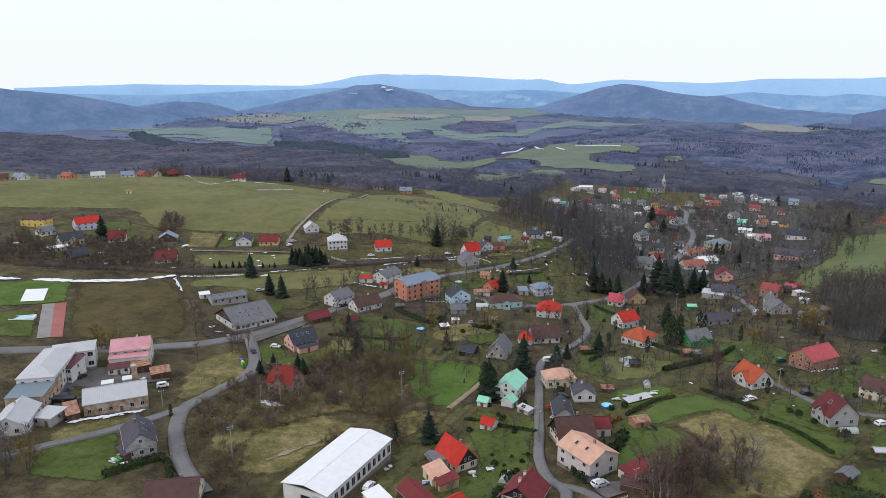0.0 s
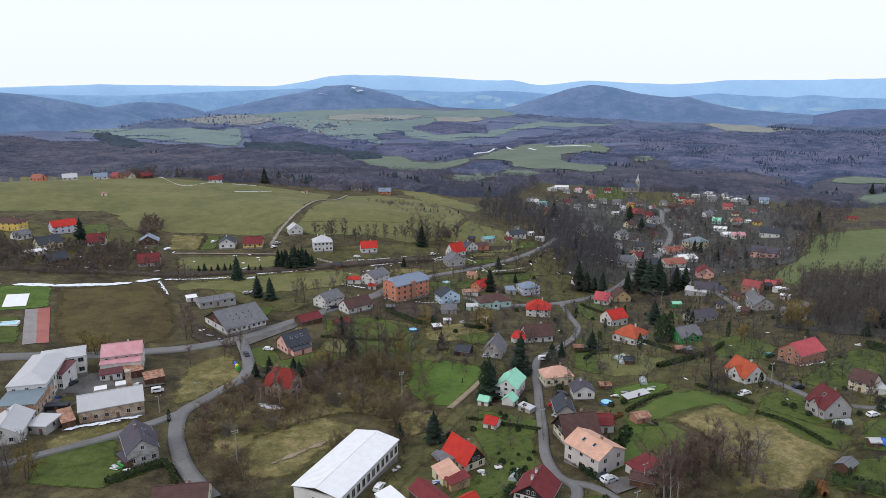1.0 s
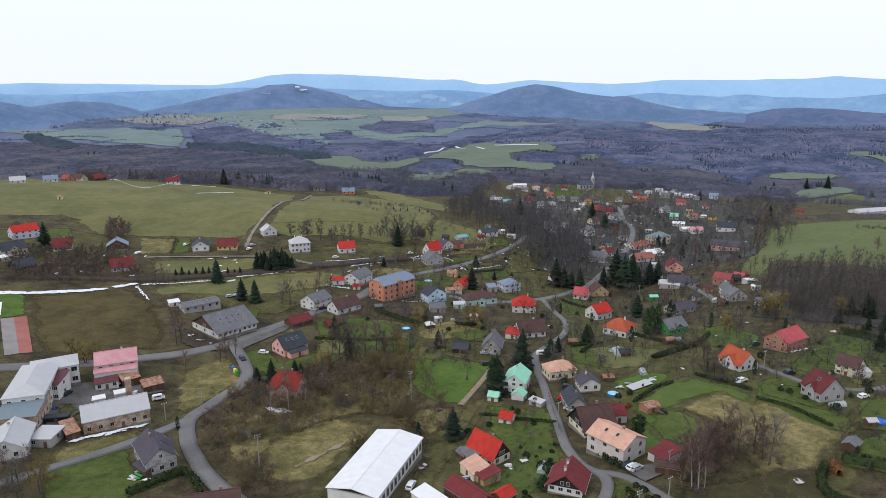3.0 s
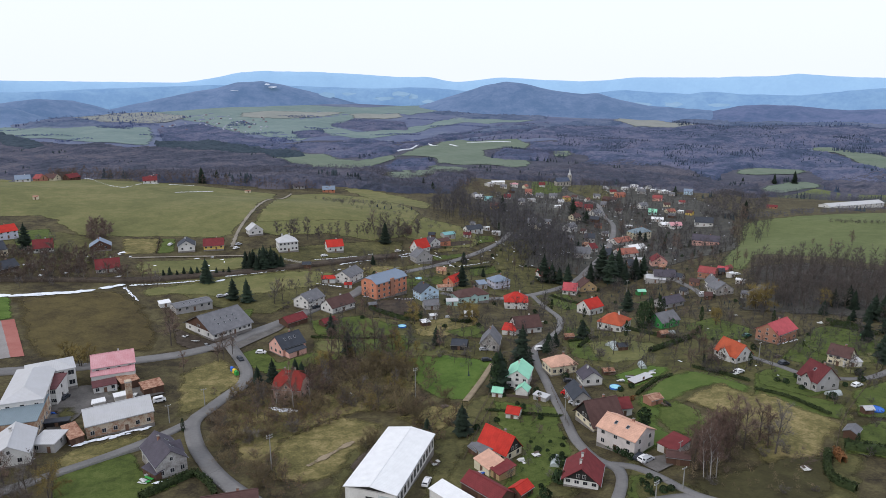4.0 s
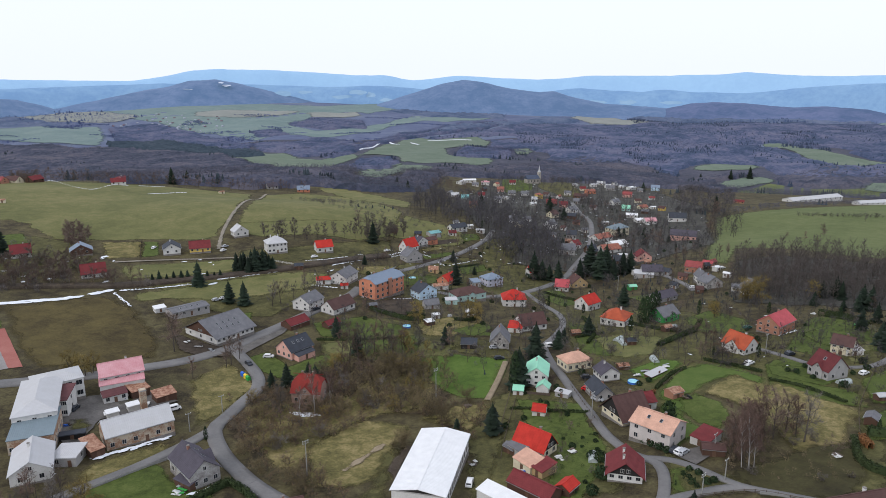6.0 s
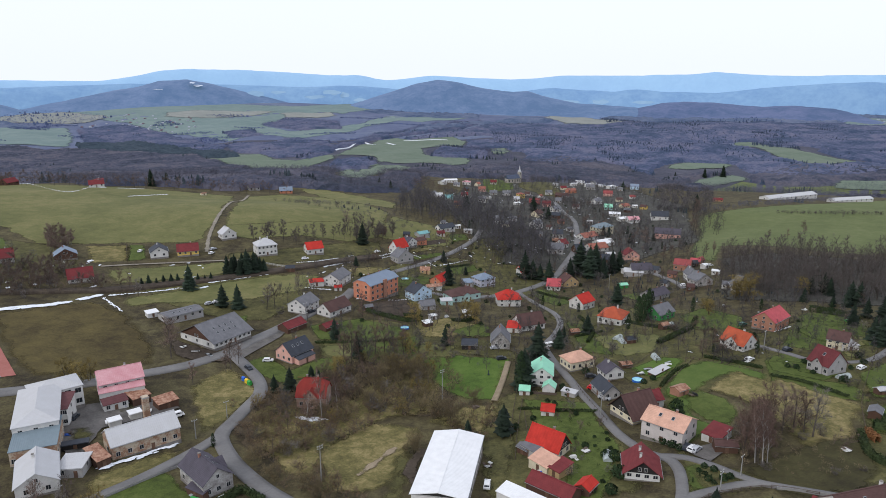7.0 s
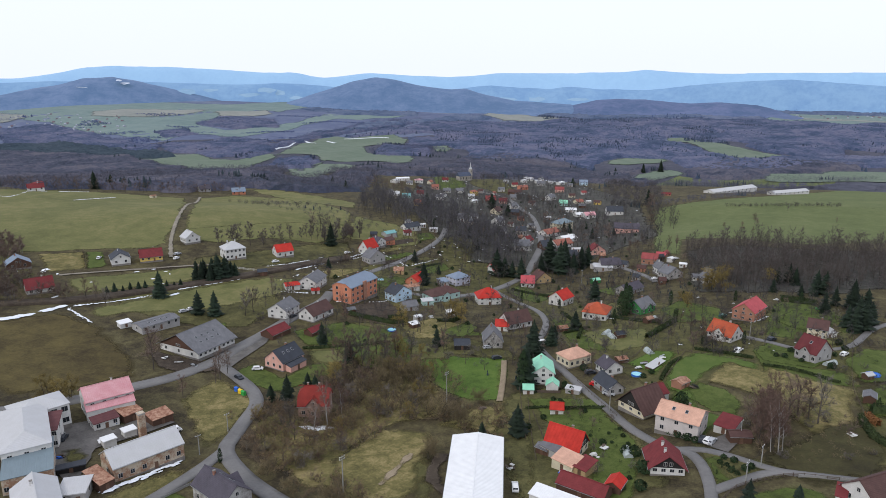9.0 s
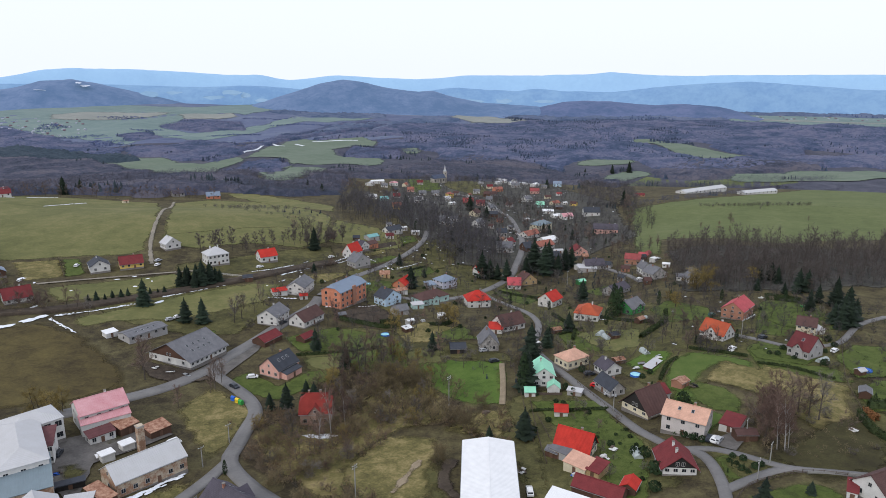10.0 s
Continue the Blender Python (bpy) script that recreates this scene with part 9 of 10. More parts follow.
def far_town(poly, spacing, label):
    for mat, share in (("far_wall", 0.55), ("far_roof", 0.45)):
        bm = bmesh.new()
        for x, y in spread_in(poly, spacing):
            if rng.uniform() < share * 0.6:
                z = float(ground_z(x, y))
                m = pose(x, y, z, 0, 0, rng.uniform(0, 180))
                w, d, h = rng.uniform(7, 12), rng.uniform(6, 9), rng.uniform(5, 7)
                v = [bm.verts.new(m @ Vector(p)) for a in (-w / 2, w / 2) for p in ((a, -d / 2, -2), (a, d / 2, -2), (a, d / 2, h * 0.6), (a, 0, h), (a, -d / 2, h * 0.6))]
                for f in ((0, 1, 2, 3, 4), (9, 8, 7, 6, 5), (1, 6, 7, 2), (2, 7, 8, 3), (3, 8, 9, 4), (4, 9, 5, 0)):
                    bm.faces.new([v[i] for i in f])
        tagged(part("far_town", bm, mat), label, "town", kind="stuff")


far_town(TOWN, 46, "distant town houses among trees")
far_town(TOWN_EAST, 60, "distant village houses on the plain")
scattered_woods(VALLEY_BITS, 8, "hedgerows and copses across the far valley", "wood_haze_bare", 7, 2.0)


# ---- church ----
def prism(bm, x0, x1, hw, z0, z1):
    """A gabled block along x."""
    v = [bm.verts.new(p) for x in (x0, x1) for p in ((x, -hw, z0), (x, hw, z0), (x, 0, z1))]
    for f in ((0, 1, 2), (5, 4, 3), (0, 3, 4, 1), (1, 4, 5, 2), (2, 5, 3, 0)):
        bm.faces.new([v[i] for i in f])


def church(x, y, yaw):
    z = float(ground_z(x, y))
    ob = tagged(new("church"), "small ochre village church with grey roof and slender spire", "church")
    ob.matrix_world = pose(x, y, z, 0, 0, yaw)
    part("nave", boxes((-11, 9, -5, 5, -2, 7)), "wall_church", ob)
    bm = bmesh.new()
    prism(bm, -11.6, 9.4, 5.7, 6.9, 12.2)
    part("roof", bm, "roof_church", ob)
    part("tower", boxes((9, 13, -2.2, 2.2, -2, 16)), "wall_church", ob)
    bm = bmesh.new()
    bmesh.ops.create_cone(bm, cap_ends=True, segments=8, radius1=2.7, radius2=1.2, depth=2.6, matrix=Matrix.Translation((11, 0, 17.3)))
    bmesh.ops.create_cone(bm, cap_ends=True, segments=8, radius1=1.2, radius2=0.05, depth=7.5, matrix=Matrix.Translation((11, 0, 22.35)))
    part("spire", bm, "roof_light_grey", ob)
    for i in range(4):
        for s in (-1, 1):
            add_window(ob, 1.1, 3.2, -8.5 + i * 4.6, s * 5.0, 2.2, 0 if s < 0 else math.pi)
    for s in (-1, 1):
        add_window(ob, 1.0, 1.8, 11, s * 2.2, 12.0, 0 if s < 0 else math.pi)
    return ob


# ---- cars ----
for key, rgb in {"white": (0.7, 0.7, 0.7), "silver": (0.4, 0.41, 0.43), "red": (0.5, 0.02, 0.02), "dark": (0.03, 0.035, 0.045), "blue": (0.03, 0.08, 0.22), "green": (0.03, 0.12, 0.1)}.items():
    material("paint_" + key, *tones(rgb, 0.06), size=1.0, fine=0.3, rough=0.28)
material("tyre", (0.012, 0.012, 0.012), (0.025, 0.025, 0.025), 0.5, 0.1)


def car_body(van):
    bm = bmesh.new()
    h = 1.9 if van else 1.45
    side = [(-2.15, 0.3), (-2.15, 0.85), (-1.95, h * 0.66 if not van else h * 0.95), (-1.5, h), (0.5 if not van else 1.1, h), (1.2 if not van else 1.6, h * 0.68 if not van else 1.15), (2.05, 0.78), (2.15, 0.3)]
    rows = []
    for y, k in ((-0.88, 0.94), (-0.8, 1.0), (0.8, 1.0), (0.88, 0.94)):
        rows.append([bm.verts.new((x, y * (0.9 if z > 1 else 1), 0.3 + (z - 0.3) * k)) for x, z in side])
    for a, b in zip(rows, rows[1:]):
        for i in range(len(side)):
            j = (i + 1) % len(side)
            bm.faces.new((a[i], a[j], b[j], b[i]))
    bm.faces.new(rows[0][::-1])
    bm.faces.new(rows[-1])
    bmesh.ops.recalc_face_normals(bm, faces=bm.faces)
    return bm


def car(x, y, yaw, colour, van=False):
    ob = tagged(new("car"), ("white delivery van" if van else {"white": "white", "silver": "silver", "red": "red", "dark": "dark grey", "blue": "dark blue", "green": "dark green"}[colour] + " hatchback car") + " parked beside a house", "car", "parked cars")
    ob.matrix_world = pose(x, y, float(ground_z(x, y)) + 0.3, 0, 0, yaw)
    shared("body", piece(("body", van, colour), lambda: car_body(van), "paint_" + colour), ob, Matrix())
    h = 1.9 if van else 1.45
    for s in (-1, 1):
        shared("side_window", piece("side_window", lambda: boxes((-1.35, 0.75, -0.02, 0.02, 0, 0.36)), "pane_glass"), ob, Matrix.Translation((0, s * 0.835, h * 0.66)))
    shared("windscreen", piece(("windscreen", van), lambda: boxes((-0.02, 0.02, -0.68, 0.68, 0, 0.52)), "pane_glass"), ob, Matrix.Translation((1.24 if not van else 1.64, 0, h * 0.66)) @ Matrix.Rotation(radians(-52), 4, "Y"))
    shared("rear_window", piece(("rear_window", van), lambda: boxes((-0.02, 0.02, -0.66, 0.66, 0, 0.42)), "pane_glass"), ob, Matrix.Translation((-1.98, 0, h * 0.66)) @ Matrix.Rotation(radians(42), 4, "Y"))
    for wx in (-1.3, 1.35):
        for s in (-1, 1):
            def wheel():
                bm = bmesh.new()
                bmesh.ops.create_cone(bm, cap_ends=True, segments=12, radius1=0.32, radius2=0.32, depth=0.2, matrix=Matrix.Rotation(math.pi / 2, 4, "X"))
                return bm
            shared("wheel", piece("wheel", wheel, "tyre"), ob, Matrix.Translation((wx, s * 0.82, 0.3)))
    return ob


# ---- poles, wires, fences, hedges ----
material("pole_concrete", (0.2, 0.2, 0.19), (0.32, 0.31, 0.3), 1.0, 0.2)
material("wire", (0.03, 0.03, 0.03), (0.06, 0.06, 0.06), 1.0, 0.2)
material("fence_white", (0.45, 0.45, 0.43), (0.65, 0.64, 0.62), 1.0, 0.2)
material("fence_wood", (0.06, 0.045, 0.035), (0.13, 0.1, 0.08), 1.0, 0.2)


def pole(x, y, height, arms=1):
    ob = tagged(new("utility_pole"), "grey concrete utility pole with insulators", "utility pole", "utility poles")
    ob.matrix_world = pose(x, y, float(ground_z(x, y)), 0, 0, 30)
    bm = bmesh.new()
    bmesh.ops.create_cone(bm, cap_ends=True, segments=8, radius1=0.19, radius2=0.1, depth=height + 0.5, matrix=Matrix.Translation((0, 0, height / 2 - 0.25)))
    part("shaft", bm, "pole_concrete", ob)
    for a in range(arms):
        arm = part("cross_arm", boxes((-0.9, 0.9, -0.06, 0.06, height - 0.4 - a * 0.7, height - 0.28 - a * 0.7)), "zinc", ob)
        for i in (-0.8, 0.8):
            part("insulator", boxes((i - 0.07, i + 0.07, -0.07, 0.07, height - 0.279 - a * 0.7, height - 0.05 - a * 0.7)), "fence_white", arm)


def wire(a, b, sag=1.2):
    """A thin cable between two points (x, y, height over ground)."""
    pa, pb = (np.array([p[0], p[1], float(ground_z(p[0], p[1])) + p[2]]) for p in (a, b))
    pts = [pa + (pb - pa) * t - np.array([0, 0, sag * 4 * t * (1 - t)]) for t in np.linspace(0, 1, 13)]
    u = unit(np.cross(pb - pa, (0, 0, 1.0)))
    ring = np.array([u * 0.022, u * -0.022, (0, 0, 0.03)])
    v = np.concatenate([p + ring for p in pts])
    f = np.array([t for i in range(12) for k in range(3) for t in ((3 * i + k, 3 * i + (k + 1) % 3, 3 * i + 3 + (k + 1) % 3), (3 * i + k, 3 * i + 3 + (k + 1) % 3, 3 * i + 3 + k))])
    tagged(new("power_cable", soup("power_cable", v, f, "wire")), "thin overhead power cable between poles", "cable")


def hedge(pts, width, height, mat, label):
    """A clipped or rough hedge: a core with a skin of leaf clumps."""
    line = smooth_line(pts, 0.7)
    n = len(line)
    k = 26
    d = np.gradient(line, axis=0)
    d /= np.maximum(np.linalg.norm(d, axis=1)[:, None], 1e-6)
    side = np.stack([-d[:, 1], d[:, 0]], -1)
    a = rng.uniform(0, 1, (n, k))
    off = np.where(a < 0.3, -1, np.where(a > 0.7, 1, (a - 0.5) * 5)) * width / 2 * rng.uniform(0.8, 1.1, (n, k))
    zz = np.where((a < 0.3) | (a > 0.7), rng.uniform(0.05, 1, (n, k)), 1.0) * height * rng.uniform(0.9, 1.1, (n, k))
    p = line[:, None, :] + side[:, None, :] * off[..., None] + d[:, None, :] * rng.uniform(-0.5, 0.5, (n, k, 1))
    c = np.concatenate([p, (ground_z(p[..., 0], p[..., 1]) + zz)[..., None]], -1).reshape(-1, 3)
    u = unit(rng.normal(size=c.shape))
    w = unit(np.cross(u, rng.normal(size=c.shape)))
    s = rng.uniform(0.2, 0.42, (len(c), 1))
    v = np.stack([c - u * s, c + u * s, c + w * s * 1.3], 1).reshape(-1, 3)
    f = np.arange(len(v)).reshape(-1, 3)
    core_v, core_f = [], []
    for i in range(n):
        for sgn, h in ((-1, -0.2), (-1, height * 0.88), (1, height * 0.88), (1, -0.2)):
            q = line[i] + side[i] * sgn * width * 0.4
            core_v.append((q[0], q[1], float(ground_z(q[0], q[1])) + h))
    for i in range(n - 1):
        for j in range(3):
            b0, b1 = i * 4 + j, (i + 1) * 4 + j
            core_f += [(b0, b0 + 1, b1 + 1), (b0, b1 + 1, b1)]
    v2 = np.concatenate([v, np.array(core_v)])
    f2 = np.concatenate([f, np.array(core_f) + len(v)])
    tagged(new("hedge", soup("hedge", v2, f2, mat)), label, "hedge", "garden hedges")


def fence(pts, height, mat, label, gap=2.4, rails=2, solid=False):
    line = smooth_line(pts, gap)
    ob = tagged(new("fence"), label, "fence", "garden fences")
    post = piece(("post", height, mat), lambda: boxes((-0.07, 0.07, -0.07, 0.07, -0.4, height)), mat)
    zs = ground_z(line[:, 0], line[:, 1])
    for (x, y), z in zip(line, zs):
        shared("post", post, ob, Matrix.Translation((x, y, z)))
    for i in range(len(line) - 1):
        a, b = Vector((*line[i], zs[i])), Vector((*line[i + 1], zs[i + 1]))
        d = (b - a)
        m = Matrix.Translation(a) @ d.to_track_quat("X", "Z").to_matrix().to_4x4() @ Matrix.Diagonal((d.length, 1, 1, 1))
        if solid:
            shared("panel", piece(("panel", height, mat), lambda: boxes((0, 1, -0.03, 0.03, 0.1, height - 0.1)), mat), ob, m)
        else:
            for r in range(rails):
                hh = height * (r + 0.7) / (rails + 0.1)
                shared("rail", piece(("rail", round(hh, 2), mat), lambda: boxes((0, 1, -0.025, 0.025, hh - 0.06, hh + 0.05)), mat), ob, m)


# ---- garden things ----
material("pool_water", (0.2, 0.5, 0.58), (0.32, 0.62, 0.7), 2.0, 0.4, 0.15)
material("tarp_blue", (0.02, 0.1, 0.42), (0.04, 0.16, 0.55), 1.0, 0.2, 0.6)
material("tarp_white", (0.7, 0.71, 0.72), (0.8, 0.8, 0.8), 2.0, 0.4, 0.8)
material("foil", (0.27, 0.31, 0.3), (0.44, 0.48, 0.47), 1.0, 0.2, 0.3)
for key, rgb in {"red": (0.4, 0.03, 0.03), "blue": (0.03, 0.12, 0.5), "yellow": (0.7, 0.5, 0.04), "green": (0.04, 0.3, 0.06), "white": (0.7, 0.7, 0.7)}.items():
    material("plastic_" + key, *tones(rgb, 0.08), size=0.8, fine=0.2, rough=0.5)


def pool(x, y, yaw, length, width, label):
    ob = tagged(new("garden_pool"), label, "pool")
    ob.matrix_world = pose(x, y, float(ground_z(x, y)) + 0.2, 0, 0, yaw)
    hl, hw = length / 2, width / 2
    bm = boxes((-hl - 0.4, hl + 0.4, -hw - 0.4, -hw, -1, 0.3), (-hl - 0.4, hl + 0.4, hw, hw + 0.4, -1, 0.3), (-hl - 0.4, -hl, -hw, hw, -1, 0.3), (hl, hl + 0.4, -hw, hw, -1, 0.3))
    part("rim", bm, "tarp_white", ob)
    part("water", boxes((-hl, hl, -hw, hw, -1, 0.15)), "pool_water", ob)


def round_pool(x, y, radius, mat, label, category="pool", name="round_pool"):
    ob = tagged(new(name), label, category)
    ob.matrix_world = pose(x, y, float(ground_z(x, y)))
    bm = bmesh.new()
    bmesh.ops.create_cone(bm, cap_ends=False, segments=20, radius1=radius, radius2=radius, depth=0.9, matrix=Matrix.Translation((0, 0, 0.4)))
    part("wall", bm, mat, ob)
    bm = bmesh.new()
    bmesh.ops.create_circle(bm, cap_ends=True, segments=20, radius=radius * 0.97, matrix=Matrix.Translation((0, 0, 0.7)))
    part("water", bm, "pool_water" if category == "pool" else mat, ob)


def container(x, y, yaw, colour):
    ob = tagged(new("recycling_bin"), colour + " plastic recycling container on the verge", "container", "recycling bins")
    ob.matrix_world = pose(x, y, float(ground_z(x, y)) + 0.25, 0, 0, yaw)
    bm = bmesh.new()
    box(bm, -0.75, 0.75, -0.6, 0.6, -0.2, 1.35)
    part("bin_body", bm, "plastic_" + colour, ob)
    bm = bmesh.new()
    prism(bm, -0.78, 0.78, 0.64, 1.351, 1.75)
    part("lid", bm, "plastic_" + colour, ob)


def greenhouse(x, y, yaw, length, width):
    ob = tagged(new("greenhouse"), "small garden greenhouse with pale foil cover", "greenhouse", "greenhouses")
    ob.matrix_world = pose(x, y, float(ground_z(x, y)), 0, 0, yaw)
    bm = bmesh.new()
    hl = length / 2
    n = 8
    rows = [[bm.verts.new((xx, -math.cos(math.pi * i / n) * width / 2, -0.1 + math.sin(math.pi * i / n) * width * 0.62)) for i in range(n + 1)] for xx in (-hl, hl)]
    for i in range(n):
        bm.faces.new((rows[0][i], rows[1][i], rows[1][i + 1], rows[0][i + 1]))
    bm.faces.new(rows[0])
    bm.faces.new(rows[1][::-1])
    part("cover", bm, "foil", ob)
    for xx in np.linspace(-hl, hl, 4):
        segs = [(np.array([xx, -math.cos(math.pi * i / n) * width * 0.51, -0.1 + math.sin(math.pi * i / n) * width * 0.635]), np.array([xx, -math.cos(math.pi * (i + 1) / n) * width * 0.51, -0.1 + math.sin(math.pi * (i + 1) / n) * width * 0.635]), 0.04, 0.04) for i in range(n)]
        v = np.array([p + np.array([dx, 0, 0]) for p in [s[0] for s in segs] + [segs[-1][1]] for dx in (-0.05, 0.05)])
        f = np.array([t for i in range(n) for t in ((2 * i, 2 * i + 1, 2 * i + 3), (2 * i, 2 * i + 3, 2 * i + 2))])
        hoop = new("hoop", soup("hoop", v, f, "zinc"))
        hoop.parent = ob


def snow_bits(poly, spacing, low, high, odds=0.6):
    """Remnants of snow: small uneven flat lumps, too many to count."""
    pts = [p for p in spread_in(poly, spacing) if rng.uniform() < odds and clear_of(p[0], p[1], 0.6, 0.3)]
    vs, fs, base = [], [], 0
    for x, y in pts:
        r, yaw, n = rng.uniform(low, high), rng.uniform(0, 6.3), 8
        st = rng.uniform(1, 2.8)
        for i in range(n):
            a = i * 2 * np.pi / n
            rr = r * rng.uniform(0.6, 1.2)
            dx, dy = math.cos(a) * rr * st, math.sin(a) * rr
            vs.append((x + dx * math.cos(yaw) - dy * math.sin(yaw), y + dx * math.sin(yaw) + dy * math.cos(yaw), 0))
        vs.append((x, y, 0.22))
        fs += [(base + i, base + (i + 1) % n, base + n) for i in range(n)]
        base += n + 1
    v = np.array(vs)
    v[:, 2] += ground_z(v[:, 0], v[:, 1]) + 0.3
    tagged(new("snow_remnants", soup("snow_remnants", v, np.array(fs), "snow")), "scattered melting snow remnants in gardens", "snow", kind="stuff")


church(240.4, 969.6, 12)
car(-82.6, 273.7, -10, 'white')
car(32.2, 214.4, -40, 'red')
car(32.4, 205.6, -42, 'silver')
car(36.2, 225.3, -10, 'dark')
car(-21.4, 161.3, 70, 'white')
car(126.4, 264.0, 20, 'green')
car(119.8, 226.3, 15, 'dark')
car(-113.4, 344.4, 25, 'silver')
car(-109.9, 347.1, 25, 'white')
car(-163.8, 437.9, 80, 'white')
car(-121.5, 430.2, 60, 'white')
car(-121.4, 438.1, 40, 'silver')
car(-65.9, 420.5, 15, 'white')
car(11.3, 267.3, 5, 'silver')
car(-129.4, 234.1, 12, 'blue')
car(161.5, 544.0, 100, 'white')
car(-89.7, 266.4, -60, 'dark')
car(-18.6, 447.6, 30, 'white')
car(151.7, 354.5, 0, 'white')
car(208.3, 622.2, 0, 'silver')
car(-141.0, 226.4, 80, 'dark')
car(-64.1, 330.0, 45, 'dark')
car(38.4, 163.9, 40, 'dark')
car(39.3, 162.6, 30, 'white')
car(39.9, 161.9, 30, 'silver')
car(98.9, 220.9, 20, 'white')
car(120.0, 227.3, 25, 'dark')
car(131.6, 202.3, 20, 'white')
car(10.2, 254.5, 0, 'dark')
car(190.3, 388.3, 10, 'white')
car(179.6, 397.0, 80, 'blue')
car(-21.7, 393.1, 55, 'blue')
car(34.3, 263.1, 10, 'white', True)
car(-109.6, 225.7, 25, 'white', True)
container(-90.7, 255.2, -50, 'blue')
container(-89.4, 253.0, -50, 'yellow')
container(-88.4, 251.2, -50, 'green')
pole(-64.4, 176.0, 11.1, 2)
pole(-101.7, 209.3, 6.5, 1)
pole(-93.7, 222.9, 6.5, 1)
pole(-93.9, 278.1, 6.5, 1)
pole(111.6, 229.8, 8.6, 1)
pole(25.6, 193.7, 8.9, 1)
pole(-20.6, 224.0, 11.6, 2)
pole(-66.8, 320.6, 8.7, 1)
pole(42.4, 145.4, 6.5, 1)
pole(32.9, 140.0, 6.5, 2)
pole(116.2, 379.2, 8.9, 1)
pole(48.1, 159.9, 6.5, 1)
wire((-64.4, 176.0, 10.9), (-20.6, 224.0, 11.4))
wire((-63.7, 176.0, 10.9), (-78.6, 157.0, 9.0))
wire((-63.7, 176.0, 10.2), (-19.9, 224.0, 10.7))
wire((42.4, 145.4, 6.3), (32.9, 140.0, 6.3))
hedge([(-96.1, 162.9), (-91.2, 168.5), (-85.6, 174.6)], 1.6, 2.0, 'hedge_leaves', 'clipped dark green garden hedge')
hedge([(-84.9, 174.6), (-80.4, 169.2), (-76.8, 162.2)], 1.4, 1.8, 'hedge_leaves', 'clipped dark green garden hedge')
hedge([(-37.3, 329.3), (-27.8, 319.8), (-19.3, 312.8), (-12.1, 313.6)], 1.5, 2.0, 'hedge_leaves', 'tall dark evergreen hedge')
hedge([(-20.1, 318.1), (-11.5, 320.0)], 1.5, 2.2, 'hedge_leaves', 'tall dark evergreen hedge')
hedge([(102.5, 266.7), (91.1, 259.2), (77.4, 250.8)], 1.6, 2.0, 'hedge_leaves', 'dark evergreen hedge between gardens')
hedge([(2.0, 310.8), (8.6, 308.8), (15.0, 314.0)], 1.4, 1.6, 'hedge_leaves', 'dark evergreen garden hedge')
hedge([(89.7, 157.5), (83.5, 148.7), (81.9, 142.9), (83.9, 138.4)], 1.6, 2.2, 'hedge_leaves', 'overgrown hedge round a garden')
hedge([(96.5, 160.0), (101.5, 157.6), (107.6, 153.5)], 2.2, 3.0, 'hedge_leaves', 'tall dark evergreen hedge')
hedge([(13.4, 202.5), (20.2, 199.2), (25.3, 197.0)], 0.9, 0.9, 'hedge_leaves', 'row of low clipped shrubs')
hedge([(96.3, 204.6), (102.6, 196.7), (107.3, 181.9)], 0.8, 1.0, 'hedge_leaves', 'low garden hedge before a meadow')
hedge([(174.6, 280.1), (180.0, 272.0), (181.6, 265.1)], 1.5, 2.0, 'hedge_leaves', 'evergreen hedge in a garden')
hedge([(114.3, 282.0), (102.5, 266.7)], 1.5, 1.8, 'hedge_leaves', 'dark evergreen hedge between gardens')
hedge([(49.4, 272.1), (63.4, 275.6)], 1.0, 1.0, 'hedge_leaves', 'low garden hedge beside a path')
hedge([(52.7, 205.6), (41.2, 196.4)], 1.0, 1.2, 'dry_leaves', 'low beech hedge with dry leaves')
hedge([(92.3, 157.8), (90.7, 152.4)], 1.6, 2.2, 'dry_leaves', 'beech hedge with dry orange leaves')
hedge([(-77.1, 163.6), (-72.9, 160.3)], 0.5, 0.5, 'dry_leaves', 'dry leafy border beside a path')
hedge([(-63.0, 291.5), (-41.7, 288.4), (-26.6, 288.1)], 1.0, 1.0, 'hedge_leaves', 'low hedge above the stream')
hedge([(55.3, 208.7), (66.5, 219.4), (74.0, 223.2)], 1.0, 1.0, 'hedge_leaves', 'low dark hedge between vegetable beds')
hedge([(171.1, 276.0), (178.0, 266.3), (182.3, 257.8)], 1.4, 1.8, 'hedge_leaves', 'dark evergreen garden hedge')
hedge([(2.6, 207.7), (8.0, 205.8), (14.2, 201.5), (22.9, 198.4)], 0.8, 0.8, 'hedge_leaves', 'row of low clipped shrubs')
hedge([(81.8, 289.4), (89.0, 275.1), (95.9, 267.6)], 1.2, 1.4, 'hedge_leaves', 'dark evergreen garden hedge')
hedge([(66.3, 307.7), (60.3, 278.4), (51.0, 262.5)], 1.2, 1.4, 'hedge_leaves', 'dark evergreen garden hedge')
hedge([(70.5, 382.1), (77.5, 366.2), (89.9, 345.1)], 1.2, 1.4, 'hedge_leaves', 'dark hedge along the lane')
hedge([(22.7, 427.4), (42.4, 440.2)], 1.0, 1.2, 'hedge_leaves', 'dark hedge beside the allotments')
hedge([(85.5, 229.6), (92.2, 221.2), (98.0, 212.4)], 1.0, 1.1, 'hedge_leaves', 'dark hedge along the meadow')
fence([(-9.7, 173.6), (-5.9, 184.4), (0.2, 200.2), (6.5, 215.5)], 1.3, 'fence_wood', 'dark wooden garden fence along a path', gap=2.6)
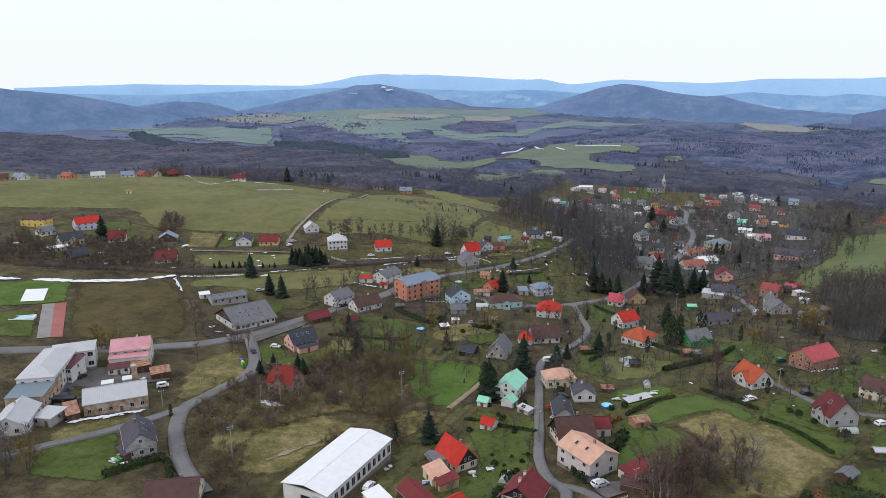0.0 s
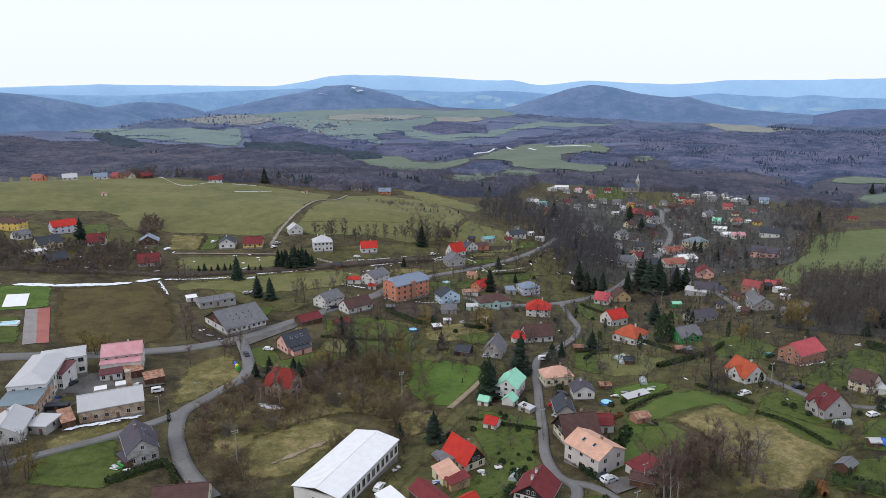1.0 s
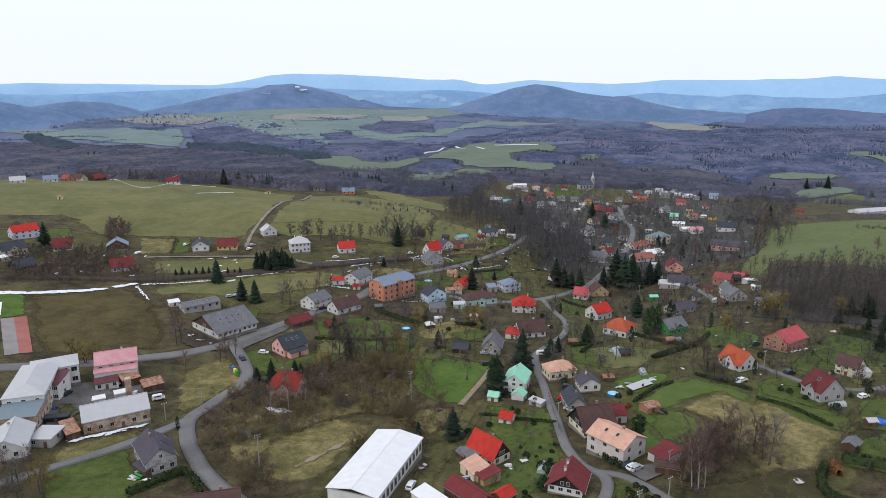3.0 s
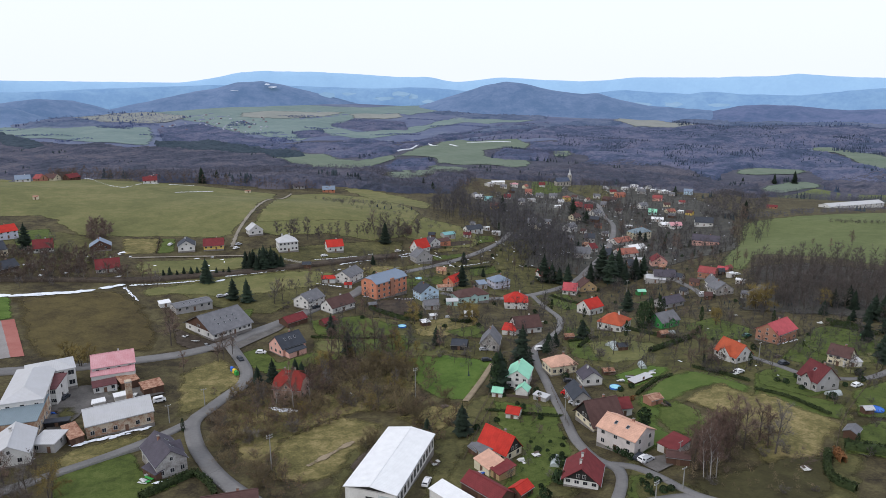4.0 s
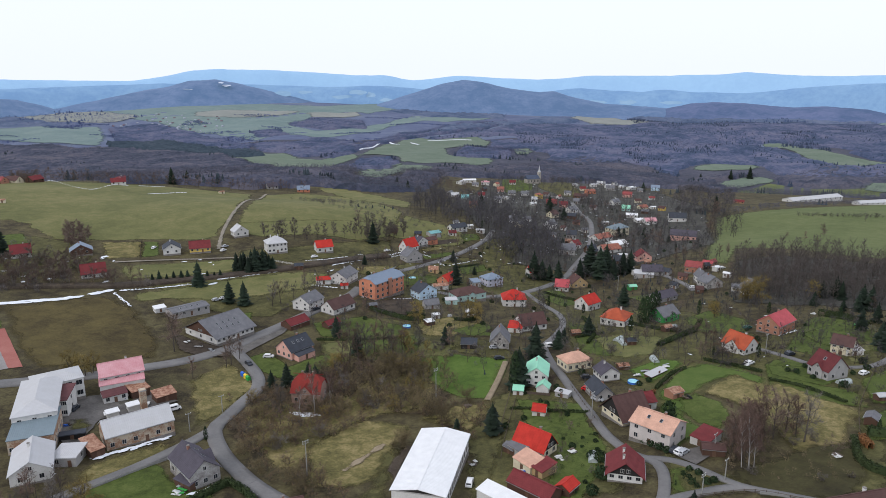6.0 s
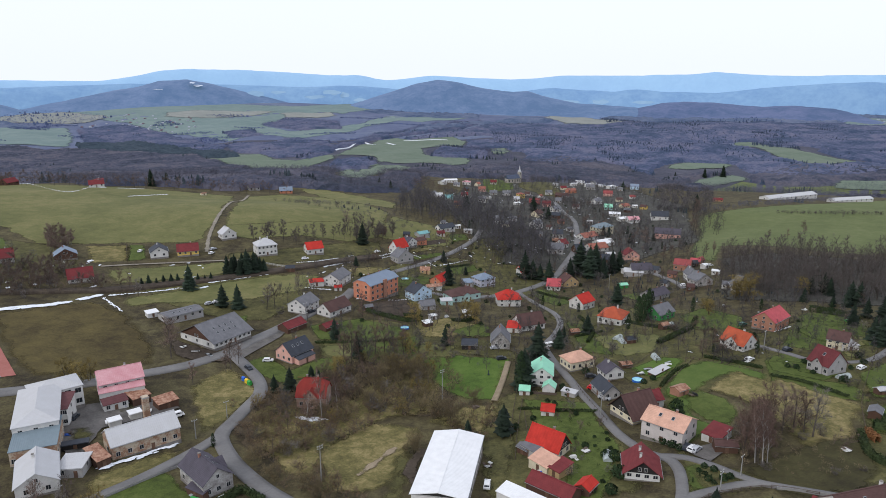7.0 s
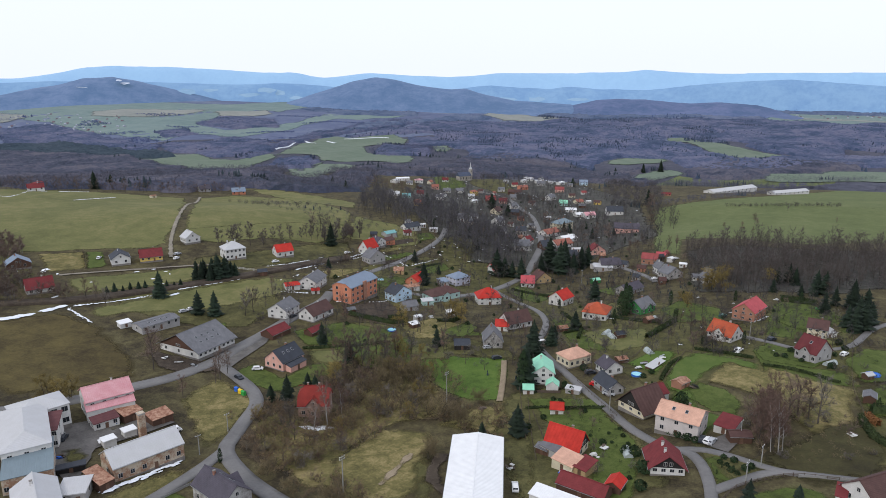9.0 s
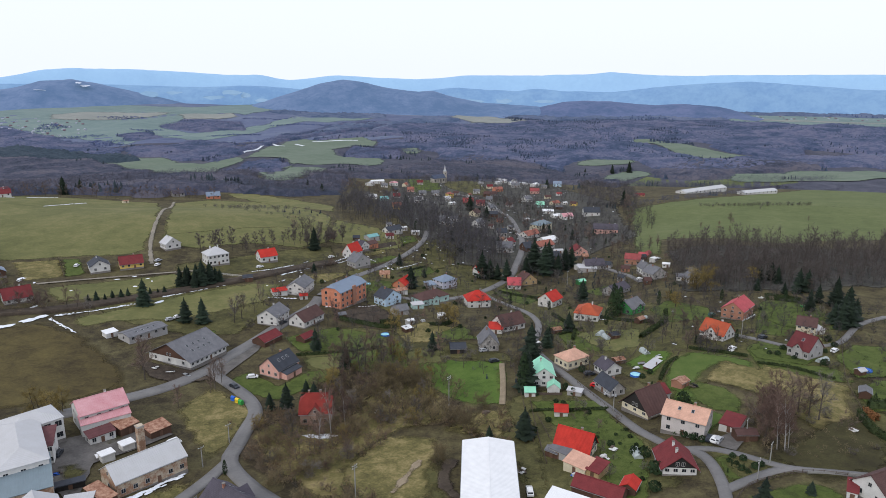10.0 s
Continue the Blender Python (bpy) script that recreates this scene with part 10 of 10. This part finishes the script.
fence([(-122.4, 175.3), (-112.3, 184.2), (-103.4, 191.9)], 1.0, 'pole_concrete', 'low concrete panel fence beside the lane', gap=3, solid=True)
fence([(-83.2, 175.7), (-78.1, 169.0), (-73.3, 162.6)], 0.5, 'fence_white', 'row of white kerb posts', gap=2, rails=1)
fence([(10.3, 219.1), (18.4, 214.5)], 1.2, 'fence_wood', 'wooden garden fence between lawns', gap=2.2, solid=True)
fence([(-38.7, 332.7), (-37.1, 326.7), (-20.2, 306.9)], 1.2, 'fence_wood', 'wooden garden fence between lawns', gap=2.4)
fence([(-175.0, 453.9), (-167.5, 420.1)], 1.5, 'fence_wood', 'wooden fence at the meadow edge', gap=2.4, solid=True)
fence([(-89.1, 410.2), (-82.0, 406.4), (-73.4, 403.0)], 1.2, 'fence_white', 'white garden fence between lawns', gap=2.4, rails=3)
fence([(21.0, 134.9), (29.0, 138.8), (35.8, 139.2), (46.0, 138.1), (54.6, 132.1)], 1.2, 'fence_wood', 'dark rail fence along the lane', gap=2.4, rails=3)
fence([(46.8, 137.1), (52.6, 133.7), (57.9, 130.0)], 1.1, 'pole_concrete', 'low concrete fence along the lane', gap=3, solid=True)
fence([(76.3, 227.8), (79.7, 230.2), (90.8, 215.3), (95.5, 208.6)], 1.1, 'fence_wood', 'wire fence with wooden posts', gap=4, rails=2)
fence([(93.7, 159.7), (108.7, 177.4), (130.1, 197.5), (152.4, 217.2)], 1.2, 'fence_wood', 'wire fence with wooden posts', gap=4, rails=2)
fence([(28.2, 220.3), (26.8, 205.2), (25.6, 189.2)], 1.2, 'fence_wood', 'wooden garden fence along the lane', gap=2.4)
fence([(-179.0, 409.9), (-166.2, 415.4), (-123.0, 413.3), (-96.5, 416.3)], 1.2, 'fence_wood', 'wooden fence along a farm track', gap=4)
fence([(57.4, 349.2), (46.3, 330.4), (36.7, 334.9)], 1.2, 'fence_wood', 'wooden garden fence between lawns', gap=2.4)
fence([(16.7, 278.5), (9.9, 283.6), (-1.4, 285.1)], 1.2, 'fence_wood', 'wooden garden fence between lawns', gap=2.4)
fence([(-3.5, 423.4), (16.3, 420.1), (45.6, 459.6)], 1.2, 'fence_wood', 'weathered wooden fence between gardens', gap=3.2)
fence([(-22.3, 373.5), (-6.9, 383.6), (9.1, 391.8)], 1.2, 'fence_wood', 'weathered wooden fence between gardens', gap=3.2)
fence([(23.1, 279.0), (31.1, 275.1), (37.9, 286.6)], 1.2, 'fence_wood', 'weathered wooden fence between gardens', gap=3.2)
fence([(47.4, 243.3), (56.8, 231.7), (74.0, 245.5)], 1.2, 'fence_wood', 'weathered wooden fence between gardens', gap=3.2)
fence([(59.0, 210.7), (69.1, 219.3), (80.1, 228.8)], 1.2, 'fence_wood', 'weathered wooden fence between gardens', gap=3.2)
fence([(141.7, 295.9), (131.6, 264.8)], 1.2, 'fence_wood', 'weathered wooden fence between gardens', gap=3.2)
fence([(126.4, 225.9), (132.8, 218.5)], 1.2, 'fence_wood', 'weathered wooden fence between gardens', gap=3.2)
fence([(3.2, 204.1), (-1.8, 185.5)], 1.2, 'fence_wood', 'weathered wooden fence between gardens', gap=3.2)
fence([(-54.9, 400.7), (-34.3, 417.7), (-12.0, 431.9)], 1.2, 'fence_wood', 'weathered wooden fence between gardens', gap=3.2)
fence([(55.3, 291.1), (62.1, 272.0), (72.8, 260.2)], 1.2, 'fence_wood', 'weathered wooden fence between gardens', gap=3.2)
pool(-197.6, 273.6, 18, 12.0, 4.0, 'pale blue covered garden pool on a lawn')
patch('tarpaulin', 'tarp_white', [(-209, 291), (-217, 307), (-209, 312), (-201, 296)], 'white tarpaulin spread on a green lawn', 0.4, 4.0, 'tarpaulin')
round_pool(50.3, 216.4, 2.0, 'tarp_blue', 'round blue garden pool')
round_pool(123.8, 183.1, 2.4, 'tarp_blue', 'blue garden trampoline with safety edge', 'trampoline', 'trampoline')
round_pool(-8.5, 392.6, 2.2, 'foil', 'round pale garden pool on a lawn')
round_pool(-22.1, 302.9, 2.0, 'tarp_blue', 'round turquoise garden pool')
round_pool(175.4, 257.0, 1.6, 'plastic_green', 'round green garden tent', 'tent', 'garden_tent')
greenhouse(65.0, 258.0, 84, 5.0, 2.8)
greenhouse(15.0, 166.0, 70, 5.0, 2.8)
greenhouse(67.6, 234.6, 81, 5.0, 2.8)
greenhouse(118.9, 196.6, 10, 5.0, 2.8)
greenhouse(96.5, 275.5, 22, 5.0, 2.8)
greenhouse(65.5, 263.9, 35, 5.0, 2.8)
shed(57.6, 200.7, 20, 5, 4, 2.4, 0.8, 'brick', 'rusty', 'rust-roofed wooden garden shed')
shed(61.4, 221.3, 30, 10, 3, 1.0, 0.3, 'brown', 'light_grey', 'long low woodpile under sheets', kind='lean')
shed(52.7, 230.9, 0, 4, 3, 1.6, 0.5, 'brown', 'rusty', 'low wooden shelter in a garden')
shed(1.9, 150.7, 40, 5, 4, 2.2, 1.2, 'brown', 'red', 'small red-roofed garden hut')
shed(-11.0, 304.8, 20, 4, 3.4, 2.2, 0.4, 'brown', 'white', 'garden hut with a white flat roof', kind='lean')
shed(-6.4, 315.5, 10, 3.4, 3, 2.2, 0.4, 'white', 'white', 'white garden hut among shrubs')
shed(91.7, 271.5, 15, 4, 3, 2.2, 0.8, 'brown', 'rusty', 'brown garden hut among shrubs')
shed(67.6, 256.5, 0, 4, 3, 2.2, 0.8, 'brown', 'slate', 'dark garden hut among shrubs')
shed(-5.5, 177.2, -60, 4, 3, 2, 0.6, 'brown', 'grey', 'grey felt-roofed garden hut')
shed(103.8, 167.0, 40, 5, 3.4, 2.4, 0.8, 'brown', 'grey', 'grey wooden garden hut')
shed(119.5, 181.5, 0, 3, 2.5, 2, 0.6, 'brown', 'light_grey', 'small garden hut among shrubs')
shed(47.7, 160.1, -20, 6, 4, 2.3, 0.8, 'brown', 'brown', 'dark timber shed below bare trees')
shed(22.6, 212.8, -45, 5, 2.6, 1.8, 0.3, 'grey', 'light_grey', 'low grey carport beside the lane', kind='lean')
shed(-49.2, 364.7, 0, 4, 3, 2, 0.8, 'white', 'red', 'red-roofed garden hut among shrubs')
shed(-35.9, 332.8, 10, 4, 3, 2, 0.7, 'brown', 'grey', 'grey garden hut among shrubs')
shed(6.3, 343.6, 0, 6, 4, 2.4, 0.5, 'teal', 'light_grey', 'pale shed with a flat sheet roof', kind='lean')
shed(12.0, 321.4, 0, 4, 3, 2, 0.5, 'white', 'white', 'white garden hut among shrubs', kind='lean')
shed(50.7, 276.5, 0, 4, 3, 2, 0.7, 'brown', 'rusty', 'garden hut beside the lane')
shed(-129.1, 222.5, 20, 3, 1.6, 0.9, 0.2, 'white', 'white', 'white storage box beside the workshop', kind='lean')
shed(-135.0, 206.7, 10, 7, 2.4, 1.8, 0.4, 'black', 'slate', 'dark scrap container in the yard', kind='flat')
shed(-74.6, 397.2, 0, 5, 4, 2.4, 1, 'brown', 'slate', 'dark garden hut among shrubs')
shed(123.3, 375.0, 0, 5, 4, 2.2, 0.8, 'green', 'mint', 'green sheeted woodpile among shrubs')
shed(-137.0, 329.1, 30, 5, 4, 2, 0.5, 'white', 'white', 'white foil-covered stack among shrubs', kind='lean')
VILLAGE_SNOW = [(-68, 393), (-18, 457), (65, 516), (116, 502), (91, 417), (51, 447), (-6, 412), (-41, 376), (-60, 363)]
snow_bits(VILLAGE_SNOW, 8.0, 0.2, 0.8, 0.42)
LEFT_SNOW = [(-283, 391), (-249, 411), (-195, 433), (-97, 417), (-69, 415), (-115, 370), (-161, 366), (-257, 346)]
snow_bits(LEFT_SNOW, 12, 0.4, 1.3, 0.4)
GARDEN_SNOW = [(21, 322), (80, 322), (153, 322), (144, 225), (96, 203), (62, 217), (38, 241), (18, 253)]
snow_bits(GARDEN_SNOW, 16, 0.25, 0.7, 0.35)
CENTRE_SNOW = [(109, 850), (255, 967), (398, 883), (307, 603), (184, 451), (122, 440), (75, 520)]
snow_bits(CENTRE_SNOW, 12, 0.3, 0.9, 0.22)
part('stair_bay', boxes((-1.3, 1.3, -6.67, -5.99, 0, 9.95)), 'wall_brick', bpy.data.objects['apartment_house'], 'dark red stair tower bay')
hall = bpy.data.objects['barn']
part('gate', boxes((-15.67, -15.59, -1.7, 1.3, 0, 3.0)), 'dark_opening', hall, 'dark open gate')
part('sign_board', boxes((-15.70, -15.59, -5.4, -2.2, 2.9, 3.9)), 'foil', hall, 'pale sign board')
part('gable_band', boxes((-15.64, -15.59, -6.92, 6.92, 4.63, 4.98)), 'wall_grey', hall, 'grey band below the gable')
bm = bmesh.new()
front, rear = ([bm.verts.new((x, y, z)) for y, z in ((-6.4, 5.0), (6.4, 5.0), (0, 5.98))] for x in (-15.66, -15.6))
bm.faces.new(front[::-1])
bm.faces.new(rear)
for i in range(3):
    bm.faces.new((front[i], front[(i + 1) % 3], rear[(i + 1) % 3], rear[i]))
part('gable_panel', bm, 'wall_black', hall, 'dark panel in the gable')


def chimney_stack(x, y, height):
    """A free-standing square stack of patched brick with a rendered top."""
    ob = tagged(new("chimney_stack"), "square patched brick chimney stack behind the workshop", "chimney")
    ob.matrix_world = pose(x, y, float(ground_z(x, y)), 0, 0, 27)
    part("shaft", boxes((-0.95, 0.95, -0.95, 0.95, -0.5, height)), "wall_patched", ob)
    part("cornice", boxes((-1.08, 1.08, -1.08, 1.08, height - 0.5, height - 0.15)), "wall_stone", ob)


chimney_stack(-118.5, 223.3, 9.0)
fence([(4.0, 447.8), (32.0, 465.4)], 1.2, 'fence_wood', 'weathered picket fence of an allotment', gap=2.6)
fence([(0.0, 433.9), (34.7, 457.8)], 1.2, 'fence_wood', 'weathered picket fence of an allotment', gap=2.6)
fence([(11.3, 480.4), (42.0, 502.5)], 1.2, 'fence_wood', 'weathered picket fence of an allotment', gap=2.6)
fence([(-0.0, 424.1), (36.0, 447.6)], 1.2, 'fence_wood', 'weathered picket fence of an allotment', gap=2.6)
fence([(43.1, 508.7), (63.0, 522.4)], 1.2, 'fence_wood', 'weathered picket fence of an allotment', gap=2.6)
fence([(-6.8, 187.4), (-1.0, 203.5), (5.1, 219.0), (14.3, 244.7)], 1.4, 'fence_wood', 'dark wooden garden fence along a path', gap=2.4)


def board_pile(x, y, yaw, length, mats, label, name="board_pile", category="woodpile"):
    """A loose heap of planks and sheets lying across one another."""
    draw = random.Random(int(x * 7 + y * 13))
    ob = tagged(new(name), label, category, "garden clutter")
    ob.matrix_world = pose(x, y, float(ground_z(x, y)) + 0.3, 0, 0, yaw)
    for i in range(6):
        bm = bmesh.new()
        hl, hw = length / 2 * draw.uniform(0.5, 1.0), draw.uniform(0.25, 0.6)
        m = Matrix.Translation((draw.uniform(-0.6, 0.6), draw.uniform(-1, 1), 0.06 + 0.12 * i)) @ Matrix.Rotation(draw.uniform(-0.5, 0.5), 4, "Z") @ Matrix.Rotation(draw.uniform(-0.08, 0.08), 4, "X")
        box(bm, -hl, hl, -hw, hw, -0.06, 0.06, m)
        part("plank", bm, mats[i % len(mats)], ob)


board_pile(11.0, 171.9, 14, 2.2, ('fence_wood', 'fence_white'), 'weathered planks on a garden lawn')
board_pile(6.1, 168.4, 23, 1.8, ('fence_white',), 'pale planks on a garden lawn')
board_pile(-6.1, 164.6, 21, 2.6, ('foil', 'plastic_blue', 'fence_white'), 'heap of blue and white junk beside a house')
board_pile(-18.2, 172.5, 92, 2.2, ('fence_white', 'fence_wood'), 'pale pallets beside the hall')
board_pile(-141.8, 228.2, 43, 3.0, ('tyre', 'fence_wood', 'zinc'), 'dark scrap heap in the factory yard')
board_pile(-139.6, 215.0, 171, 3.4, ('tyre', 'plastic_blue', 'fence_wood'), 'dark and blue scrap heap in the yard')
board_pile(-128.1, 236.9, 78, 2.4, ('fence_white', 'foil'), 'white sheets heaped before a house')
board_pile(-119.6, 230.3, 64, 2.6, ('zinc', 'fence_white'), 'loose sheets beside a rusty shed')
board_pile(-97.6, 171.6, 155, 3.2, ('foil', 'fence_white', 'plastic_green'), 'heap of pale boards on a terrace')
board_pile(-97.1, 174.4, 54, 2.6, ('foil', 'fence_wood'), 'heap of pale boards on a terrace')
board_pile(59.1, 224.7, 155, 3.0, ('fence_wood', 'zinc'), 'covered planks beside vegetable beds')
board_pile(54.3, 221.4, 9, 2.6, ('zinc', 'fence_white'), 'covered planks beside vegetable beds')
board_pile(53.8, 229.5, 148, 2.0, ('fence_wood',), 'brown planks in a garden')
board_pile(68.0, 226.9, 174, 3.4, ('fence_white', 'fence_white', 'zinc'), 'pale sheets over vegetable beds')
board_pile(95.9, 219.0, 40, 2.4, ('fence_white', 'tyre'), 'white and dark junk below a house')
board_pile(60.8, 197.7, 110, 2.6, ('fence_wood', 'tyre'), 'heap of old branches in a garden')
board_pile(-112.0, 285.8, 163, 3.2, ('tyre', 'fence_wood', 'fence_white'), 'dark junk heap before the hall')
board_pile(-106.3, 282.1, 100, 3.0, ('tyre', 'zinc'), 'dark junk heap before the hall')
board_pile(-117.6, 290.7, 130, 2.6, ('tyre', 'fence_white'), 'dark junk heap before the hall')
board_pile(78.7, 150.6, 95, 2.4, ('fence_white', 'fence_wood'), 'pale planks below bare trees')
board_pile(-44.5, 229.4, 139, 2.6, ('fence_white', 'zinc'), 'pale planks among bare trees')
board_pile(-11.4, 213.4, 113, 2.2, ('fence_wood',), 'brown planks in dry grass')
board_pile(122.2, 234.6, 128, 2.0, ('fence_wood',), 'garden planks beside the lane')
board_pile(170.0, 278.5, 68, 2.2, ('fence_white',), 'pale planks in a garden')
board_pile(1.3, 317.7, 9, 2.6, ('fence_white', 'zinc'), 'pale sheets beside a house')
shed(-122.8, 226.3, 27, 3.6, 3.2, 2.2, 0.1, 'white', 'white', 'white storage box behind the workshop', kind='flat', door=False, wins=(0, 0))
shed(-127.7, 220.9, 27, 3.6, 3.0, 2.2, 0.1, 'white', 'white', 'white storage box beside the workshop', kind='flat', door=False, wins=(0, 0))
